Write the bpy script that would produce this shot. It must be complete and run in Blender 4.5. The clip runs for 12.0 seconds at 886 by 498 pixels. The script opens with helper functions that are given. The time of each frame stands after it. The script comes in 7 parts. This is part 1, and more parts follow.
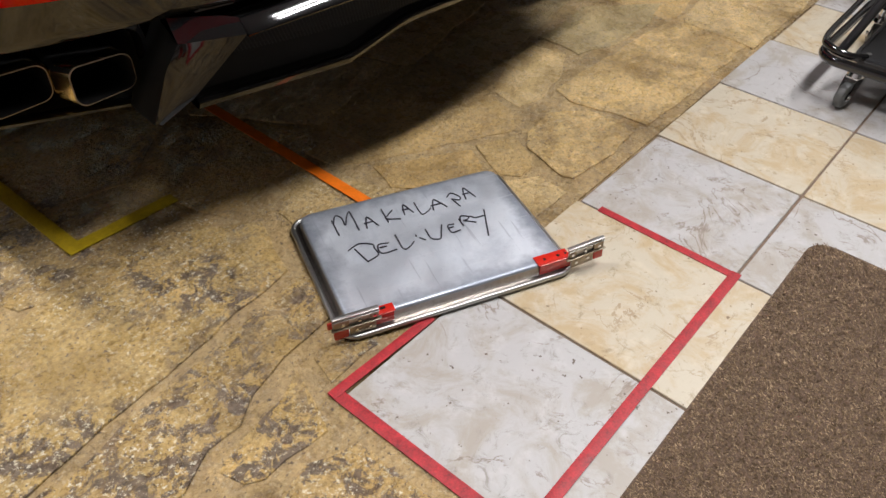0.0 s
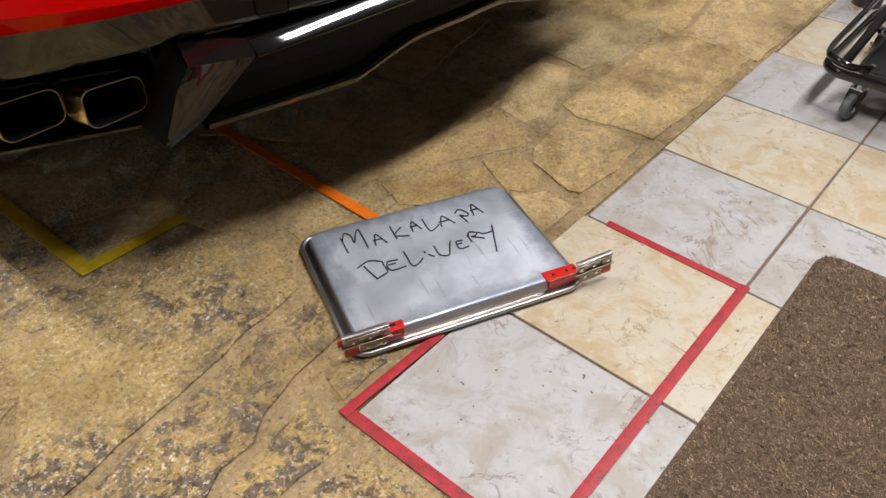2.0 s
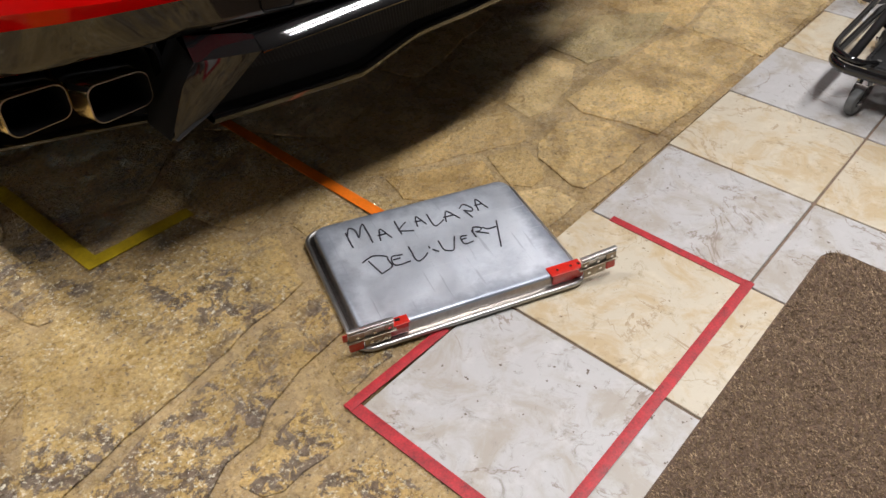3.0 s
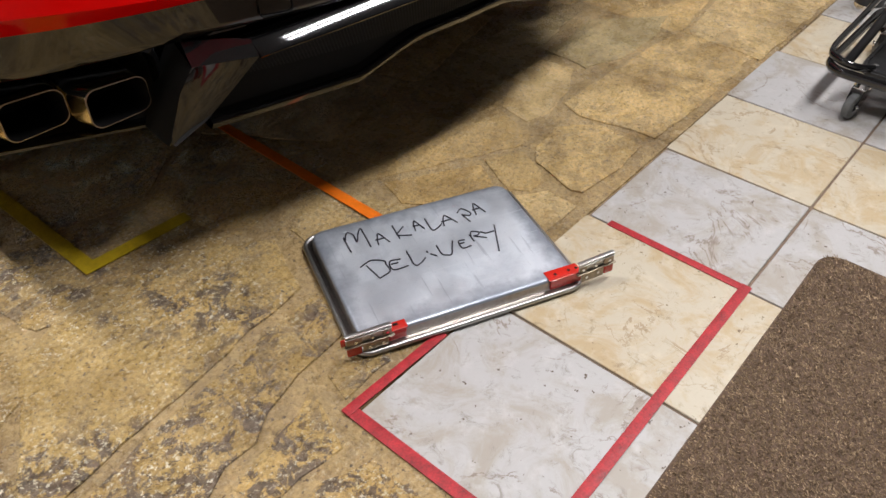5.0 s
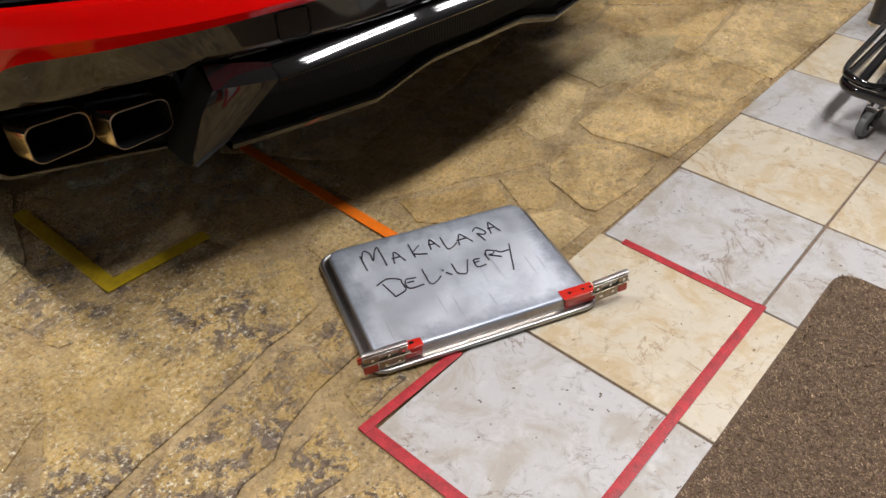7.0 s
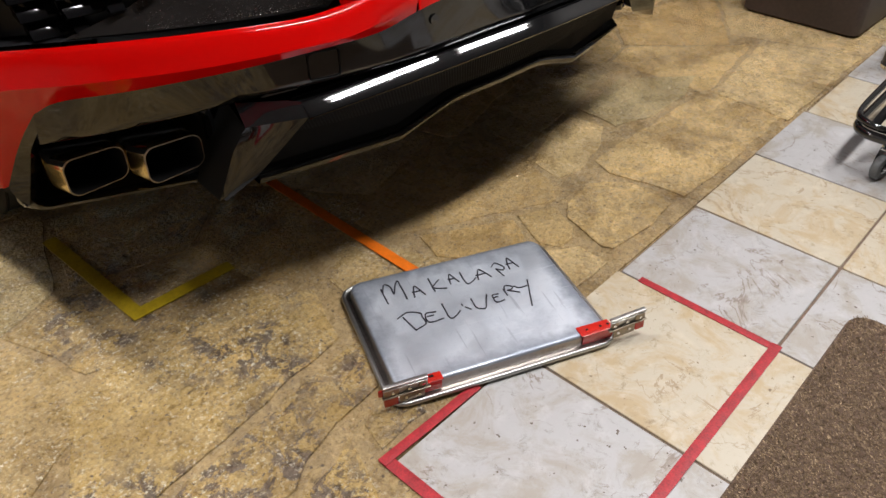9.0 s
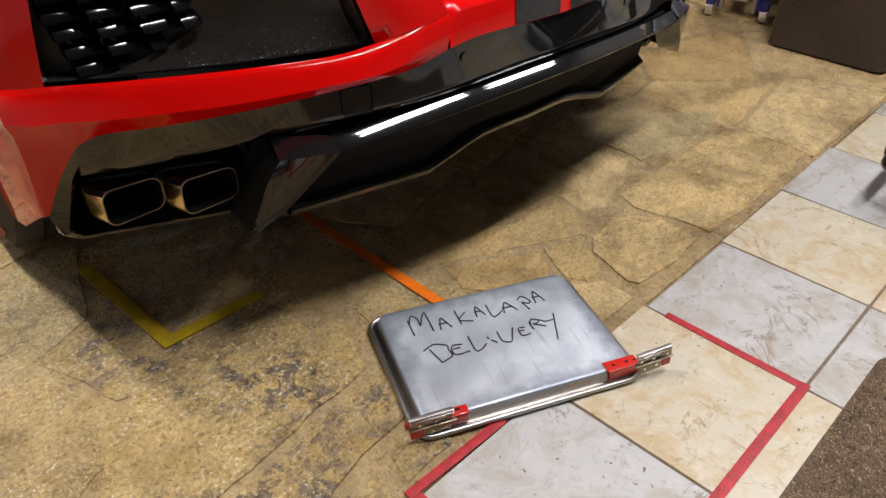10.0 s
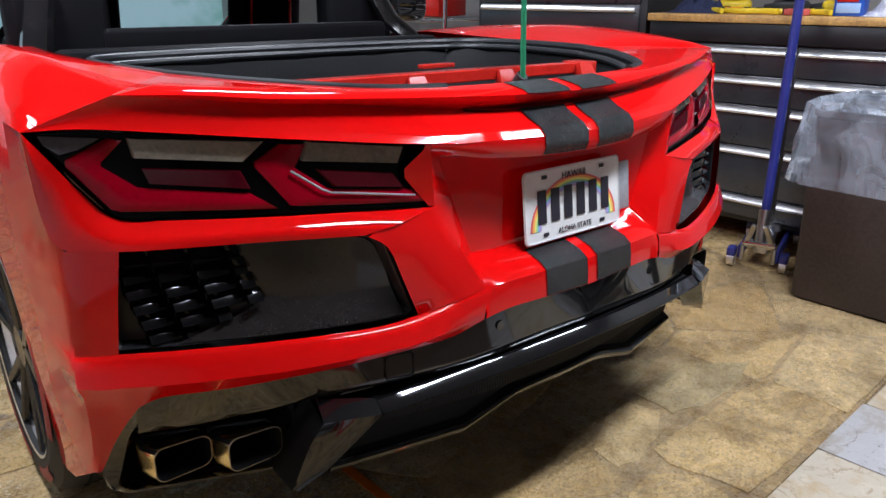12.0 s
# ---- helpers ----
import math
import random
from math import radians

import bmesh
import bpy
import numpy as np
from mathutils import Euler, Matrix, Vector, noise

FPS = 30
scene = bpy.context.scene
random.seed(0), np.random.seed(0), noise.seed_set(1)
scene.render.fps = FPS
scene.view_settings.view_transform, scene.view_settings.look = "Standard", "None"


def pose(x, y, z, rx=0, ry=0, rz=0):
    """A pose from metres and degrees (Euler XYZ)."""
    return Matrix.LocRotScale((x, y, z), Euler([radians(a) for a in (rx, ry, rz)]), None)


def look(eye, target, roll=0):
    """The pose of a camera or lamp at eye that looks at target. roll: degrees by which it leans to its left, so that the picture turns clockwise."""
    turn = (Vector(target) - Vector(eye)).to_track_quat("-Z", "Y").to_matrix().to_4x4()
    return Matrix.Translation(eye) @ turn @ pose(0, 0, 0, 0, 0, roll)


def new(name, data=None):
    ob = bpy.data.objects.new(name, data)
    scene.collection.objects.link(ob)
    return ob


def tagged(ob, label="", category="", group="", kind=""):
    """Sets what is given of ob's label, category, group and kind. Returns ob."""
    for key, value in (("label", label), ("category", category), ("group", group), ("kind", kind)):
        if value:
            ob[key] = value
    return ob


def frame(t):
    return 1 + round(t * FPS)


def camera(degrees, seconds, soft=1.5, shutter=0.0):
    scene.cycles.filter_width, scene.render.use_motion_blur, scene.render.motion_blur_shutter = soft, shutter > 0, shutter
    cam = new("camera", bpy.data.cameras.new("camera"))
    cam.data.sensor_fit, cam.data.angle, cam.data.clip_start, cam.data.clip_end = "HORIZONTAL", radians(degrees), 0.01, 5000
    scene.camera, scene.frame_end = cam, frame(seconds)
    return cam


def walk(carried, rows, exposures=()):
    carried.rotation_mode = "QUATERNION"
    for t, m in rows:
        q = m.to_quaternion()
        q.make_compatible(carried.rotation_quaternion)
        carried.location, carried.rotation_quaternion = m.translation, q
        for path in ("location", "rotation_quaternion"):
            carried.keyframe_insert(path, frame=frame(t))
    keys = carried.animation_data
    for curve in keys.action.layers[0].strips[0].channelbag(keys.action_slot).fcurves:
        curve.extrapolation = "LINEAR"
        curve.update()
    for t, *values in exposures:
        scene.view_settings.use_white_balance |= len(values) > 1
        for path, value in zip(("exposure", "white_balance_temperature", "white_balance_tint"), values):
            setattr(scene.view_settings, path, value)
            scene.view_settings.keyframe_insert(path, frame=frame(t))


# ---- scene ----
cam = camera(61.5, 12.0)
PATH = [
    (0, (-0.78, -0.218, 0.94), (0.368, 0.728, -0.396), 1.9),
    (0.5, (-0.782, -0.218, 0.952), (0.377, 0.742, -0.365), 1.5),
    (1, (-0.782, -0.219, 0.953), (0.389, 0.759, -0.34), 1.3),
    (1.5, (-0.782, -0.218, 0.952), (0.385, 0.765, -0.341), 1.0),
    (2, (-0.784, -0.215, 0.948), (0.372, 0.76, -0.362), 0.8),
    (2.5, (-0.786, -0.215, 0.95), (0.355, 0.754, -0.377), 0.7),
    (3, (-0.786, -0.214, 0.952), (0.355, 0.76, -0.37), 0.7),
    (5, (-0.784, -0.213, 0.956), (0.363, 0.76, -0.362), 0.8),
    (5.5, (-0.789, -0.213, 0.962), (0.356, 0.774, -0.348), 0.7),
    (6, (-0.79, -0.212, 0.965), (0.357, 0.788, -0.333), 0.5),
    (6.5, (-0.79, -0.212, 0.966), (0.357, 0.793, -0.327), 0.3),
    (7, (-0.792, -0.214, 0.971), (0.352, 0.803, -0.317), 0.0),
    (9, (-0.817, -0.209, 0.997), (0.346, 0.86, -0.229), 0.4),
    (9.5, (-0.826, -0.206, 1.008), (0.334, 0.899, -0.189), 0.2),
    (10, (-0.831, -0.201, 1.014), (0.328, 0.936, -0.154), 0.1),
    (10.5, (-0.838, -0.2, 1.021), (0.33, 0.971, -0.104), 0.2),
    (11, (-0.839, -0.196, 1.046), (0.371, 1.034, 0.035), 0.1),
    (11.5, (-0.846, -0.206, 1.086), (0.424, 1.108, 0.273), -0.1),
    (12, (-0.864, -0.219, 1.124), (0.423, 1.168, 0.474), -0.0),
]
walk(cam, [(t, look(eye, target, roll)) for t, eye, target, roll in PATH], [(0, 0.26, 6500, 10), (9.8, 0.26, 6500, 10), (10.8, 0.35, 6500, 10), (11.4, 0.35, 6250, 10), (12, 0.35, 5700, 10)])

# ---- world and light: an enclosed garage, lit by ceiling tube lights ----
world = bpy.data.worlds.new("world")
world.use_nodes = True
world.node_tree.nodes["Background"].inputs[0].default_value = (0.55, 0.7, 1.0, 1)
world.node_tree.nodes["Background"].inputs[1].default_value = 0.005
scene.world = world
CEIL = 2.75
OUTSIDE = 0.36  # brightness of the daylight beyond the open garage door
# middle of each tube light, its length, its turn and its watts
# the last one is unseen, added only to glint on the car's left crest
TUBES = [(0.50, -0.08, 1.15, 0, 44.0), (1.95, -0.12, 1.15, 0, 29.0), (-0.80, 1.90, 1.15, 90, 56.0), (1.6, 3.9, 1.15, 0, 24.0), (-1.75, 3.35, 1.15, 90, 6.0)]


def tube_lamp(x, y, length, turn, watts):
    """The light of a fixture: one strip for each of its two tubes."""
    for off in (-0.06, 0.06):
        lamp = bpy.data.lights.new("tube_glow", "AREA")
        lamp.shape, lamp.size, lamp.size_y, lamp.energy = "RECTANGLE", length, 0.034, watts / 2
        lamp.color = (1.0, 0.985, 1.0)
        ob = new("tube_glow", lamp)
        ob.matrix_basis = pose(x, y, CEIL - 0.105, 0, 0, turn) @ pose(0, off, 0)


for row in TUBES:
    tube_lamp(*row)


# ---- materials ----
def mat(name, color, rough=0.5, metal=0.0, coat=0.0, spec=0.5, var=0.15, scale=8.0, fine=120.0, bump=0.0, bump_scale=200.0,
        rough_var=0.1, tint=None, object_var=0.0, sheen=0.0):
    """A surface with mottling at two scales, uneven gloss and fine relief."""
    m = bpy.data.materials.new(name)
    m.use_nodes = True
    n, l = m.node_tree.nodes, m.node_tree.links
    b = n["Principled BSDF"]
    tc = n.new("ShaderNodeTexCoord")
    big, small = n.new("ShaderNodeTexNoise"), n.new("ShaderNodeTexNoise")
    big.inputs["Scale"].default_value, small.inputs["Scale"].default_value = scale, fine
    big.inputs["Detail"].default_value, small.inputs["Detail"].default_value = 6, 3
    l.new(tc.outputs["Object"], big.inputs["Vector"]), l.new(tc.outputs["Object"], small.inputs["Vector"])
    add = n.new("ShaderNodeMath")
    add.operation = "ADD"
    l.new(big.outputs["Fac"], add.inputs[0]), l.new(small.outputs["Fac"], add.inputs[1])
    ramp = n.new("ShaderNodeMapRange")
    ramp.inputs["From Min"].default_value, ramp.inputs["From Max"].default_value = 0.65, 1.35
    l.new(add.outputs[0], ramp.inputs["Value"])
    mix = n.new("ShaderNodeMix")
    mix.data_type = "RGBA"
    dark = tint if tint else [c * (1 - var) for c in color]
    light = [min(1, c * (1 + var)) for c in color]
    mix.inputs[6].default_value, mix.inputs[7].default_value = (*dark, 1), (*light, 1)
    l.new(ramp.outputs[0], mix.inputs[0])
    last = mix.outputs[2]
    if object_var:
        info, hsv = n.new("ShaderNodeObjectInfo"), n.new("ShaderNodeHueSaturation")
        mr = n.new("ShaderNodeMapRange")
        mr.inputs["To Min"].default_value, mr.inputs["To Max"].default_value = 1 - object_var, 1 + object_var
        l.new(info.outputs["Random"], mr.inputs["Value"]), l.new(mr.outputs[0], hsv.inputs["Value"]), l.new(last, hsv.inputs["Color"])
        last = hsv.outputs[0]
    l.new(last, b.inputs["Base Color"])
    rr = n.new("ShaderNodeMapRange")
    rr.inputs["To Min"].default_value, rr.inputs["To Max"].default_value = max(0.01, rough - rough_var), min(1, rough + rough_var)
    l.new(big.outputs["Fac"], rr.inputs["Value"]), l.new(rr.outputs[0], b.inputs["Roughness"])
    b.inputs["Metallic"].default_value, b.inputs["Coat Weight"].default_value = metal, coat
    b.inputs["Coat Roughness"].default_value, b.inputs["Specular IOR Level"].default_value = 0.04, spec
    b.inputs["Sheen Weight"].default_value = sheen
    if bump:
        bt, bp = n.new("ShaderNodeTexNoise"), n.new("ShaderNodeBump")
        bt.inputs["Scale"].default_value, bt.inputs["Detail"].default_value = bump_scale, 5
        bp.inputs["Strength"].default_value, bp.inputs["Distance"].default_value = bump, 0.004
        l.new(tc.outputs["Object"], bt.inputs["Vector"]), l.new(bt.outputs["Fac"], bp.inputs["Height"]), l.new(bp.outputs[0], b.inputs["Normal"])
    return m


def glow(name, color, strength):
    m = bpy.data.materials.new(name)
    m.use_nodes = True
    b = m.node_tree.nodes["Principled BSDF"]
    b.inputs["Base Color"].default_value = (*color, 1)
    b.inputs["Emission Color"].default_value, b.inputs["Emission Strength"].default_value = (*color, 1), strength
    return m


def glass(name, color, rough=0.0, mirror=None):
    """Thin clear sheet: part see-through, part mirror-like."""
    m = bpy.data.materials.new(name)
    m.use_nodes = True
    n, l = m.node_tree.nodes, m.node_tree.links
    n.remove(n["Principled BSDF"])
    tr, gl, mx, fr = n.new("ShaderNodeBsdfTransparent"), n.new("ShaderNodeBsdfGlossy"), n.new("ShaderNodeMixShader"), n.new("ShaderNodeFresnel")
    tr.inputs[0].default_value, gl.inputs["Roughness"].default_value = (*color, 1), rough
    fr.inputs["IOR"].default_value = 1.45
    if mirror is None:
        l.new(fr.outputs[0], mx.inputs[0])
    else:
        mx.inputs[0].default_value = mirror
    l.new(tr.outputs[0], mx.inputs[1]), l.new(gl.outputs[0], mx.inputs[2])
    l.new(mx.outputs[0], n["Material Output"].inputs[0])
    return m


def film(name):
    """Crinkled clear plastic: mostly see-through, part milky, part shiny."""
    m = glass(name, (0.86, 0.88, 0.9), 0.15)
    n, l = m.node_tree.nodes, m.node_tree.links
    out = n["Material Output"]
    first = out.inputs[0].links[0].from_socket
    df, mx, nz, rp, tc = n.new("ShaderNodeBsdfDiffuse"), n.new("ShaderNodeMixShader"), n.new("ShaderNodeTexNoise"), n.new("ShaderNodeMapRange"), n.new("ShaderNodeTexCoord")
    df.inputs[0].default_value = (0.66, 0.72, 0.82, 1)
    nz.inputs["Scale"].default_value, nz.inputs["Detail"].default_value, nz.inputs["Distortion"].default_value = 7, 6, 0.9
    rp.inputs["From Min"].default_value, rp.inputs["From Max"].default_value = 0.38, 0.66
    rp.inputs["To Min"].default_value, rp.inputs["To Max"].default_value = 0.12, 0.34
    l.new(tc.outputs["Object"], nz.inputs["Vector"]), l.new(nz.outputs["Fac"], rp.inputs["Value"]), l.new(rp.outputs[0], mx.inputs[0])
    crease, bump, stretch = n.new("ShaderNodeTexNoise"), n.new("ShaderNodeBump"), n.new("ShaderNodeMapping")
    crease.inputs["Scale"].default_value, crease.inputs["Detail"].default_value, crease.inputs["Distortion"].default_value = 13, 3, 1.2
    stretch.inputs["Scale"].default_value = (1.0, 1.0, 0.3)  # folds hang down
    bump.inputs["Strength"].default_value, bump.inputs["Distance"].default_value = 0.8, 0.045
    l.new(tc.outputs["Object"], stretch.inputs[0]), l.new(stretch.outputs[0], crease.inputs["Vector"]), l.new(crease.outputs["Fac"], bump.inputs["Height"])
    for node in n:
        if node.bl_idname in ("ShaderNodeBsdfGlossy", "ShaderNodeFresnel", "ShaderNodeBsdfDiffuse"):
            l.new(bump.outputs[0], node.inputs["Normal"])
    l.new(first, mx.inputs[1]), l.new(df.outputs[0], mx.inputs[2]), l.new(mx.outputs[0], out.inputs[0])
    return m


def stone_mat(name, slabs, stain):
    """Sealed flagstone: ochre to olive, each slab its own shade, with dark stain blotches and pale flecks painted as
    lamp glints.
    """
    m = bpy.data.materials.new(name)
    m.use_nodes = True
    n, l = m.node_tree.nodes, m.node_tree.links
    b = n["Principled BSDF"]
    tc, info = n.new("ShaderNodeNewGeometry"), n.new("ShaderNodeObjectInfo")

    def noise_tex(scale, detail, rough=0.6, dist=0.0):
        t = n.new("ShaderNodeTexNoise")
        t.inputs["Scale"].default_value, t.inputs["Detail"].default_value = scale, detail
        t.inputs["Roughness"].default_value, t.inputs["Distortion"].default_value = rough, dist
        l.new(tc.outputs["Position"], t.inputs["Vector"])
        return t.outputs["Fac"]

    def ramp(fac, stops):
        r = n.new("ShaderNodeValToRGB")
        while len(r.color_ramp.elements) < len(stops):
            r.color_ramp.elements.new(0.5)
        for e, (p, c) in zip(r.color_ramp.elements, stops):
            e.position, e.color = p, (*c, 1)
        l.new(fac, r.inputs[0])
        return r.outputs[0]

    def mixed(fac, a, c, mode="MIX"):
        x = n.new("ShaderNodeMix")
        x.data_type, x.blend_type = "RGBA", mode
        if isinstance(fac, float):
            x.inputs[0].default_value = fac
        else:
            l.new(fac, x.inputs[0])
        l.new(a, x.inputs[6]), l.new(c, x.inputs[7])
        return x.outputs[2]

    slab = ramp(info.outputs["Random"], slabs)
    cloud = ramp(noise_tex(4.5, 8, 0.62, 0.6), [(0.34, (0.60, 0.56, 0.50)), (0.5, (1.0, 1.0, 1.0)), (0.66, (1.25, 1.22, 1.18))])
    color = mixed(1.0, slab, cloud, "MULTIPLY")
    grain = ramp(noise_tex(110, 5, 0.7, 0.4), [(0.36, (0.52, 0.48, 0.42)), (0.47, (1.0, 1.0, 1.0)), (0.62, (1.30, 1.32, 1.36))])
    color = mixed(0.55 + 0.35 * stain, color, mixed(1.0, color, grain, "MULTIPLY"))
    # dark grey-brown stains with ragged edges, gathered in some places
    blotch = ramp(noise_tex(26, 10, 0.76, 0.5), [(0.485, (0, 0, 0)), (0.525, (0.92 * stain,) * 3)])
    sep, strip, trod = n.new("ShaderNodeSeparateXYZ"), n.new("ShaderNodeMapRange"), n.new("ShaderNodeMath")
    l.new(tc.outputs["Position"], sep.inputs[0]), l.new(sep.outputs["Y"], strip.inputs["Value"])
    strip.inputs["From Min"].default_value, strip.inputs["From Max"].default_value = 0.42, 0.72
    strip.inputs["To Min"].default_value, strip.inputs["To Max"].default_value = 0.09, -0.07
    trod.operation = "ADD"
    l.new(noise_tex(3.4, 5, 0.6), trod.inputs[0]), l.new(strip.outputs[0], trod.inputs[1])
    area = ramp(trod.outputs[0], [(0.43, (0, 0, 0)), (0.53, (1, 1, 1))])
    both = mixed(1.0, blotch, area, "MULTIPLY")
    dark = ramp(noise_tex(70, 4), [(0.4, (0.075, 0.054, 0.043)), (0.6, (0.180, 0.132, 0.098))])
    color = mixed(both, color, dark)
    # rusty ochre where iron bleeds through
    rust = ramp(noise_tex(7, 8, 0.7, 0.8), [(0.56, (0, 0, 0)), (0.68, (0.45, 0.45, 0.45))])
    color = mixed(rust, color, ramp(noise_tex(30, 3), [(0.4, (0.30, 0.17, 0.05)), (0.6, (0.44, 0.27, 0.09))]))
    # pale specks coloured in for the lamps' glints on the sealed stone
    glint = ramp(noise_tex(120, 6, 0.8), [(0.55, (0, 0, 0)), (0.60, (0.92 * stain,) * 3)])
    glint = mixed(1.0, glint, ramp(noise_tex(3.1, 3), [(0.40, (0.2, 0.2, 0.2)), (0.54, (1, 1, 1))]), "MULTIPLY")
    pale = ramp(noise_tex(30, 3), [(0.4, (0.56, 0.46, 0.26)), (0.6, (0.84, 0.77, 0.60))])
    color = mixed(glint, color, pale)
    pit = ramp(noise_tex(130, 2, 0.5), [(0.64, (0, 0, 0)), (0.70, (0.85, 0.85, 0.85))])
    color = mixed(pit, color, dark)
    l.new(color, b.inputs["Base Color"])
    rr = n.new("ShaderNodeMapRange")
    rr.inputs["From Min"].default_value, rr.inputs["From Max"].default_value = 0.38, 0.62
    rr.inputs["To Min"].default_value, rr.inputs["To Max"].default_value = 0.08, 0.5
    l.new(noise_tex(18, 6), rr.inputs["Value"]), l.new(rr.outputs[0], b.inputs["Roughness"])
    hsum = n.new("ShaderNodeMath")
    hsum.operation = "ADD"
    l.new(noise_tex(14, 8, 0.65), hsum.inputs[0]), l.new(noise_tex(80, 5, 0.7), hsum.inputs[1])
    bp = n.new("ShaderNodeBump")
    bp.inputs["Strength"].default_value, bp.inputs["Distance"].default_value = 0.8, 0.012
    l.new(hsum.outputs[0], bp.inputs["Height"]), l.new(bp.outputs[0], b.inputs["Normal"]), l.new(bp.outputs[0], b.inputs["Coat Normal"])
    b.inputs["Specular IOR Level"].default_value, b.inputs["Coat Weight"].default_value, b.inputs["Coat Roughness"].default_value = 0.35 + 0.2 * stain, 0.04, 0.12
    return m


def tile_mat(name, base, warm, vein):
    """Glazed stone-look floor tile: cloudy, with thin veins and chips."""
    m = bpy.data.materials.new(name)
    m.use_nodes = True
    n, l = m.node_tree.nodes, m.node_tree.links
    b = n["Principled BSDF"]
    geo, info, vadd = n.new("ShaderNodeTexCoord"), n.new("ShaderNodeObjectInfo"), n.new("ShaderNodeVectorMath")
    sc = n.new("ShaderNodeVectorMath")
    sc.operation = "SCALE"
    comb = n.new("ShaderNodeCombineXYZ")
    for k in range(3):
        l.new(info.outputs["Random"], comb.inputs[k])
    l.new(comb.outputs[0], sc.inputs[0])
    sc.inputs["Scale"].default_value = 37.0
    l.new(geo.outputs["Object"], vadd.inputs[0]), l.new(sc.outputs[0], vadd.inputs[1])

    def nz(scale, detail, rough=0.6, dist=0.0):
        t = n.new("ShaderNodeTexNoise")
        t.inputs["Scale"].default_value, t.inputs["Detail"].default_value = scale, detail
        t.inputs["Roughness"].default_value, t.inputs["Distortion"].default_value = rough, dist
        l.new(vadd.outputs[0], t.inputs["Vector"])
        return t.outputs["Fac"]

    def step(fac, lo, hi):
        r = n.new("ShaderNodeMapRange")
        r.interpolation_type = "SMOOTHSTEP"
        r.inputs["From Min"].default_value, r.inputs["From Max"].default_value = lo, hi
        l.new(fac, r.inputs["Value"])
        return r.outputs[0]

    def mixc(fac, a, c):
        x = n.new("ShaderNodeMix")
        x.data_type = "RGBA"
        l.new(fac, x.inputs[0])
        if isinstance(a, tuple):
            x.inputs[6].default_value = (*a, 1)
        else:
            l.new(a, x.inputs[6])
        x.inputs[7].default_value = (*c, 1)
        return x.outputs[2]

    c = mixc(step(nz(8, 10, 0.68, 0.9), 0.43, 0.62), base, warm)
    c = mixc(step(nz(26, 5), 0.5, 0.8), c, tuple(min(1, v * 1.15) for v in base))
    c = mixc(step(nz(30, 10, 0.8, 1.0), 0.53, 0.70), c, tuple(v * 0.68 for v in warm))
    ridge = n.new("ShaderNodeMath")
    ridge.operation, ridge.inputs[1].default_value = "SUBTRACT", 0.5
    l.new(nz(5, 6, 0.62, 1.1), ridge.inputs[0])
    ab = n.new("ShaderNodeMath")
    ab.operation = "ABSOLUTE"
    l.new(ridge.outputs[0], ab.inputs[0])
    inv = n.new("ShaderNodeMath")
    inv.operation = "MULTIPLY"
    l.new(step(ab.outputs[0], 0.014, 0.0), inv.inputs[0]), l.new(step(nz(9, 3), 0.47, 0.58), inv.inputs[1])
    half = n.new("ShaderNodeMath")
    half.operation, half.inputs[1].default_value = "MULTIPLY", 0.8
    l.new(inv.outputs[0], half.inputs[0])
    c = mixc(half.outputs[0], c, vein)
    c = mixc(step(nz(13, 8, 0.75, 0.4), 0.58, 0.72), c, tuple(v * 0.88 for v in warm))
    c = mixc(step(nz(70, 3), 0.69, 0.73), c, tuple(v * 0.6 for v in vein))
    l.new(c, b.inputs["Base Color"])
    rr = n.new("ShaderNodeMapRange")
    rr.inputs["To Min"].default_value, rr.inputs["To Max"].default_value = 0.3, 0.55
    l.new(nz(22, 5), rr.inputs["Value"]), l.new(rr.outputs[0], b.inputs["Roughness"])
    bp = n.new("ShaderNodeBump")
    bp.inputs["Strength"].default_value, bp.inputs["Distance"].default_value = 0.35, 0.003
    l.new(nz(20, 6), bp.inputs["Height"]), l.new(bp.outputs[0], b.inputs["Normal"])
    return m


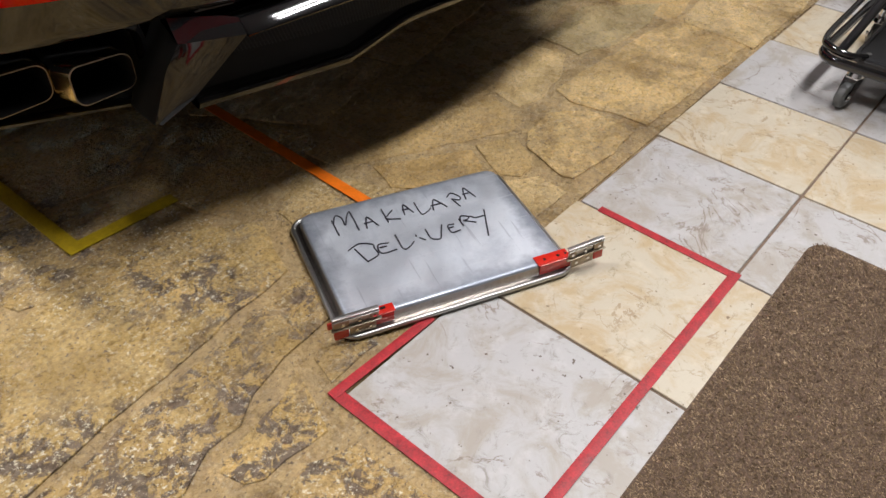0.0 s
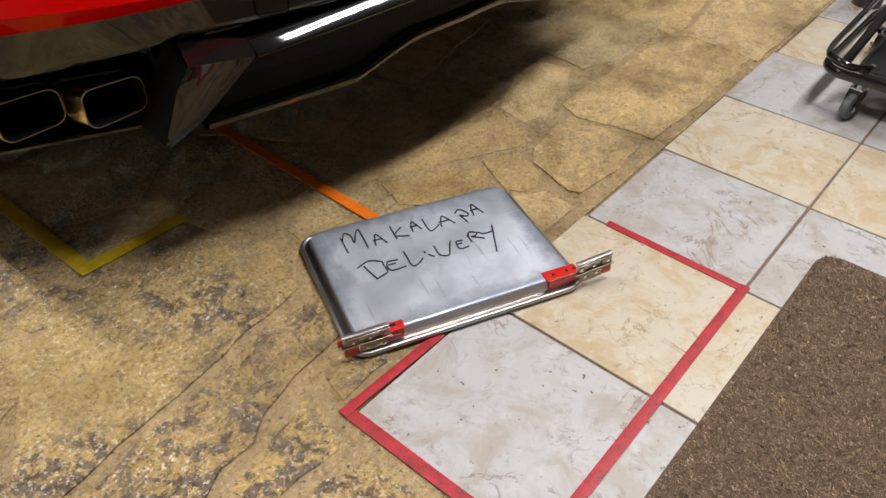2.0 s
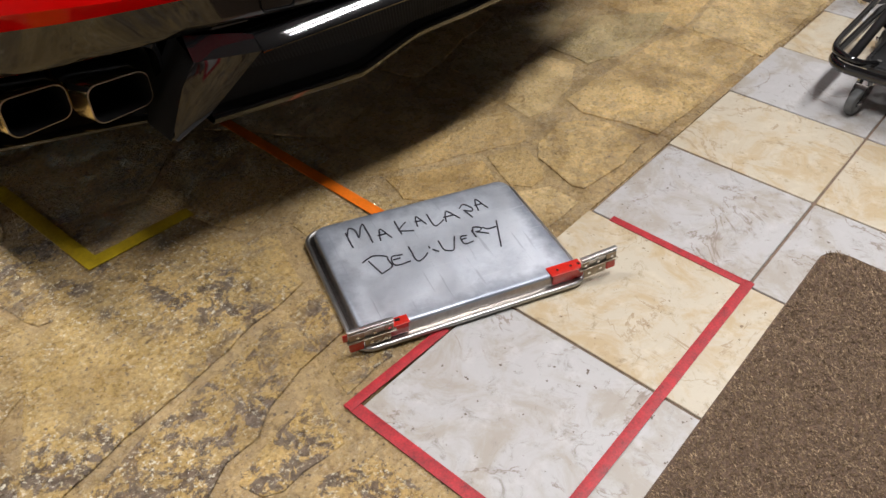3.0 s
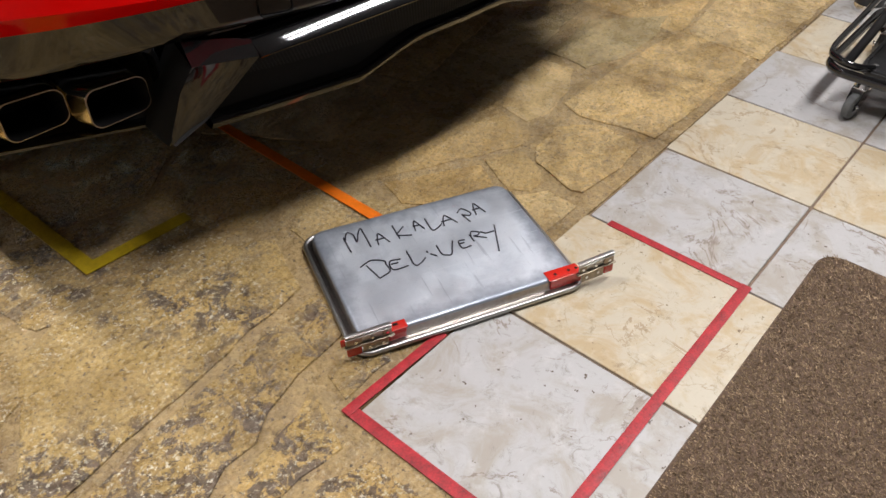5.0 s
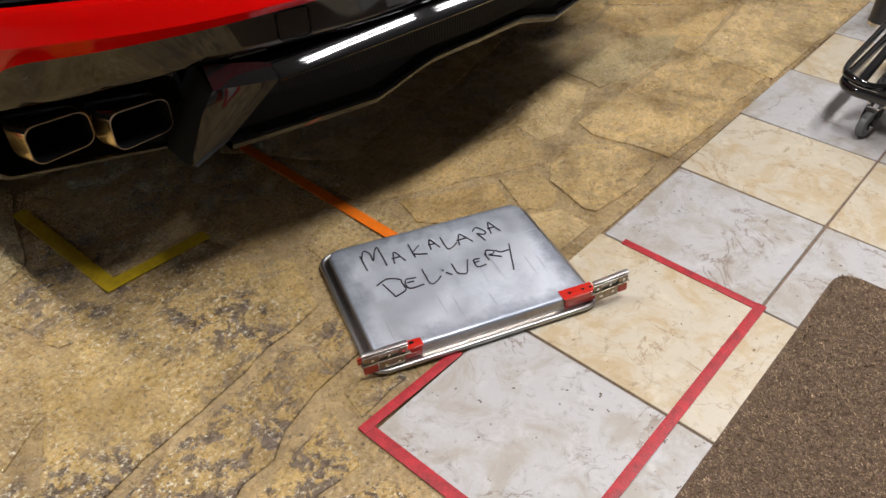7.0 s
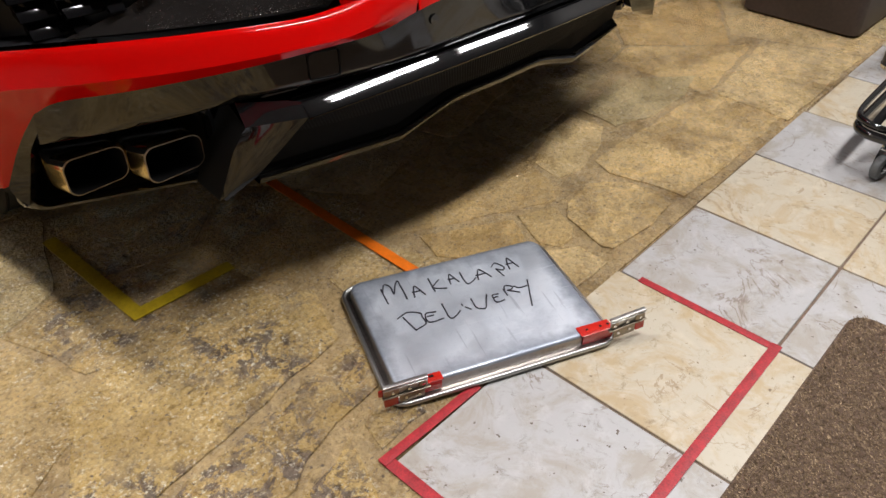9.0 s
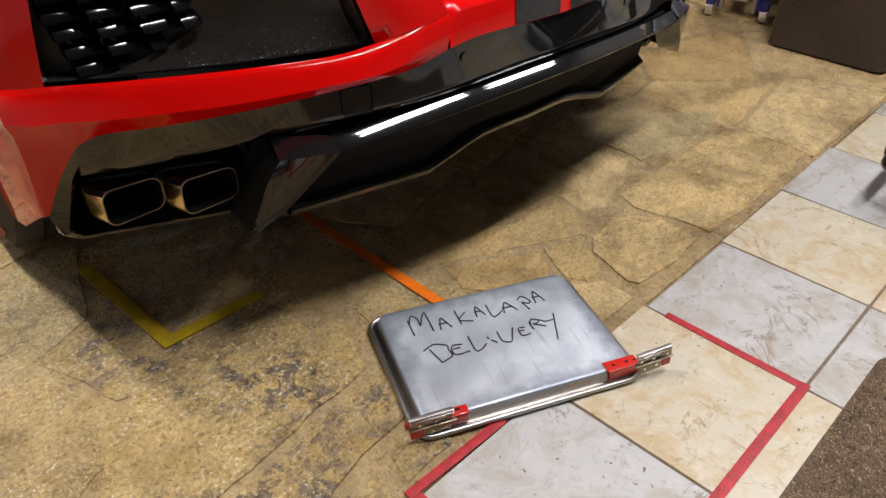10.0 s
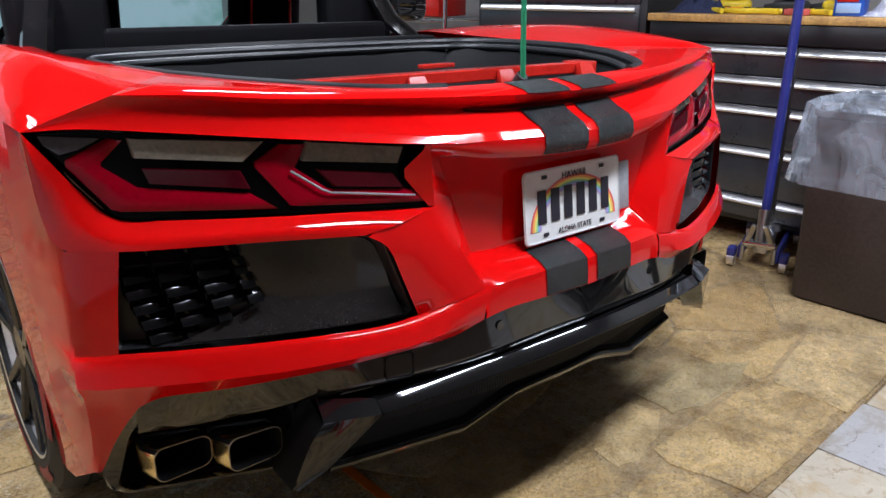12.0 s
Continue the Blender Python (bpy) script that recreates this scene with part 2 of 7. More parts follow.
def scuffed_steel():
    """Worn sheet steel: cloudy blue-grey, darker margin, fine long scratches."""
    m = bpy.data.materials.new("scuffed_steel")
    m.use_nodes = True
    n, l = m.node_tree.nodes, m.node_tree.links
    b = n["Principled BSDF"]
    tc, sep = n.new("ShaderNodeTexCoord"), n.new("ShaderNodeSeparateXYZ")
    l.new(tc.outputs["Object"], sep.inputs[0])

    def nz(scale, detail, rough=0.6, dist=0.0, stretch=None):
        t = n.new("ShaderNodeTexNoise")
        t.inputs["Scale"].default_value, t.inputs["Detail"].default_value = scale, detail
        t.inputs["Roughness"].default_value, t.inputs["Distortion"].default_value = rough, dist
        if stretch:
            mp = n.new("ShaderNodeMapping")
            mp.inputs["Scale"].default_value, mp.inputs["Rotation"].default_value = stretch, (0, 0, radians(14))
            l.new(tc.outputs["Object"], mp.inputs[0]), l.new(mp.outputs[0], t.inputs["Vector"])
        else:
            l.new(tc.outputs["Object"], t.inputs["Vector"])
        return t.outputs["Fac"]

    def calc(op, a, c):
        x = n.new("ShaderNodeMath")
        x.operation = op
        for k, v in enumerate((a, c)):
            if isinstance(v, (int, float)):
                x.inputs[k].default_value = v
            elif v is not None:
                l.new(v, x.inputs[k])
        return x.outputs[0]

    def span(fac, lo, hi, a, c):
        r = n.new("ShaderNodeMapRange")
        for key, v in (("From Min", lo), ("From Max", hi), ("To Min", a), ("To Max", c)):
            r.inputs[key].default_value = v
        l.new(fac, r.inputs["Value"])
        return r.outputs[0]

    def mixc(fac, a, c):
        x = n.new("ShaderNodeMix")
        x.data_type = "RGBA"
        l.new(fac, x.inputs[0])
        for k, v in ((6, a), (7, c)):
            if isinstance(v, tuple):
                x.inputs[k].default_value = (*v, 1)
            else:
                l.new(v, x.inputs[k])
        return x.outputs[2]

    edge = calc("MAXIMUM", calc("SUBTRACT", calc("ABSOLUTE", sep.outputs[0], None), 0.205), calc("SUBTRACT", calc("ABSOLUTE", sep.outputs[1], None), 0.146))
    wander = calc("ADD", edge, span(nz(16, 6, 0.65), 0.3, 0.7, -0.018, 0.018))
    margin = span(wander, -0.034, 0.0, 0.0, 0.75)
    c = mixc(span(nz(11, 7, 0.65, 0.6), 0.38, 0.62, 0, 1), (0.60, 0.64, 0.705), (0.68, 0.715, 0.77))
    c = mixc(span(nz(7, 9, 0.72, 0.4), 0.53, 0.63, 0, 0.4), c, (0.43, 0.465, 0.53))
    c = mixc(margin, c, (0.22, 0.245, 0.30))
    c = mixc(span(nz(26, 8, 0.75, 0.5), 0.62, 0.70, 0, 0.4), c, (0.40, 0.42, 0.46))
    c = mixc(span(nz(60, 3, 0.5, 0.0, (0.12, 2.2, 1.0)), 0.63, 0.70, 0, 0.45), c, (0.72, 0.75, 0.80))
    c = mixc(span(nz(75, 3, 0.5, 0.0, (1.9, 0.10, 1.0)), 0.64, 0.70, 0, 0.5), c, (0.36, 0.39, 0.45))
    c = mixc(span(nz(120, 6, 0.8), 0.57, 0.66, 0, 0.35), c, (0.42, 0.455, 0.52))
    l.new(c, b.inputs["Base Color"])
    b.inputs["Metallic"].default_value = 0.72
    l.new(span(nz(9, 6, 0.7), 0.3, 0.7, 0.34, 0.60), b.inputs["Roughness"])
    bp = n.new("ShaderNodeBump")
    bp.inputs["Strength"].default_value, bp.inputs["Distance"].default_value = 0.12, 0.004
    l.new(nz(22, 10, 0.75), bp.inputs["Height"]), l.new(bp.outputs[0], b.inputs["Normal"])
    return m


def pile_mat():
    """Carpet yarn: each tuft its own brown."""
    m = bpy.data.materials.new("mat_pile")
    m.use_nodes = True
    n, l = m.node_tree.nodes, m.node_tree.links
    b = n["Principled BSDF"]
    geo, r = n.new("ShaderNodeNewGeometry"), n.new("ShaderNodeValToRGB")
    r.color_ramp.elements.new(0.5)
    for e, col in zip(r.color_ramp.elements, ((0.108, 0.072, 0.040), (0.228, 0.158, 0.096), (0.37, 0.270, 0.170))):
        e.color = (*col, 1)
    l.new(geo.outputs["Random Per Island"], r.inputs[0])
    # trodden clumps, lighter and darker
    nz, mr, mul = n.new("ShaderNodeTexNoise"), n.new("ShaderNodeMapRange"), n.new("ShaderNodeMix")
    nz.inputs["Scale"].default_value, nz.inputs["Detail"].default_value, nz.inputs["Roughness"].default_value = 75, 5, 0.75
    l.new(geo.outputs["Position"], nz.inputs["Vector"]), l.new(nz.outputs["Fac"], mr.inputs["Value"])
    mr.inputs["From Min"].default_value, mr.inputs["From Max"].default_value = 0.36, 0.64
    mr.inputs["To Min"].default_value, mr.inputs["To Max"].default_value = 0.48, 1.5
    mul.data_type, mul.blend_type = "RGBA", "MULTIPLY"
    mul.inputs[0].default_value = 1.0
    l.new(r.outputs[0], mul.inputs[6]), l.new(mr.outputs[0], mul.inputs[7]), l.new(mul.outputs[2], b.inputs["Base Color"])
    b.inputs["Roughness"].default_value, b.inputs["Specular IOR Level"].default_value = 1.0, 0.0
    up = n.new("ShaderNodeCombineXYZ")  # the nap as a whole faces up
    up.inputs[2].default_value = 1.0
    l.new(up.outputs[0], b.inputs["Normal"])
    return m


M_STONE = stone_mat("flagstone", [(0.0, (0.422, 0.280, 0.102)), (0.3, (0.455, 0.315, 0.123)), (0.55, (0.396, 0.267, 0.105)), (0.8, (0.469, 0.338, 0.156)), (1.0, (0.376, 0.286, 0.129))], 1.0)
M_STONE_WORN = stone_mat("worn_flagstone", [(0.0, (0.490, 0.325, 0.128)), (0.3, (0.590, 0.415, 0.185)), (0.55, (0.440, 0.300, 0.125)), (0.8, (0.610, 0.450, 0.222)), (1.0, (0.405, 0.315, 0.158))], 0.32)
M_MORTAR = stone_mat("mortar", [(0.0, (0.415, 0.295, 0.145)), (1.0, (0.395, 0.280, 0.135))], 0.3)
M_TILE_GREY = tile_mat("grey_tile", (0.435, 0.425, 0.42), (0.36, 0.325, 0.28), (0.20, 0.15, 0.11))
M_TILE_CREAM = tile_mat("cream_tile", (0.505, 0.45, 0.35), (0.45, 0.345, 0.205), (0.31, 0.215, 0.12))
M_GROUT = mat("grout", (0.17, 0.12, 0.085), 0.85, var=0.3, scale=30, bump=0.4)
M_TAPE_RED = mat("red_tape", (0.34, 0.010, 0.016), 0.5, var=0.5, scale=45, fine=300, bump=0.25, bump_scale=150)
M_TAPE_YELLOW = mat("yellow_tape", (0.41, 0.285, 0.006), 0.5, var=0.25, scale=25, bump=0.2)
M_TAPE_ORANGE = mat("orange_tape", (0.8, 0.17, 0.005), 0.45, var=0.15, scale=25, bump=0.2)
M_RED = mat("red_paint", (0.66, 0.0025, 0.002), 0.4, coat=1.0, spec=0.0, var=0.03, scale=3, rough_var=0.03)
M_GLOSS = mat("black_gloss", (0.007, 0.007, 0.0075), 0.05, coat=0.6, var=0.2, rough_var=0.02)
M_PLASTIC = mat("black_plastic", (0.018, 0.018, 0.019), 0.5, var=0.25, bump=0.15, bump_scale=400)
M_SATIN = mat("satin_black", (0.02, 0.02, 0.022), 0.3, var=0.2, rough_var=0.08)
M_SEAL = mat("rubber_seal", (0.018, 0.019, 0.021), 0.4, var=0.2)
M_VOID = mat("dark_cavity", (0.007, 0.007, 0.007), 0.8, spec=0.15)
M_MARK = mat("red_tyre_print", (0.30, 0.03, 0.03), 0.6, var=0.4, scale=60)
M_RUBBER = mat("tyre_rubber", (0.022, 0.022, 0.022), 0.7, var=0.25, bump=0.3)
M_RIM = mat("dark_alloy", (0.05, 0.05, 0.055), 0.25, metal=0.9, var=0.1)
M_STEEL = scuffed_steel()
# the pan's walls: same steel, its dim reflections put into the colour
M_STEELWALL = mat("steel_wall", (0.32, 0.295, 0.275), 0.30, metal=1.0, var=0.2, scale=20, rough_var=0.08)
M_BRONZE = mat("dull_steel", (0.30, 0.25, 0.19), 0.35, metal=0.9, var=0.25, scale=40)
M_STEELRIM = mat("bright_steel", (0.50, 0.49, 0.48), 0.36, metal=1.0, var=0.1, rough_var=0.1)
M_CHROME = mat("chrome", (0.75, 0.75, 0.76), 0.12, metal=1.0, var=0.05, rough_var=0.05)
M_TITAN = mat("heat_tinted_steel", (0.95, 0.74, 0.36), 0.22, metal=1.0, var=0.1, rough_var=0.08)
M_INK = mat("marker_ink", (0.02, 0.018, 0.028), 0.5)
M_MAT = pile_mat()
M_MATBASE = mat("mat_backing", (0.12, 0.076, 0.05), 0.95, var=0.4, scale=120, fine=400, bump=0.6, bump_scale=260)
M_ENAMEL = mat("red_enamel", (0.5, 0.02, 0.012), 0.2, coat=0.5, var=0.15, rough_var=0.08)
M_BIN = mat("bin_brown", (0.045, 0.031, 0.026), 0.5, var=0.3, scale=5, fine=80, bump=0.1)
M_CHEST = mat("chest_black", (0.011, 0.011, 0.012), 0.4, var=0.25, bump=0.15, bump_scale=500)
M_DRAWER = mat("drawer_grey", (0.10, 0.105, 0.115), 0.3, metal=0.7, var=0.15)
M_ALU = mat("aluminium", (0.85, 0.85, 0.86), 0.38, metal=1.0, var=0.06)
M_WOOD = mat("bench_wood", (0.55, 0.32, 0.09), 0.45, var=0.3, scale=14, fine=90, tint=(0.33, 0.18, 0.065))
M_BLUE = mat("jack_blue", (0.025, 0.03, 0.2), 0.35, coat=0.3, var=0.2)
M_GREEN = mat("green_rod", (0.02, 0.2, 0.09), 0.4, var=0.15)
M_WALL = mat("wall_paint", (0.17, 0.165, 0.155), 0.7, var=0.06, scale=2)
M_CEIL = mat("ceiling_paint", (0.16, 0.158, 0.155), 0.8, var=0.05, scale=2)
def outdoors():
    """Hazy daylight over shrubs, far outside the open door."""
    m = bpy.data.materials.new("daylight_outside")
    m.use_nodes = True
    n, l = m.node_tree.nodes, m.node_tree.links
    n.remove(n["Principled BSDF"])
    e, tc, no, r = n.new("ShaderNodeEmission"), n.new("ShaderNodeTexCoord"), n.new("ShaderNodeTexNoise"), n.new("ShaderNodeValToRGB")
    no.inputs["Scale"].default_value, no.inputs["Detail"].default_value = 0.9, 8
    l.new(tc.outputs["Object"], no.inputs["Vector"]), l.new(no.outputs["Fac"], r.inputs[0]), l.new(r.outputs[0], e.inputs[0])
    r.color_ramp.elements[0].position, r.color_ramp.elements[0].color = 0.36, (0.25, 0.55, 0.42, 1)
    r.color_ramp.elements[1].position, r.color_ramp.elements[1].color = 0.56, (0.80, 0.95, 1.0, 1)
    e.inputs[1].default_value = OUTSIDE
    l.new(e.outputs[0], n["Material Output"].inputs[0])
    return m


M_OUT = outdoors()
M_DRIVE = mat("driveway_concrete", (0.34, 0.33, 0.31), 0.85, var=0.25, scale=3, fine=90, bump=0.4)
M_NORTH = mat("pale_wall", (0.5, 0.56, 0.56), 0.7, var=0.1, scale=2)
M_WEST = mat("white_wall", (0.55, 0.54, 0.55), 0.6, var=0.08, scale=1.5)
M_WHITE = mat("white_plastic", (0.75, 0.75, 0.75), 0.4, var=0.05)
M_BAG = film("clear_bag")
M_TUBE = glow("lit_tube", (1.0, 0.975, 0.94), 16.0)
M_LENS = mat("red_lens", (0.30, 0.0, 0.010), 0.06, spec=0.3, var=0.15, rough_var=0.02)
M_LENS_RED = mat("dark_red_lens", (0.06, 0.002, 0.006), 0.06, spec=0.4, var=0.2, rough_var=0.02)
M_LENS_DARK = mat("smoked_lens", (0.002, 0.0015, 0.0015), 0.05, spec=0.18, var=0.2, rough_var=0.02)
M_LENS_CLEAR = mat("clear_lens", (0.24, 0.205, 0.16), 0.08, spec=0.5, var=0.3, scale=18)
M_LENS_SMOKE = mat("smoky_lens", (0.06, 0.055, 0.06), 0.06, spec=0.6, var=0.2)
M_LENS_AMBER = mat("amber_lens", (0.05, 0.018, 0.006), 0.06, spec=0.6, var=0.3)
M_YELLOW = mat("yellow_plastic", (0.7, 0.5, 0.01), 0.4)
M_BLUEPACK = mat("blue_pack", (0.02, 0.09, 0.45), 0.35)
M_GREY = mat("grey_plastic", (0.3, 0.31, 0.33), 0.4, var=0.2)
M_RUBBERGREY = mat("grey_wheel_rubber", (0.12, 0.125, 0.125), 0.4, var=0.2)
M_STRIPE = mat("stripe_wrap", (0.011, 0.011, 0.012), 0.24, var=0.4, scale=400, fine=1200, bump=1.0, bump_scale=520, rough_var=0.12)


# ---- building helpers ----
def finish(bm, material, smooth=True):
    bmesh.ops.recalc_face_normals(bm, faces=bm.faces)
    me = bpy.data.meshes.new("mesh")
    bm.to_mesh(me)
    bm.free()
    me.materials.append(material)
    for p in me.polygons:
        p.use_smooth = smooth
    if smooth:
        me.set_sharp_from_angle(angle=radians(38))
    return me


def part(name, bm, material, parent, label="", smooth=True):
    ob = new(name, finish(bm, material, smooth))
    ob.parent = parent
    if label:
        tagged(ob, label)
    return ob


def thing(name, label, category, m=None, group="", kind=""):
    ob = new(name)
    ob.empty_display_size = 0.1
    if m is not None:
        ob.matrix_basis = m
    return tagged(ob, label, category, group, kind)


def solo(name, bm, material, label, category, m=None, group="", kind="", smooth=True):
    ob = new(name, finish(bm, material, smooth))
    if m is not None:
        ob.matrix_basis = m
    return tagged(ob, label, category, group, kind)


def box(bm, lo, hi, bevel=0.0, seg=2, m=None):
    c = [(a + b) / 2 for a, b in zip(lo, hi)]
    d = [abs(b - a) for a, b in zip(lo, hi)]
    r = bmesh.ops.create_cube(bm, size=1, matrix=Matrix.Translation(c) @ Matrix.Diagonal((*d, 1)))
    vs = r["verts"]
    if bevel:
        es = {e for v in vs for e in v.link_edges}
        out = bmesh.ops.bevel(bm, geom=list(es), offset=bevel, segments=seg, affect="EDGES", profile=0.5)
        vs = list({v for f in out["faces"] for v in f.verts} | {v for v in vs if v.is_valid})
        seen, stack = set(vs), list(vs)
        while stack:
            for e in stack.pop().link_edges:
                for w in e.verts:
                    if w not in seen:
                        seen.add(w)
                        stack.append(w)
        vs = list(seen)
    if m is not None:
        bmesh.ops.transform(bm, matrix=m, verts=vs)
    return vs


def rod(bm, a, b, r, seg=14, r2=None, cap=True):
    a, b = Vector(a), Vector(b)
    d = b - a
    m = Matrix.Translation((a + b) / 2) @ d.to_track_quat("Z", "Y").to_matrix().to_4x4()
    return bmesh.ops.create_cone(bm, cap_ends=cap, segments=seg, radius1=r, radius2=r if r2 is None else r2, depth=d.length, matrix=m)["verts"]


def spline(pts, n, closed=False):
    """n points along a smooth curve through pts."""
    pts = [Vector(p) for p in pts]
    k = len(pts)
    spans = k if closed else k - 1
    out = []
    for i in range(n):
        s = i * spans / (n if closed else n - 1)
        j = min(int(s), spans - 1)
        f = s - j
        if closed:
            p0, p1, p2, p3 = (pts[(j + o) % k] for o in (-1, 0, 1, 2))
        else:
            p1, p2 = pts[j], pts[j + 1]
            p0 = pts[j - 1] if j else p1 * 2 - p2
            p3 = pts[j + 2] if j + 2 < k else p2 * 2 - p1
        out.append(0.5 * ((2 * p1) + (p2 - p0) * f + (2 * p0 - 5 * p1 + 4 * p2 - p3) * f * f + (3 * p1 - p0 - 3 * p2 + p3) * f ** 3))
    return out


def straight(pts, n):
    """n points along a bent line, evenly by length, corners kept."""
    pts = [Vector(p) for p in pts]
    ls = [(b - a).length for a, b in zip(pts, pts[1:])]
    total, out = sum(ls) or 1e-9, []
    for i in range(n):
        s, j = total * i / (n - 1), 0
        while j < len(ls) - 1 and s > ls[j] + 1e-9:
            s -= ls[j]
            j += 1
        out.append(pts[j].lerp(pts[j + 1], min(1, s / (ls[j] or 1e-9))))
    return out


def pipe(bm, pts, r, seg=10, closed=False, flat=1.0):
    """A tube along points."""
    pts = [Vector(p) for p in pts]
    rings, up = [], Vector((0, 0, 1))
    k = len(pts)
    for i, p in enumerate(pts):
        a = pts[i - 1] if (i or closed) else p
        b = pts[(i + 1) % k] if (i + 1 < k or closed) else p
        t = (b - a).normalized()
        side = t.cross(up)
        if side.length < 1e-3:
            side = t.cross(Vector((1, 0, 0)))
        side.normalize()
        nrm = side.cross(t)
        rings.append([bm.verts.new(p + side * (r * flat * math.cos(q)) + nrm * (r * math.sin(q))) for q in (2 * math.pi * j / seg for j in range(seg))])
    for i in range(k if closed else k - 1):
        ra, rb = rings[i], rings[(i + 1) % k]
        for j in range(seg):
            bm.faces.new((ra[j], ra[(j + 1) % seg], rb[(j + 1) % seg], rb[j]))
    if not closed:
        bm.faces.new(rings[0]), bm.faces.new(rings[-1][::-1])


def skin(bm, rows, closed=False):
    """A surface through rows of points, all of one length."""
    vs = [[bm.verts.new(p) for p in row] for row in rows]
    k = len(vs[0])
    for a, b in zip(vs, vs[1:]):
        for j in range(k if closed else k - 1):
            q = (a[j], a[(j + 1) % k], b[(j + 1) % k], b[j])
            if len({tuple(round(c, 6) for c in v.co) for v in q}) >= 3:
                bm.faces.new(q)
    return vs


def weld(bm, d=0.0006):
    bmesh.ops.remove_doubles(bm, verts=bm.verts, dist=d)


def both(pts):
    """Points of the car's left half, mirrored to its right."""
    return [Vector((-p[0], p[1], p[2])) for p in pts]


def slab(bm, outline, z0, z1, bevel=0.0):
    """A flat plate with the given outline in plan, with an eased upper edge."""
    n = len(outline)
    c = Vector((sum(p[0] for p in outline) / n, sum(p[1] for p in outline) / n))
    rings = [[(p[0], p[1], z0) for p in outline], [(p[0], p[1], z1 - bevel) for p in outline]]
    if bevel:
        top = []
        for p in outline:
            q = Vector(p[:2])
            d = (c - q)
            q = q + d.normalized() * min(bevel * 1.2, d.length * 0.5)
            top.append((q.x, q.y, z1))
        rings.append(top)
    vs = skin(bm, rings, closed=True)
    bm.faces.new(vs[-1])
    bm.faces.new(vs[0][::-1])


def rounded(w, h, r, n=5):
    """Outline of a rectangle with round corners, about the middle."""
    out = []
    for cx, cy, a0 in ((w / 2 - r, h / 2 - r, 0), (-w / 2 + r, h / 2 - r, 90), (-w / 2 + r, -h / 2 + r, 180), (w / 2 - r, -h / 2 + r, 270)):
        for i in range(n + 1):
            a = radians(a0 + 90 * i / n)
            out.append((cx + r * math.cos(a), cy + r * math.sin(a)))
    return out


# ---- floor, walls, ceiling ----
S = 0.3302  # tile pitch
EDGE = 0.338  # where the tiles meet the flagstones
X0, X1, Y0, Y1 = -3.2, 3.05, -3.4, 6.4

bm = bmesh.new()
box(bm, (X0, Y0, -0.12), (-S, EDGE + 0.004, -0.0022))
box(bm, (X0, EDGE + 0.004, -0.12), (X1, Y1, -0.0022))
box(bm, (-S, Y0, -0.12), (X1, EDGE + 0.004, -0.007))
ground = solo("floor", bm, M_MORTAR, "concrete garage floor with tan mortar between the paving", "floor", kind="structure", smooth=False)
bm = bmesh.new()
box(bm, (-S, Y0, -0.0068), (X1, EDGE, -0.0035))
grout_bed = part("grout_bed", bm, M_GROUT, ground, "dark brown grout between the tiles", smooth=False)


def wall(name, lo, hi, label, material=None):
    bm = bmesh.new()
    box(bm, lo, hi)
    return solo(name, bm, material or M_WALL, label, "wall", kind="structure", smooth=False)


wall("wall_east", (X1, Y0, -0.12), (X1 + 0.15, Y1, CEIL), "painted off-white garage wall behind the tool chests")
wall("wall_west", (X0 - 0.15, Y0, -0.12), (X0, Y1, CEIL), "white painted garage side wall", M_WEST)
wall("wall_south", (X0 - 0.15, Y0 - 0.15, -0.12), (X1 + 0.15, Y0, CEIL), "painted off-white garage wall behind the camera")
DOOR_X0, DOOR_X1, DOOR_Z = -2.5, 2.6, 2.2
bm = bmesh.new()
box(bm, (X0 - 0.15, Y1, -0.12), (DOOR_X0, Y1 + 0.15, CEIL))
box(bm, (DOOR_X1, Y1, -0.12), (X1 + 0.15, Y1 + 0.15, CEIL))
box(bm, (DOOR_X0, Y1, DOOR_Z), (DOOR_X1, Y1 + 0.15, CEIL))
solo("wall_north", bm, M_NORTH, "pale painted garage wall round the open vehicle door", "wall", kind="structure", smooth=False)
bm = bmesh.new()
box(bm, (-14, Y1 + 0.15, -0.3), (14, 19, -0.03))
solo("ground", bm, M_DRIVE, "pale concrete driveway outside the open door", "driveway", kind="structure", smooth=False)
bm = bmesh.new()
skin(bm, [[Vector((13 * math.sin(t), Y1 - 0.5 + 13 * math.cos(t), z)) for z in (-0.3, 3.5, 7.5)] for t in [radians(-80 + 10 * k) for k in range(17)]])
solo("backdrop", bm, M_OUT, "hazy bright daylight over shrubs", "backdrop", kind="structure")
bm = bmesh.new()
box(bm, (X0 - 0.15, Y0 - 0.15, CEIL), (X1 + 0.15, Y1 + 0.15, CEIL + 0.12))
solo("ceiling", bm, M_CEIL, "plain off-white garage ceiling", "ceiling", kind="structure", smooth=False)


def tube_light(x, y, length, turn, watts):
    t = thing("ceiling_light", "white tube light fixture fixed under the ceiling, switched on", "ceiling light", pose(x, y, CEIL, 0, 0, turn), "ceiling lights")
    bm = bmesh.new()
    box(bm, (-length / 2 - 0.03, -0.1, -0.05), (length / 2 + 0.03, 0.1, 0), 0.008)
    part("housing", bm, M_WHITE, t)
    for s in (-0.06, 0.06):
        bm = bmesh.new()
        rod(bm, (-length / 2, s, -0.075), (length / 2, s, -0.075), 0.013)
        part("tube", bm, M_TUBE, t, "glowing white tube")
    return t


for row in TUBES:
    tube_light(*row)

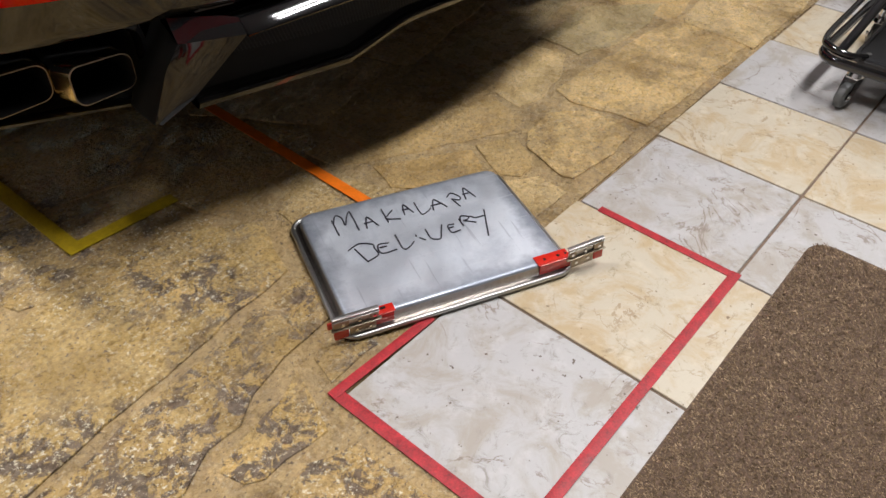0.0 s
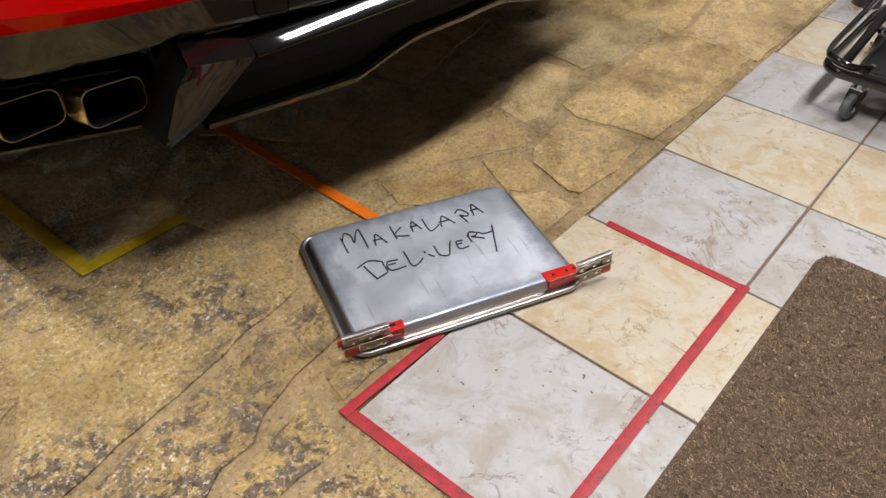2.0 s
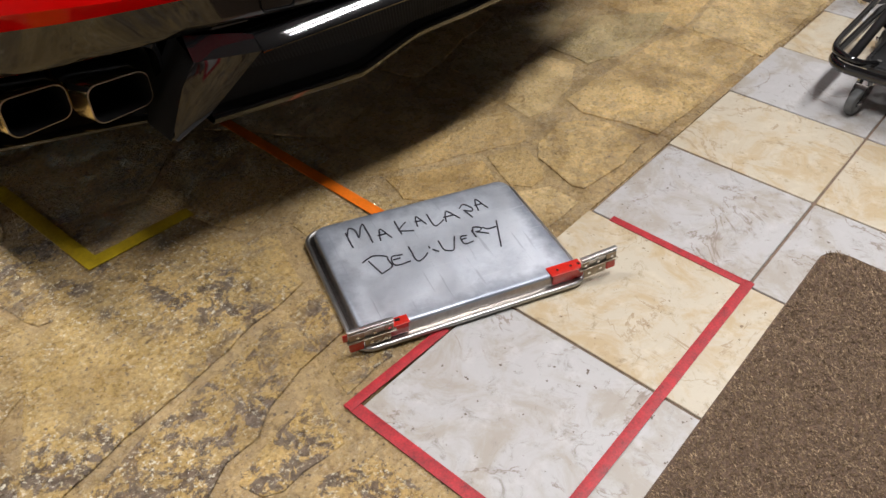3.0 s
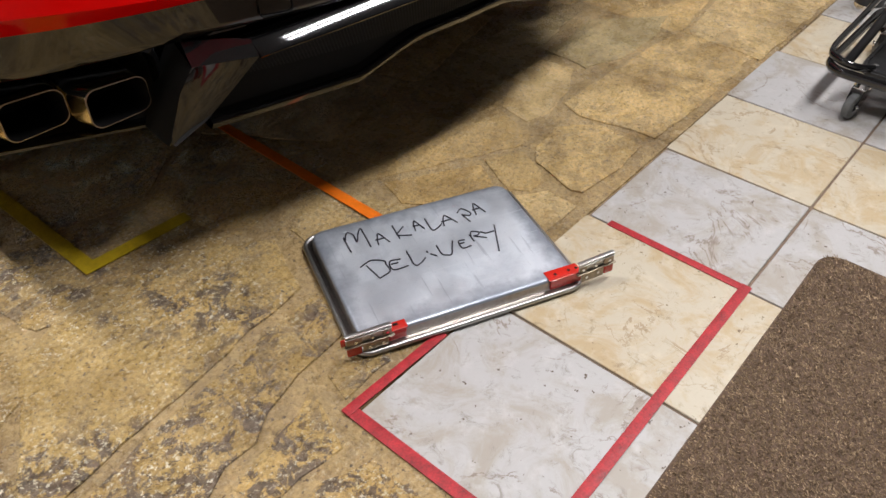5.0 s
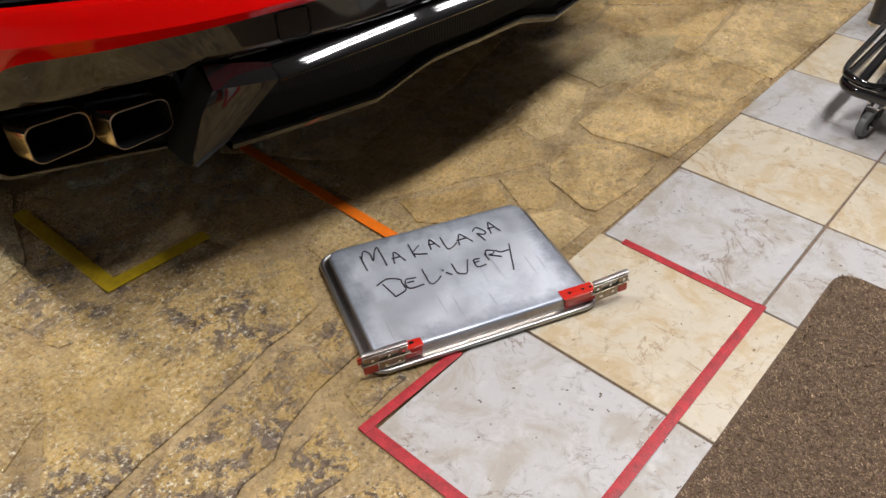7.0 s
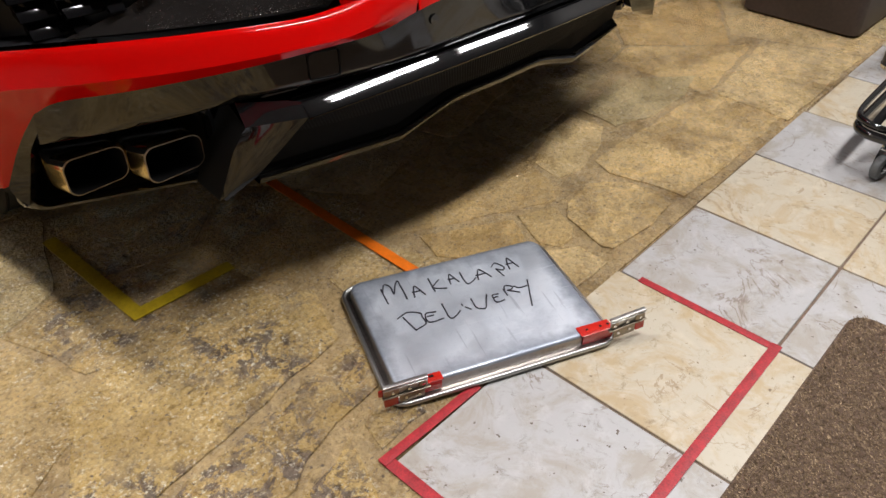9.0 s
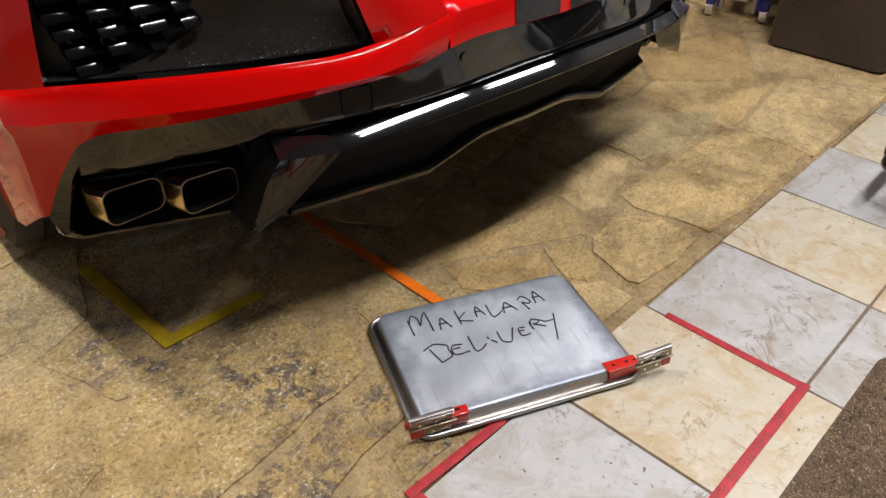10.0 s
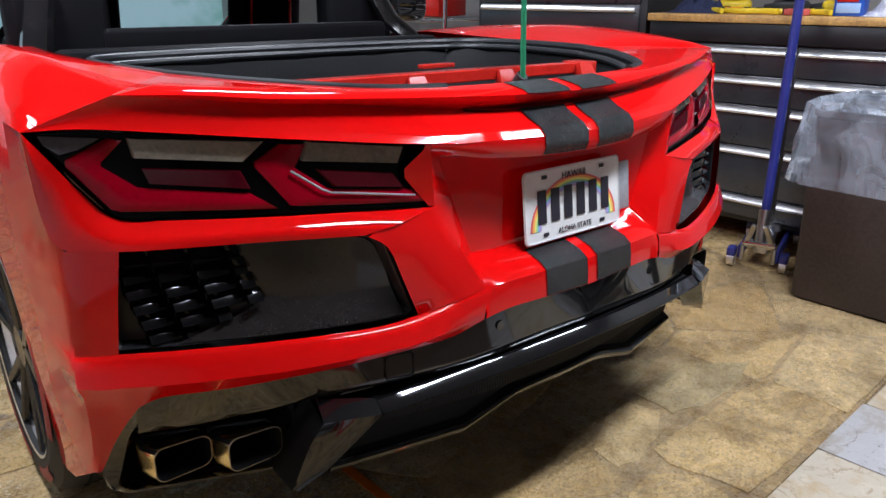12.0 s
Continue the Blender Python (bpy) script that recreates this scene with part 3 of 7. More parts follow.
# floor tapes
def tape(name, a, b, w, material, label, z=0.0):
    a, b = Vector(a), Vector(b)
    d = (b - a)
    n = max(2, int(d.length / 0.03))
    nrm = Vector((-d.y, d.x)).normalized() * w / 2
    bm = bmesh.new()
    rows = []
    for i in range(n + 1):
        p = a + d * i / n
        j = [noise.noise((p.x * 30 + s, p.y * 30, s)) * 0.0012 for s in (0, 9)]
        rows.append([(p.x + nrm.x * (1 + j[0] * 30), p.y + nrm.y * (1 + j[0] * 30), z + 0.0018), (p.x, p.y, z + 0.0024 + abs(j[1])), (p.x - nrm.x * (1 + j[1] * 30), p.y - nrm.y * (1 + j[1] * 30), z + 0.0018)])
    skin(bm, rows)
    bm2 = bmesh.ops.extrude_face_region(bm, geom=bm.faces[:])
    bmesh.ops.translate(bm, vec=(0, 0, -0.0014), verts=[v for v in bm2["geom"] if isinstance(v, bmesh.types.BMVert)])
    return solo(name, bm, material, label, "tape", group="floor tapes")


RT = "worn red marking tape stuck along the floor tiles"
tape("red_tape", (-0.347, 0.352), (-0.12, 0.347), 0.0175, M_TAPE_RED, RT, 0.0012)
tape("red_tape", (-0.337, 0.360), (-0.333, -0.02), 0.021, M_TAPE_RED, RT)
tape("red_tape", (-0.345, -0.002), (0.342, 0.002), 0.0195, M_TAPE_RED, RT)
tape("red_tape", (0.334, 0.292), (0.332, 0.01), 0.0175, M_TAPE_RED, RT)
tape("yellow_tape", (-0.434, 0.945), (-0.446, 1.31), 0.03, M_TAPE_YELLOW, "dull yellow marking tape on the flagstones under the car", 0.003)
tape("yellow_tape", (-0.448, 0.951), (-0.222, 0.946), 0.03, M_TAPE_YELLOW, "dull yellow marking tape on the flagstones under the car", 0.003)
tape("orange_tape", (0.028, 0.56), (0.036, 1.35), 0.026, M_TAPE_ORANGE, "bright orange marking tape on the flagstones under the car", 0.003)


# ---- brown floor mat ----
def floor_mat():
    t = thing("floor_mat", "short-pile brown carpet mat with rounded corners on the tiles", "mat", pose(0.0, 0.0, 0.0))
    x0, x1, y0, y1, r = -0.62, 0.533, -0.88, -0.071, 0.045
    shape = [(x + (x0 + x1) / 2, y + (y0 + y1) / 2) for x, y in rounded(x1 - x0, y1 - y0, r, 6)]
    bm = bmesh.new()
    slab(bm, shape, 0.0005, 0.007, 0.002)
    part("backing", bm, M_MATBASE, t, "dark rubber-backed base")
    rnd = random.Random(5)
    vs, fs = [], []
    tries = 0
    while tries < 190000:
        tries += 1
        x, y = rnd.uniform(x0, x1), rnd.uniform(y0, y1)
        if x < -0.35 and y < -0.5:
            continue
        cx, cy = min(max(x, x0 + r), x1 - r), min(max(y, y0 + r), y1 - r)
        if math.hypot(x - cx, y - cy) > r or min(x - x0, x1 - x, y - y0, y1 - y) < 0.005:
            continue
        a, h, lean = rnd.uniform(0, 6.283), rnd.uniform(0.0018, 0.0042), rnd.uniform(0.0025, 0.0070)
        w = rnd.uniform(0.0005, 0.0010)
        b = rnd.gauss(2.2, 1.0)
        dx, dy = w * math.cos(a), w * math.sin(a)
        tx, ty = x + lean * math.cos(b), y + lean * math.sin(b)
        i = len(vs)
        vs += [(x - dx, y - dy, 0.006), (x + dx, y + dy, 0.006), (tx + dx * 0.8, ty + dy * 0.8, 0.006 + h), (tx - dx * 0.8, ty - dy * 0.8, 0.006 + h * 0.9)]
        fs.append((i, i + 1, i + 2, i + 3))
    me = bpy.data.meshes.new("pile")
    me.from_pydata(vs, [], fs)
    me.materials.append(M_MAT)
    ob = new("carpet_pile", me)
    ob.parent = t
    tagged(ob, "short brown carpet pile", kind="stuff")


floor_mat()


# ---- overturned steel pan with slide brackets ----
STROKES = {"M": "00 04;03 15 24 22 34 45 40;", "A": "00 13 24 40;02 32;", "K": "00 04;33 12 01 40;", "L": "04 00 20 41;", "P": "20 13;04 25 43 32 13;",
           "D": "14 20;04 25 44 43 41 20;", "E": "33 03 00 40;02 22;", "i": "12 40;03 04;", "V": "04 01 10 20 32 44;", "R": "00 03;02 14 33 22 12 40;", "Y": "04 13 33;45 1-4;"}
Z_TOP = 0.0298
# each letter's mark, its left foot, its width and height, in centimetres
WORDS = (("M", -15.2, 6.5, 3.9, 4.5), ("A", -9.8, 6.4, 2.3, 3.0), ("K", -5.4, 6.6, 2.5, 4.1), ("A", -1.8, 7.5, 1.9, 2.8), ("L", 1.3, 6.6, 2.4, 3.6), ("A", 3.9, 6.6, 2.9, 2.9), ("P", 8.0, 5.9, 2.4, 3.5), ("A", 11.2, 7.4, 2.1, 3.3))
WORDS_LOW = (("D", -15.0, -2.3, 4.6, 4.1), ("E", -9.6, -1.2, 2.9, 3.1), ("L", -5.6, -1.4, 2.6, 4.1), ("i", -2.1, -0.8, 1.3, 2.0), ("V", 0.2, -1.4, 3.4, 3.4), ("E", 4.5, -0.7, 1.8, 2.7), ("R", 7.3, 0.2, 2.7, 2.8), ("Y", 9.6, -0.9, 3.4, 3.2))


def strokes(ch):
    for run in STROKES[ch].split(";"):
        pts = []
        for tok in run.split():
            pts.append((int(tok[0]) / 4, int(tok[1:]) / 4))
        if pts:
            yield pts


def steel_pan():
    t = thing("sheet_pan", "overturned scuffed steel pan with handwritten black words, lying on the floor", "pan", pose(0.009, 0.468, 0.0025, 0, 0, -25.2))
    W, H, Z = 0.410, 0.292, Z_TOP
    rings = []
    for grow, z, r in ((0.0155, 0.0050, 0.030), (0.0125, 0.0080, 0.029), (0.0062, 0.0080, 0.027), (0.0052, 0.0095, 0.026), (0.0032, Z - 0.005, 0.024), (0.0026, Z - 0.003, 0.024), (0.0010, Z - 0.001, 0.023), (-0.0012, Z, 0.022), (-0.006, Z + 0.0001, 0.020), (-0.05, Z - 0.0005, 0.014)):
        rings.append([(x, y, z) for x, y in rounded(W + 2 * grow, H + 2 * grow, r, 6)])
    bm = bmesh.new()
    vs = skin(bm, rings, closed=True)
    bm.faces.new(vs[-1])
    tray = part("tray", bm, M_STEEL, t)
    tray.data.materials.append(M_STEELWALL)  # smoother walls, coloured darker to stand in for their dim reflections
    for f in tray.data.polygons:
        if f.center.z < Z - 0.0048:
            f.material_index = 1
    bm = bmesh.new()
    pipe(bm, [(x, y, 0.0058) for x, y in rounded(W + 0.034, H + 0.034, 0.031, 6)], 0.0048, 10, closed=True)
    part("rolled_rim", bm, M_STEELRIM, t, "bright rolled steel rim")

    # handwriting
    for k, (ch, x, y, w, h) in enumerate(WORDS + WORDS_LOW):
        bm = bmesh.new()
        for run in strokes(ch):
            pts = [(x * 0.01 + px * w * 0.01, y * 0.01 + py * h * 0.01, Z + 0.0005) for px, py in run]
            pts = spline(pts, 5 * len(pts)) if len(pts) > 2 else straight(pts, 6)
            pts = [(p.x + 0.0008 * noise.noise((p.x * 70, p.y * 70, k)), p.y + 0.0008 * noise.noise((p.y * 70, p.x * 70, k + 5)), p.z) for p in pts]
            pipe(bm, pts, 0.0012, 6, flat=1.2)
        part("handwriting", bm, M_INK, t, "black marker letter")

    # slide brackets on the long front side
    F = -H / 2 - 0.0065
    for s, x0, x1 in ((-1, 0.128, 0.168), (1, 0.152, 0.216)):
        m = Matrix.Diagonal((s, 1, 1, 1))
        bm = bmesh.new()
        box(bm, (x0, F - 0.0015, 0.0095), (x1, F + 0.001, Z + 0.0020), 0.0006, m=m)
        box(bm, (x0 - 0.003, F - 0.0012, Z + 0.0006), (x1, F + (0.024 if s > 0 else 0.018), Z + 0.0026), 0.0006, m=m)
        b = part("bracket", bm, M_ENAMEL, t, "red enamelled bracket")
        for bx in (x0 + 0.014, x1 - 0.022, x1 - 0.006):
            bm = bmesh.new()
            rod(bm, m @ Vector((bx, F + 0.011, Z + 0.002)), m @ Vector((bx, F + 0.011, Z + 0.0036)), 0.0028, 12)
            part("screw", bm, M_CHROME if s > 0 else M_VOID, b)
        r0 = 0.156 if s < 0 else 0.206
        r1 = r0 + (0.080 if s < 0 else 0.074)
        tilt = Matrix.Translation((r0, 0, 0.034)) @ Matrix.Rotation(radians(-5.5 if s > 0 else 0.5), 4, "Y") @ Matrix.Translation((-r0, 0, -0.034))
        mm = m @ tilt
        y = F - 0.004
        bm = bmesh.new()
        box(bm, (r0, y - 0.0012, 0.0320), (r1, y + 0.0005, 0.0555), 0.0004, m=mm)
        box(bm, (r0, y - 0.0040, 0.0535), (r1, y + 0.0045, 0.0565), 0.0008, m=mm)
        box(bm, (r0, y - 0.0046, 0.0490), (r1, y - 0.0005, 0.0508), 0.0006, m=mm)
        rail = part("slide_rail", bm, M_STEELRIM, t, "bright steel slide rail")
        bm = bmesh.new()
        box(bm, (r0 - 0.004, y - 0.0060, 0.0305), (r1 + 0.002, y + 0.0010, 0.0328), 0.0006, m=mm)
        part("ledge", bm, M_BRONZE, rail, "dull brown lower ledge")
        bm = bmesh.new()
        box(bm, (r0 + 0.006, y - 0.0032, 0.0085), (r0 + 0.052, y - 0.0008, 0.0308), 0.0008, m=mm)
        box(bm, (r0 + 0.052, y - 0.0034, 0.0330), (r1 - 0.002, y - 0.0012, 0.0480), 0.0006, m=mm)
        box(bm, (r0 + 0.002, y - 0.0030, 0.0330), (r0 + 0.016, y - 0.0012, 0.0480), 0.0006, m=mm)
        p = part("slide_plate", bm, M_BRONZE, t, "dull steel plate")
        for bx, bz in ((r0 + 0.016, 0.0195), (r0 + 0.040, 0.0205), (r0 + 0.063, 0.040), (r0 + 0.034, 0.0405), (r0 + 0.008, 0.041)):
            bm = bmesh.new()
            rod(bm, mm @ Vector((bx, y - 0.0046, bz)), mm @ Vector((bx, y - 0.001, bz)), 0.0030, 12, 0.0036)
            part("rivet", bm, M_CHROME, p)
        bm = bmesh.new()
        box(bm, (r0 + 0.053, y - 0.004, 0.0085), (r1 - 0.001, y + 0.003, 0.0300), 0.0030, 3, m=mm)
        part("end_stop", bm, M_ENAMEL, t, "red end stop")
        if s < 0:
            bm = bmesh.new()
            box(bm, (r1 - 0.001, y - 0.001, 0.036), (r1 + 0.008, y + 0.001, 0.051), 0.0008, m=mm)
            part("end_tab", bm, M_ENAMEL, t, "small red end tab")


steel_pan()


# ---- the red sports car; u to its right, v ahead from its tail, z up ----
car = thing("sports_car", "bright red sports car with black stripes and an open hatch", "car", pose(0.3713, 0.7214, 0.0, 0, 0, -3.394))
WHEEL_V, WHEEL_Z, ARCH = 0.905, 0.352, 0.362
FRONT_V = WHEEL_V + 2.745


def L(rows):
    return [[Vector((-a, v, z)) for a, v, z in row] for row in rows]


def halves(bm, rows):
    """The same surface on the car's left and right."""
    rows = [[Vector(p) for p in row] for row in rows]
    skin(bm, L(rows))
    skin(bm, [[Vector((a, v, z)) for a, v, z in row] for row in rows])


def fair(pts, n):
    return spline(pts, n)


def blend(rows, k):
    """More rows, smoothly between the given ones."""
    cols = list(zip(*rows))
    out = [spline(c, k) for c in cols]
    return [list(r) for r in zip(*out)]


N = 22
SPOIL = fair([(0, 0.0, 0.938), (0.12, 0.004, 0.940), (0.37, 0.041, 0.950), (0.6, 0.107, 0.961), (0.73, 0.161, 0.972), (0.834, 0.212, 0.975)], N)
OPEN_R = fair([(0, 0.075, 0.955), (0.13, 0.075, 0.956), (0.28, 0.09, 0.958), (0.41, 0.15, 0.961), (0.55, 0.33, 0.968), (0.63, 0.52, 0.972)], N)
UNDER = fair([(0, 0.031, 0.914), (0.254, 0.049, 0.917), (0.40, 0.08, 0.932), (0.53, 0.114, 0.947), (0.7, 0.172, 0.964), (0.834, 0.2125, 0.9745)], N)
CREASE = fair([(0, -0.050, 0.864), (0.114, -0.046, 0.866), (0.25, -0.030, 0.870), (0.37, 0.002, 0.873), (0.618, 0.098, 0.899), (0.802, 0.185, 0.919), (0.889, 0.232, 0.926), (0.956, 0.276, 0.922)], N)


OUT = [1 - (i / (N - 1)) ** 4 for i in range(N)]
BREAK = [p + Vector((0, 0.0138, 0.0146)) * f for p, f in zip(CREASE, OUT)]
PANEL = blend([UNDER, [a.lerp(b, 0.5) + Vector((0, 0, -0.002)) * f for a, b, f in zip(UNDER, BREAK, OUT)], [a.lerp(b, 0.94) + Vector((0, 0, -0.0003)) * f for a, b, f in zip(UNDER, BREAK, OUT)]], 7) + [BREAK, [a.lerp(b, 0.12) for a, b in zip(BREAK, CREASE)], [a.lerp(b, 0.88) for a, b in zip(BREAK, CREASE)], CREASE]

# vertical line where tail and side meet, from the shoulder down
CORNER = [(0.956, 0.276, 0.922), (0.950, 0.266, 0.790), (0.934, 0.226, 0.740), (0.946, 0.214, 0.560), (0.950, 0.206, 0.522), (0.944, 0.212, 0.490), (0.940, 0.226, 0.400), (0.940, 0.236, 0.325)]


def mid_z(v):
    """Height of the shoulder line along the car."""
    pts = [(0.27, 0.922), (0.6, 0.925), (1.0, 0.93), (1.6, 0.86), (2.3, 0.80), (3.0, 0.76), (3.65, 0.74), (4.2, 0.66), (4.52, 0.52)]
    for (a, b), (c, d) in zip(pts, pts[1:]):
        if v <= c:
            return b + (d - b) * (v - a) / (c - a)
    return pts[-1][1]


def half_width(v):
    pts = [(0.27, 0.956), (0.5, 0.964), (0.9, 0.968), (1.3, 0.955), (1.8, 0.915), (2.6, 0.90), (3.3, 0.925), (3.7, 0.93), (4.2, 0.85), (4.52, 0.62)]
    for (a, b), (c, d) in zip(pts, pts[1:]):
        if v <= c:
            return b + (d - b) * (v - a) / (c - a)
    return pts[-1][1]


def low_z(v):
    z = 0.17 if v > 0.6 else 0.20 + max(0, 0.45 - v) * 0.5
    for c in (WHEEL_V, FRONT_V):
        if abs(v - c) < ARCH + 0.02:
            z = max(z, WHEEL_Z + math.sqrt(max(0, (ARCH + 0.01) ** 2 - min(abs(v - c), ARCH + 0.01) ** 2)))
    return z


def side_row(v):
    top, low, w = mid_z(v), low_z(v), half_width(v)
    row = []
    for k in range(8):
        f = k / 7
        z = top + (low - top) * f
        h = (z - 0.17) / 0.75
        scoop = 0.05 * math.exp(-((v - 1.75) / 0.42) ** 2) * math.exp(-((z - 0.55) / 0.2) ** 2)
        row.append(Vector((w - 0.012 * max(0, 0.35 - h) * 3 - 0.02 * abs(h - 0.55) ** 2 - scoop, v, z)))
    return row


STATIONS = [0.40, 0.48, 0.51, 0.54, 0.55, 0.58, 0.64, 0.72, 0.80, 0.88, 0.96, 1.04, 1.12, 1.17, 1.225, 1.26, 1.275, 1.36, 1.5, 1.65, 1.8, 2.0, 2.3, 2.6, 2.85, 3.1, 3.22, 3.275, 3.29, 3.34, 3.42, 3.52, 3.65, 3.78, 3.88, 3.96, 4.01, 4.03, 4.1, 4.25, 4.4, 4.52]


def crest(v):
    pts = [(0.212, 0.834, 0.978), (0.42, 0.862, 1.002), (0.6, 0.866, 1.016), (0.85, 0.866, 1.022), (1.2, 0.86, 1.006), (1.6, 0.845, 0.965), (2.0, 0.82, 0.90), (2.6, 0.80, 0.85), (3.2, 0.78, 0.83), (3.65, 0.76, 0.825), (4.1, 0.70, 0.72), (4.52, 0.5, 0.54)]
    for p, q in zip(pts, pts[1:]):
        if v <= q[0]:
            f = (v - p[0]) / (q[0] - p[0])
            return Vector((p[1] + (q[1] - p[1]) * f, v, p[2] + (q[2] - p[2]) * f))
    return Vector((pts[-1][1], v, pts[-1][2]))


def inner(v):
    """Inboard edge of the upper body: engine opening, cabin side, then the bonnet's middle."""
    pts = [(0.212, 0.834, 0.975), (0.52, 0.63, 0.972), (0.8, 0.685, 0.975), (1.1, 0.70, 0.978), (1.4, 0.70, 0.985), (1.8, 0.715, 0.95), (2.3, 0.715, 0.875), (3.15, 0.70, 0.84), (3.25, 0.62, 0.85), (3.4, 0.0, 0.86), (3.65, 0.0, 0.83), (4.1, 0.0, 0.73), (4.52, 0.0, 0.56)]
    for p, q in zip(pts, pts[1:]):
        if v <= q[0]:
            f = (v - p[0]) / (q[0] - p[0])
            return Vector((p[1] + (q[1] - p[1]) * f, v, p[2] + (q[2] - p[2]) * f))
    return Vector((pts[-1][1], v, pts[-1][2]))


def car_body():
    # quarter panels, sides and nose
    bm = bmesh.new()
    halves(bm, [side_row(v) for v in STATIONS])
    upper = []
    tip, c0 = Vector((0.834, 0.2125, 0.9748)), Vector(CORNER[0])
    upper.append([tip, tip, tip, tip, tip.lerp(c0, 0.35), tip.lerp(c0, 0.7), c0])
    for v in [0.276] + STATIONS:
        c, i = crest(v), inner(v)
        s = c0 if v == 0.276 else side_row(v)[0]
        upper.append([i, i.lerp(c, 0.5) + Vector((0, 0, 0.004)), i.lerp(c, 0.85) + Vector((0, 0, 0.004)), c, c.lerp(s, 0.35) + Vector((0.012, 0, 0.002)), c.lerp(s, 0.7) + Vector((0.012, 0, 0.0)), s])
    halves(bm, upper)
    end = side_row(4.52)
    nose = [end, [Vector((p.x * 0.6, 4.6, 0.2 + (p.z - 0.2) * 0.8)) for p in end], [Vector((0, 4.63, 0.2 + (p.z - 0.2) * 0.75)) for p in end]]
    halves(bm, nose)
    halves(bm, [[Vector((0, 4.52, 0.56)), Vector((0.5, 4.52, 0.54)), end[0]], [Vector((0, 4.6, 0.5)), Vector((0.3, 4.6, 0.49)), Vector((0.372, 4.6, 0.456))], [Vector((0, 4.63, 0.44)), Vector((0, 4.63, 0.44)), Vector((0, 4.63, 0.44))]])
    weld(bm, 0.002)
    part("body_side", bm, M_RED, car, "glossy red painted body")

    # tail top: spoiler lip, its underside, the nose above the plate
    bm = bmesh.new()
    fade = [1 - (i / (N - 1)) ** 4 for i in range(N)]
    lip = [[p + Vector((0, 0.012, 0.006)) * f for p, f in zip(SPOIL, fade)], SPOIL, [p + Vector((0, 0.010, -0.010)) * f for p, f in zip(SPOIL, fade)]]
    halves(bm, [OPEN_R, [a.lerp(b, 0.5) + Vector((0, 0, 0.003)) for a, b in zip(OPEN_R, SPOIL)]] + lip + [UNDER])
    halves(bm, [[p + Vector((0, 0.0, -0.05)) for p in OPEN_R], [p + Vector((0, 0.006, -0.006)) for p in OPEN_R], OPEN_R])
    weld(bm)
    part("rear_spoiler", bm, M_RED, car, "red spoiler lip across the tail")

    bm = bmesh.new()
    halves(bm, PANEL)
    n0 = fair([(0, -0.050, 0.864), (0.114, -0.046, 0.866), (0.25, -0.030, 0.870), (0.37, 0.002, 0.873)], 14)
    n1 = fair([(0, -0.053, 0.840), (0.12, -0.049, 0.844), (0.26, -0.030, 0.852), (0.368, 0.002, 0.866)], 14)
    n2 = fair([(0, -0.046, 0.824), (0.12, -0.042, 0.828), (0.26, -0.022, 0.838), (0.366, 0.008, 0.858)], 14)
    n3 = fair([(0, 0.036, 0.818), (0.12, 0.036, 0.820), (0.24, 0.036, 0.828), (0.325, 0.040, 0.838)], 14)
    n4 = fair([(0, 0.024, 0.634), (0.1, 0.024, 0.634), (0.2, 0.024, 0.636), (0.252, 0.026, 0.640)], 14)
    n5 = fair([(0, -0.048, 0.612), (0.127, -0.046, 0.611), (0.22, -0.036, 0.606), (0.268, -0.028, 0.602)], 14)
    n6 = fair([(0, -0.068, 0.598), (0.127, -0.064, 0.598), (0.22, -0.052, 0.594), (0.272, -0.042, 0.590)], 14)
    n7 = fair([(0, -0.072, 0.572), (0.127, -0.068, 0.574), (0.22, -0.056, 0.572), (0.277, -0.046, 0.570)], 14)
    n8 = fair([(0, -0.074, 0.541), (0.127, -0.070, 0.544), (0.22, -0.058, 0.541), (0.281, -0.048, 0.529)], 14)
    halves(bm, [n0, n1, n2, n3, n4, n5, n6, n7, n8])
    e_out = straight([(0.366, 0.008, 0.858), (0.354, 0.012, 0.755)], 7) + straight([(0.354, 0.012, 0.755), (0.315, -0.012, 0.675), (0.272, -0.042, 0.590)], 10)[1:]
    e_in = straight([(0.325, 0.040, 0.838), (0.252, 0.026, 0.640)], 14) + straight([(0.252, 0.026, 0.640), (0.268, -0.028, 0.602)], 3)[1:]
    halves(bm, [e_in, e_out])
    # panel between plate pocket, lamp and side vent
    q1 = straight([(0.354, 0.012, 0.755), (0.315, -0.012, 0.675), (0.272, -0.042, 0.590)], 10)
    q2 = fair([(0.50, 0.024, 0.726), (0.462, 0.010, 0.70), (0.438, 0.002, 0.640), (0.411, -0.009, 0.562)], 10)
    halves(bm, blend([q1, [a.lerp(b, 0.5) + Vector((0, -0.006, 0)) for a, b in zip(q1, q2)], q2], 5))
    b0 = fair([(0.354, 0.012, 0.755), (0.609, 0.085, 0.768), (0.777, 0.161, 0.775), (0.855, 0.204, 0.782), (0.898, 0.236, 0.832), (0.930, 0.258, 0.882), (0.956, 0.276, 0.922)], 26)
    b1 = fair([(0.50, 0.024, 0.726), (0.68, 0.085, 0.735), (0.80, 0.135, 0.737), (0.867, 0.170, 0.738), (0.934, 0.226, 0.740), (0.950, 0.266, 0.790), (0.956, 0.276, 0.922)], 26)
    halves(bm, blend([b0, [a.lerp(b, 0.55) + Vector((0, -0.010, 0)) for a, b in zip(b0, b1)], b1], 6))
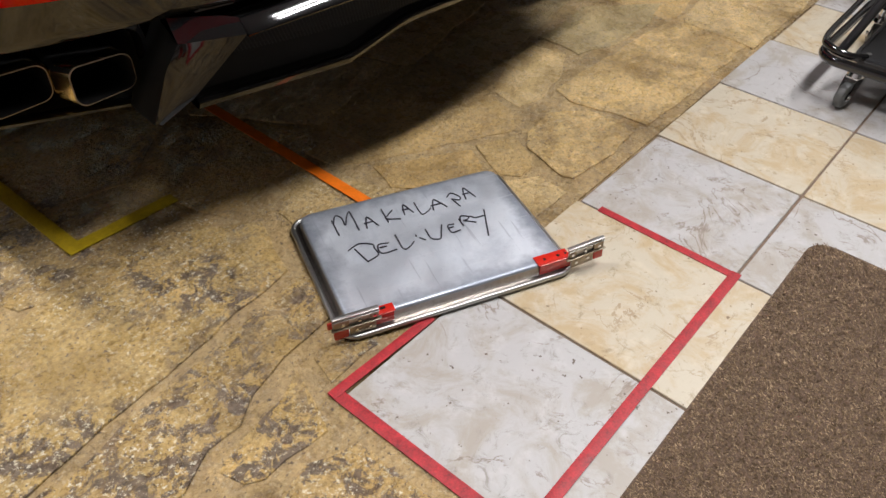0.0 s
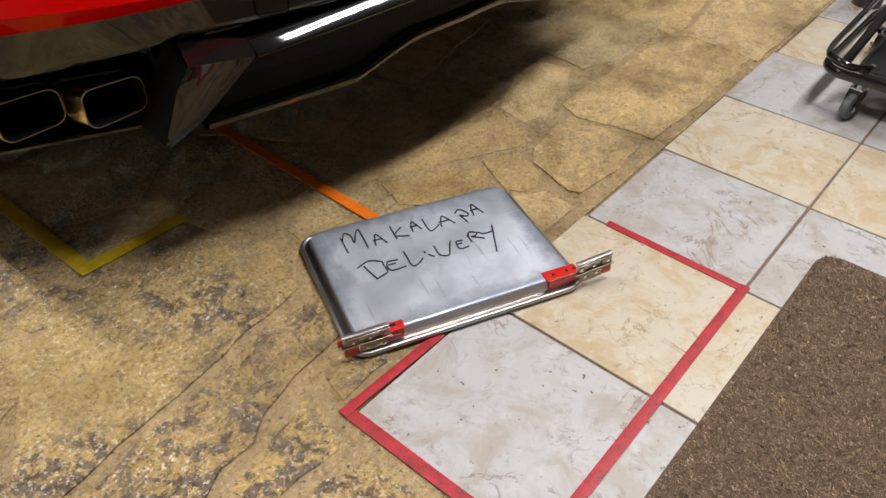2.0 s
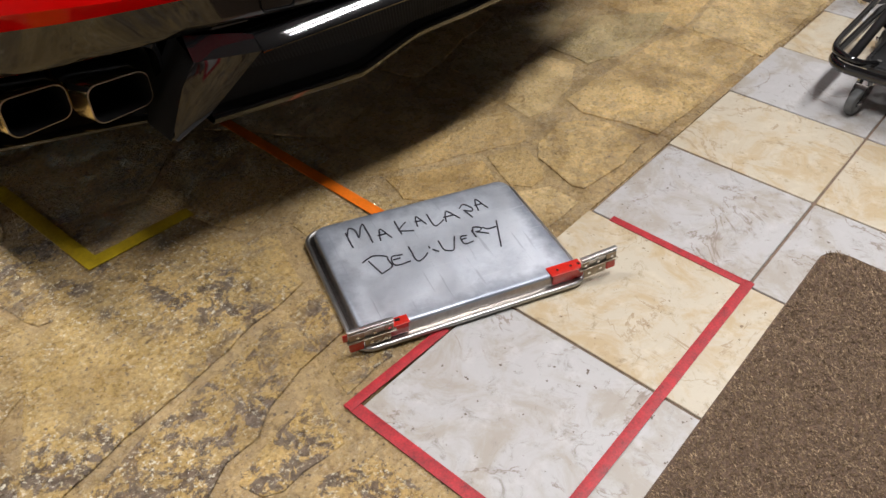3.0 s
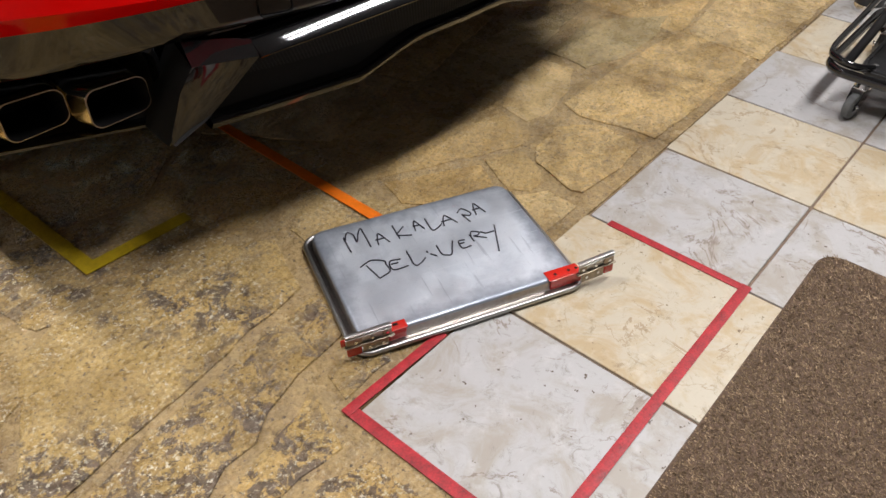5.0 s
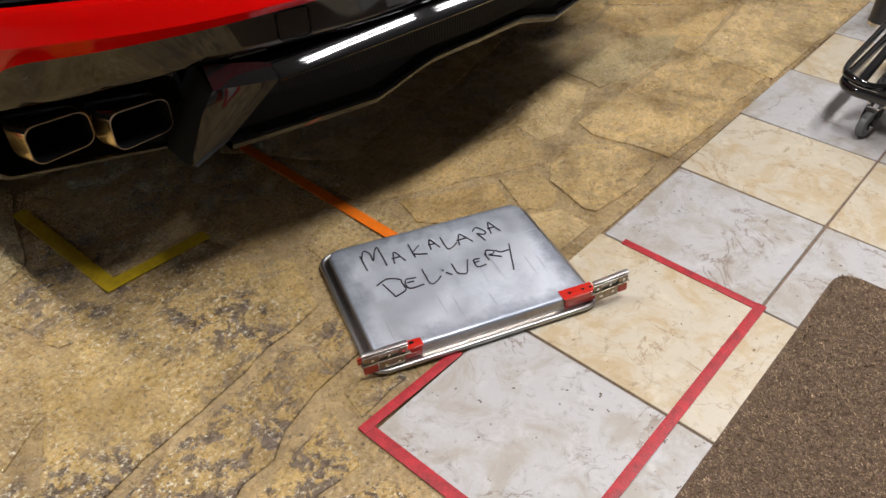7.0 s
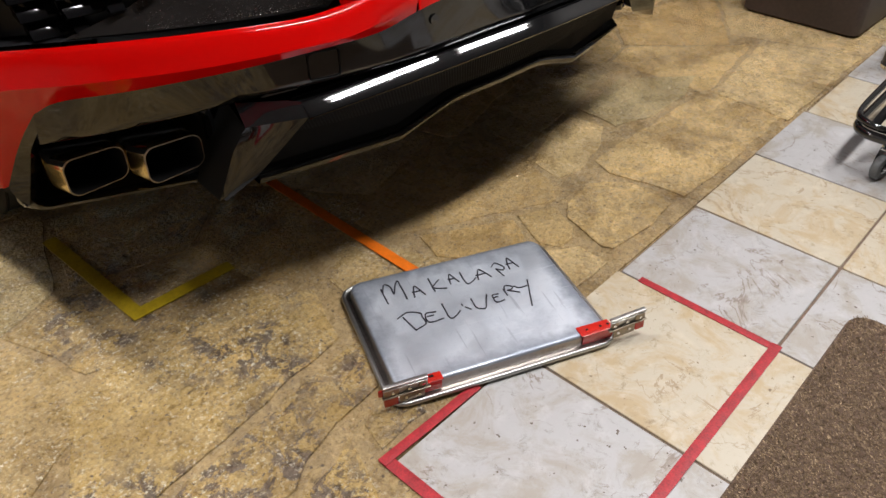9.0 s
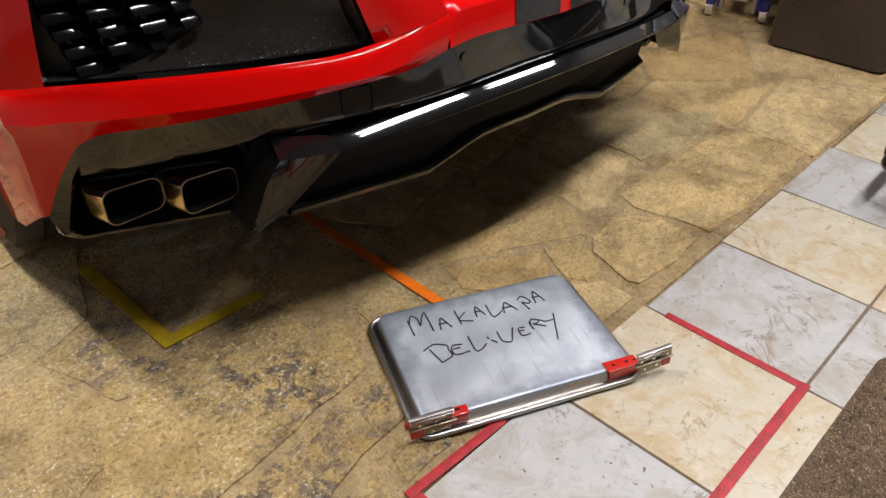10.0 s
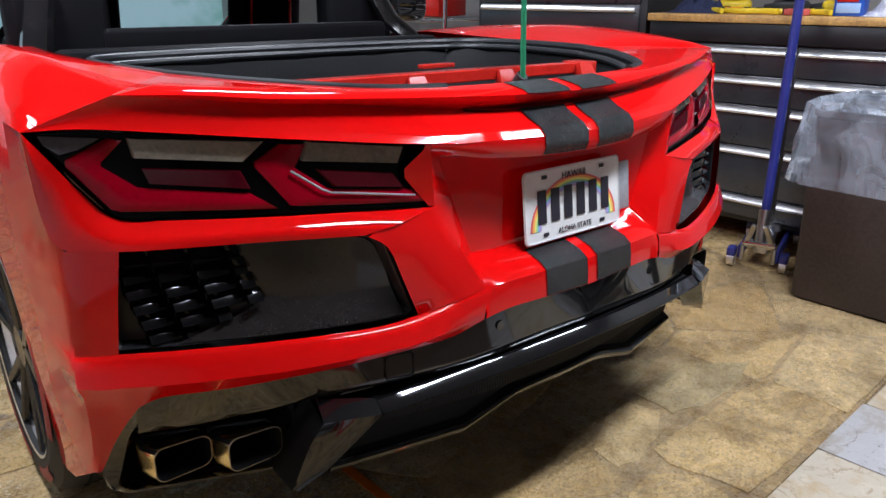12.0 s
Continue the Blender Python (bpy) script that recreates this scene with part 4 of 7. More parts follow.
    # below the vent: an upward facet, a crisp crease, then a facet facing down to the black valance
    r0 = fair([(0.272, -0.042, 0.590), (0.411, -0.009, 0.562), (0.50, 0.012, 0.554), (0.649, 0.064, 0.556), (0.80, 0.130, 0.560), (0.889, 0.177, 0.562)], 26)
    r1 = fair([(0.276, -0.047, 0.580), (0.408, -0.022, 0.556), (0.50, 0.001, 0.548), (0.649, 0.052, 0.550), (0.80, 0.118, 0.553), (0.889, 0.166, 0.555)], 26)
    r2 = fair([(0.279, -0.050, 0.548), (0.40, -0.038, 0.520), (0.50, -0.016, 0.515), (0.649, 0.035, 0.510), (0.80, 0.100, 0.511), (0.889, 0.148, 0.513)], 26)
    ridge = [r0, [a.lerp(b, 0.6) + Vector((0, -0.001, 0.001)) for a, b in zip(r0, r1)], r1, [a.lerp(b, 0.5) for a, b in zip(r1, r2)], r2, [a.lerp(b, 0.5) for a, b in zip(r2, RED_IN)], RED_IN]
    halves(bm, ridge)
    # round the corner to the side, in one run from the vent down
    o0 = straight([(0.867, 0.170, 0.738), (0.880, 0.172, 0.650), (0.889, 0.177, 0.562)], 8)
    low0 = straight([(0.871, 0.173, 0.458), (0.889, 0.200, 0.420), (0.906, 0.216, 0.385), (0.932, 0.232, 0.326)], 9)
    first = o0 + [r[-1] for r in ridge[1:]] + low0[1:]
    zs = [p.z for p in first]
    def on_corner(z):
        pts = [(0.956, 0.276, 0.922), (0.954, 0.272, 0.86), (0.950, 0.266, 0.790), (0.934, 0.226, 0.738), (0.940, 0.219, 0.65), (0.947, 0.216, 0.562), (0.952, 0.207, 0.555), (0.956, 0.190, 0.512), (0.944, 0.212, 0.481), (0.941, 0.224, 0.41), (0.942, 0.236, 0.325)]
        for p, q in zip(pts, pts[1:]):
            if z >= q[2]:
                f = (p[2] - z) / (p[2] - q[2])
                return Vector((p[0] + (q[0] - p[0]) * f, p[1] + (q[1] - p[1]) * f, z))
        return Vector(pts[-1])
    def on_side(z, f):
        """From the corner round to the flank; the crease fades out on the way."""
        c = on_corner(z)
        v = c.y + (0.40 - c.y) * f
        low = z if z > 0.40 else 0.40 - (0.40 - z) * (1 + (0.175 / 0.075 - 1) * f)
        h = (low - 0.17) / 0.75
        x = half_width(v) - 0.036 * max(0, 0.35 - h) - 0.02 * abs(h - 0.55) ** 2
        edge = 0.030 * max(0, 1 - abs(z - 0.512) / 0.05) * max(0, 1 - f * 1.3)
        g = min(1, f * 1.15) ** 0.55
        return Vector((c.x + (x - c.x) * g, v + edge * 0.2, low))
    steps = (0.0, 0.12, 0.28, 0.5, 0.75, 1.0)
    run = [first, [a.lerp(on_corner(z), 0.55) + Vector((0.003, -0.003, 0)) for a, z in zip(first, zs)]] + [[on_side(z, f) for z in zs] for f in steps]
    halves(bm, run)
    halves(bm, [[on_side(z, f) for z in (0.922, 0.89, 0.85, 0.81, 0.79, 0.77, 0.75, 0.738)] for f in steps])
    # red web beside the lamp's notched inner end
    halves(bm, [[Vector((0.369, 0.002, 0.871))] + straight([(0.366, 0.008, 0.858), (0.354, 0.012, 0.755)], 7), [Vector((0.379, 0.006, 0.873))] + straight([(0.382, 0.010, 0.862), (0.412, 0.038, 0.822), (0.366, 0.014, 0.757)], 7)])
    weld(bm)
    part("rear_bumper", bm, M_RED, car, "glossy red painted tail panel")


RED_IN = fair([(0.281, -0.048, 0.529), (0.354, -0.034, 0.508), (0.456, -0.010, 0.500), (0.60, 0.040, 0.488), (0.743, 0.100, 0.480), (0.835, 0.150, 0.475), (0.871, 0.173, 0.458)], 26)


def valance():
    """Black lower bumper, exhaust surround, blade, strakes and lip."""
    top_in = fair([(0, -0.070, 0.543), (0.127, -0.066, 0.546), (0.22, -0.054, 0.543), (0.281, -0.044, 0.531)], 12)
    top = top_in[:-1] + [p + Vector((0, 0.004, 0.002)) for p in RED_IN]
    k = len(top)
    low = straight(fair([(0, -0.071, 0.460), (0.255, -0.0515, 0.449), (0.42, -0.018, 0.4445), (0.546, 0.026, 0.437), (0.70, 0.110, 0.412), (0.80, 0.158, 0.402), (0.872, 0.198, 0.397)], 40), k)
    top = straight(top, k)
    midr = [a.lerp(b, 0.5) for a, b in zip(top, low)]
    bm = bmesh.new()
    halves(bm, blend([top, midr, low], 7))
    halves(bm, [low, [p + Vector((0, 0.002, -0.003)) for p in low], [p + Vector((0, 0.03, -0.006)) for p in low]])
    # outboard end, down to the pointed corner
    e0 = straight([(0.871, 0.176, 0.458), (0.889, 0.203, 0.420), (0.906, 0.219, 0.385), (0.934, 0.236, 0.322), (0.920, 0.228, 0.282)], 12)
    e1 = straight([(0.858, 0.180, 0.445), (0.872, 0.200, 0.41), (0.884, 0.216, 0.385), (0.900, 0.228, 0.322), (0.914, 0.228, 0.282)], 12)
    e2 = straight([(0.860, 0.215, 0.42), (0.868, 0.222, 0.40), (0.880, 0.232, 0.36), (0.892, 0.238, 0.31), (0.905, 0.234, 0.280)], 12)
    halves(bm, [e0, e1, e2])
    halves(bm, [straight([(0.934, 0.236, 0.322), (0.920, 0.228, 0.282)], 3), straight([(0.932, 0.34, 0.27), (0.915, 0.34, 0.25)], 3)])
    weld(bm)
    part("lower_bumper", bm, M_GLOSS, car, "gloss black lower bumper")

    # framed opening for the twin pipes, on either side
    for s in (-1, 1):
        def ring(grow, dv):
            pts = []
            for x, z in rounded(0.272 + grow, 0.118 + grow, 0.022, 4):
                a = 0.762 + x
                zz = 0.331 + z - 0.09 * (x + 0.05) * 0.25
                pts.append(Vector((s * a, 0.3 * a * a + dv, zz)))
            return pts
        bm = bmesh.new()
        skin(bm, [ring(0.044, 0.03), ring(0.026, 0.002), ring(0.014, 0.0), ring(0.008, 0.006), ring(0.004, 0.02)], closed=True)
        part("exhaust_surround", bm, M_GLOSS, car, "gloss black surround of the twin pipes")
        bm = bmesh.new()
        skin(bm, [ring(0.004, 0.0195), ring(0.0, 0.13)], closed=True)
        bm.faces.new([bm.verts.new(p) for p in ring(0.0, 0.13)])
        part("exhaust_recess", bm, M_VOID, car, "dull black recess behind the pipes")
        for a, root in ((0.812, 0.163), (0.698, 0.110)):
            def tip(grow, dv, flare=0.0):
                out = []
                for x, z in rounded(0.100 + grow, 0.066 + grow, 0.018, 6):
                    z = z * (1 + 1.3 * x) + 0.004 - 0.05 * x  # taller outboard
                    x += flare if x > 0 else 0  # wider towards its root, outboard
                    out.append(Vector((s * (a + x), root + 0.10 * x + dv, 0.334 + z)))
                return out
            bm = bmesh.new()
            skin(bm, [tip(-0.010, 0.150, 0.010), tip(-0.004, 0.032, 0.0155), tip(0, -0.0015), tip(-0.0005, -0.003), tip(-0.0030, -0.003)], closed=True)
            p = part("exhaust_tip", bm, M_TITAN, car, "rounded rectangular heat-tinted exhaust tip")
            p.data.materials.append(M_VOID)  # upper side blackened: the bumper's shade put into its colour
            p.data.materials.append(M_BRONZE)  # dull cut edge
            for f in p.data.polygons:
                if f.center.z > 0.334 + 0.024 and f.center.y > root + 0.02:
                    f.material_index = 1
                elif f.center.y < root + 0.1 * (abs(f.center.x) - a) - 0.0014:
                    f.material_index = 2
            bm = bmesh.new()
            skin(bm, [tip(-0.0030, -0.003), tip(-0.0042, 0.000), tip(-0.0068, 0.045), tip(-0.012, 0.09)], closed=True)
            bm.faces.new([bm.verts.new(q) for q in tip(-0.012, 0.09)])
            part("bore", bm, M_VOID, p, "dull black bore")

    # blade above the mesh
    us = [0.508 * i / 18 for i in range(19)]
    def bl(v, z, sag=0.14):
        return [Vector((a, v + 0.3 * a * a, z - sag * a * a)) for a in us]
    bm = bmesh.new()
    bevel = [bl(-0.0840, 0.4535), bl(-0.0850, 0.4528), bl(-0.1050, 0.4380), bl(-0.1060, 0.4370)]
    halves(bm, [bl(-0.050, 0.4450), bl(-0.0810, 0.4490), bl(-0.0825, 0.4530)] + bevel + [bl(-0.1075, 0.4340), bl(-0.1050, 0.4310), bl(-0.085, 0.4270), bl(-0.066, 0.4250)])
    weld(bm, 0.0002)
    part("diffuser_blade", bm, M_GLOSS, car, "gloss black blade over the diffuser")
    bm = bmesh.new()
    halves(bm, [bl(-0.060, 0.456), bl(-0.050, 0.448), bl(-0.070, 0.4465)])
    part("diffuser_gap", bm, M_VOID, car, "dull black gap above the blade")

    # honeycomb mesh behind the blade
    bm = bmesh.new()
    halves(bm, [[Vector((a, -0.060 + 0.3 * a * a, 0.427 - 0.14 * a * a)) for a in us], [Vector((a, 0.0 + 0.3 * a * a * 0.9, 0.33)) for a in us], [Vector((a, 0.07 + 0.2 * a * a, 0.25)) for a in us]])
    backing = part("diffuser_backing", bm, M_VOID, car, "black recess behind the mesh")
    vs, fs = [], []
    def bar(p, q, r):
        i = len(vs)
        d = (q - p).normalized()
        side = d.cross(Vector((0, 1, 0))).normalized() * r
        vs.extend([p + side, p - side, q - side, q + side])
        fs.append((i, i + 1, i + 2, i + 3))
    step = 0.0066
    v = lambda uu, zz: -0.070 + 0.3 * uu * uu + (0.424 - zz) * 0.6
    for r in range(16):
        for c in range(-76, 77):
            u = c * step + (step / 2 if r % 2 else 0)
            z = 0.332 + r * 0.0057
            if abs(u) > 0.50 or z > 0.424 - 0.14 * u * u:
                continue
            p = Vector((u, v(u, z), z))
            for du, dz in ((step / 2, 0.0029), (-step / 2, 0.0029)):
                bar(p, Vector((u + du, v(u + du, z + dz), z + dz)), 0.0009)
            bar(p, Vector((u, v(u, z - 0.0028), z - 0.0028)), 0.0009)
    me = bpy.data.meshes.new("diffuser_mesh")
    me.from_pydata(vs, [], fs)
    me.materials.append(M_LINER)
    ob = new("diffuser_mesh", me)
    ob.parent = car
    tagged(ob, "black honeycomb mesh of the diffuser", kind="stuff")

    # lower lip
    c = fair([(0, -0.006, 0.302), (0.10, -0.005, 0.303), (0.155, -0.003, 0.297), (0.265, 0.004, 0.267), (0.30, 0.012, 0.262), (0.42, 0.044, 0.255), (0.56, 0.084, 0.246)], 30)
    bm = bmesh.new()
    off = lambda dv, dz: [p + Vector((0, dv, dz)) for p in c]
    halves(bm, [off(0.010, 0.009), off(0.001, 0.004), off(-0.002, 0.0), off(-0.001, -0.003), off(0.005, -0.013), off(0.030, -0.010), off(0.06, 0.0)])
    weld(bm)
    part("diffuser_lip", bm, M_GLOSS, car, "gloss black lower lip")
    bm = bmesh.new()
    halves(bm, [[Vector((p.x, -0.010 + 0.3 * p.x * p.x, 0.338)) for p in c], [Vector((p.x, p.y + 0.018, p.z + 0.016)) for p in c], off(0.008, 0.0088)])
    part("diffuser_floor", bm, M_VOID, car, "dull black sheet inside the diffuser")
    # belly from the lip forward
    bm = bmesh.new()
    halves(bm, [off(0.06, 0.0), [Vector((p.x * 1.1, 0.45, 0.235)) for p in c], [Vector((p.x * 1.25, 0.9, 0.17)) for p in c], [Vector((p.x * 1.5, 2.5, 0.14)) for p in c], [Vector((p.x * 1.2, 4.4, 0.16)) for p in c]])
    # side strips, unseen, added to keep lamp light from under the car
    for v0, v1 in ((0.42, WHEEL_V - ARCH), (WHEEL_V + ARCH, FRONT_V - ARCH), (FRONT_V + ARCH, 4.4)):
        for s in (-1, 1):
            skin(bm, [[Vector((s * 0.60, v0, 0.215)), Vector((s * 0.60, v1, 0.175))], [Vector((s * 0.90, v0, 0.225)), Vector((s * 0.90, v1, 0.185))]])
    part("belly_pan", bm, M_VOID, car, "dull black underside")

    # strakes at the ends of the diffuser
    for s in (-1, 1):
        inn = [(0.490, 0.020, 0.390), (0.520, 0.035, 0.345), (0.575, 0.055, 0.290), (0.642, 0.080, 0.258)]
        ridge = [(0.513, -0.032, 0.402), (0.558, -0.012, 0.354), (0.604, 0.010, 0.305), (0.655, 0.038, 0.264)]
        outer = [(0.612, 0.006, 0.404), (0.634, 0.020, 0.362), (0.648, 0.034, 0.312), (0.664, 0.044, 0.264)]
        back = [(0.585, 0.120, 0.410), (0.610, 0.130, 0.362), (0.635, 0.140, 0.312), (0.660, 0.130, 0.264)]
        roof = [(0.508, -0.004, 0.420), (0.530, 0.010, 0.424), (0.565, 0.028, 0.427), (0.600, 0.052, 0.428)]
        for name, material, label, faces in (("diffuser_strake", M_GLOSS, "angular gloss black strake", ((inn, ridge, 0), (ridge, outer, 1), ([ridge[0], outer[0]], roof, 0))), ("strake_flank", M_VOID, "dull black flank of the strake", ((outer, back, 0),))):
            bm = bmesh.new()
            for one, two, hollow in faces:
                one, two = straight(one, 13), straight(two, 13)
                skin(bm, [[Vector((s * q.x, q.y, q.z)) for q in (a.lerp(b, f) + Vector((-0.004, 0.016, 0.006)) * hollow * f * (1 - f) for a, b in zip(one, two))] for f in (0, 0.03, 0.2, 0.4, 0.6, 0.8, 0.97, 1)])
            weld(bm, 0.0002)
            part(name, bm, material, car, label)
    for s in (-1, 1):
        bm = bmesh.new()
        hump = [(0.500, 0.0), (0.512, 0.016), (0.522, 0.020), (0.540, 0.012), (0.560, 0.0)]
        rows = [[Vector((s * a, 0.3 * a * a - 0.062 + dv, 0.434 - 0.06 * (a - 0.5) + h * f)) for a, h in hump] for f, dv in ((0, 0.0), (0.9, 0.0), (1.0, 0.003), (1.0, 0.03))]
        skin(bm, rows)
        part("sensor_bracket", bm, M_SATIN, car, "small black humped sensor bracket")
    # parking sensors and tow-eye cover line
    for u, z in ((-0.242, 0.507), (0.242, 0.507)):
        bm = bmesh.new()
        v = -0.069 + 0.3 * u * u
        rod(bm, (u, v - 0.003, z), (u, v + 0.01, z), 0.0095, 18)
        part("parking_sensor", bm, M_GLOSS, car, "small round black parking sensor")
    bm = bmesh.new()
    sq = [Vector((-0.456 + x, -0.0735 + 0.3 * (0.456 - x) ** 2 + 0.0005, 0.472 + z)) for x, z in rounded(0.054, 0.05, 0.008, 3)]
    pipe(bm, sq, 0.0012, 6, closed=True)
    part("tow_cover_seam", bm, M_VOID, car, "thin seam round the tow eye cover")


def lamp_v(a, z):
    return 0.3 * a * a + (z - 0.866) * 0.27


def tail_lamp(s):
    top = fair([(0.378, 0, 0.868), (0.618, 0, 0.893), (0.802, 0, 0.913), (0.889, 0, 0.920), (0.935, 0, 0.921), (0.954, 0, 0.920)], 24)
    low = fair([(0.358, 0, 0.758), (0.609, 0, 0.772), (0.777, 0, 0.779), (0.855, 0, 0.786), (0.905, 0, 0.842), (0.952, 0, 0.915)], 24)
    def P(a, z, dv):
        return Vector((s * a, lamp_v(a, z) + dv + 2.0 * max(0, a - 0.9) ** 2, z))
    bm = bmesh.new()
    rows = []
    for i in range(7):
        f = i / 6
        row = []
        for t, b in zip(top, low):
            a, z = t.x + (b.x - t.x) * f, t.z + (b.z - t.z) * f
            if t.x < 0.42:
                a += 0.045 * (1 - abs(2 * f - 1)) * (0.42 - t.x) / 0.05
            row.append(P(a, z, 0.014))
        rows.append(row)
    skin(bm, rows)
    rim = [rows[0]] + [[p + Vector((0, -0.012, 0)) for p in rows[0]]]
    skin(bm, rim)
    skin(bm, [rows[-1], [p + Vector((0, -0.012, 0)) for p in rows[-1]]])
    lamp = part("tail_lamp", bm, M_LENS_DARK, car, "dark smoked tail lamp with red chevrons")

    def plate(name, pts, depth, material, label, lift=0.0):
        bm = bmesh.new()
        front = [P(a, z, depth - 0.008 - lift) for a, z in pts]
        back = [P(a, z, depth + 0.004) for a, z in pts]
        c = sum(front, Vector()) / len(front)
        easy = [p.lerp(c, 0.05) + Vector((0, -0.003, 0)) for p in front]
        skin(bm, [back, front, easy], closed=True)
        bm.faces.new([bm.verts.new(p) for p in easy])
        weld(bm, 0.0002)
        part(name, bm, material, lamp, label)

    def bent(name, pts, w, material, label, depth):
        """A raised strip along a bent line."""
        bm = bmesh.new()
        pts = [P(a, z, depth) for a, z in pts]
        pipe(bm, straight(pts, 16), w, 8)
        part(name, bm, material, lamp, label)

    plate("clear_window", [(0.817, 0.906), (0.627, 0.891), (0.664, 0.860), (0.814, 0.875)], 0.010, M_LENS_CLEAR, "pale clear lens")
    plate("clear_window", [(0.559, 0.886), (0.396, 0.866), (0.412, 0.838), (0.572, 0.855)], 0.010, M_LENS_CLEAR, "pale clear lens")
    def chevron(outer, inn):
        bm = bmesh.new()
        o, i = straight([(a, 0, z) for a, z in outer], 30), straight([(a, 0, z) for a, z in inn], 30)
        rows = []
        for f, lift in ((0, -0.006), (0.0, 0.002), (0.25, 0.006), (0.6, 0.006), (1.0, 0.001), (1.0, -0.006)):
            rows.append([P(p.x + (q.x - p.x) * f, p.z + (q.z - p.z) * f, 0.010 - lift) for p, q in zip(o, i)])
        skin(bm, rows)
        part("red_lens", bm, M_LENS, lamp, "deep red chevron lens")

    chevron([(0.842, 0.906), (0.910, 0.872), (0.856, 0.793), (0.622, 0.780)], [(0.824, 0.902), (0.862, 0.866), (0.816, 0.828), (0.659, 0.808)])
    chevron([(0.600, 0.884), (0.648, 0.854), (0.601, 0.782), (0.372, 0.766)], [(0.560, 0.881), (0.584, 0.844), (0.535, 0.804), (0.389, 0.790)])
    plate("dark_lens", [(0.807, 0.858), (0.669, 0.846), (0.659, 0.816), (0.800, 0.834)], 0.012, M_LENS_RED, "dark red inner lens")
    plate("dark_lens", [(0.55, 0.838), (0.423, 0.822), (0.408, 0.796), (0.528, 0.809)], 0.012, M_LENS_RED, "dark red inner lens")
    plate("side_lens", [(0.934, 0.9145), (0.852, 0.9085), (0.884, 0.892), (0.912, 0.884), (0.930, 0.900)], 0.010, M_LENS_SMOKE, "smoky grey end lens")
    plate("side_lens", [(0.928, 0.892), (0.916, 0.868), (0.880, 0.815), (0.868, 0.797), (0.874, 0.803), (0.902, 0.842)], 0.010, M_LENS_AMBER, "dark amber end lens")
    if s < 0:
        bent("light_strip", [(0.596, 0.841), (0.543, 0.801), (0.392, 0.781)], 0.0022, M_GREY, "thin pale light strip", -0.002)


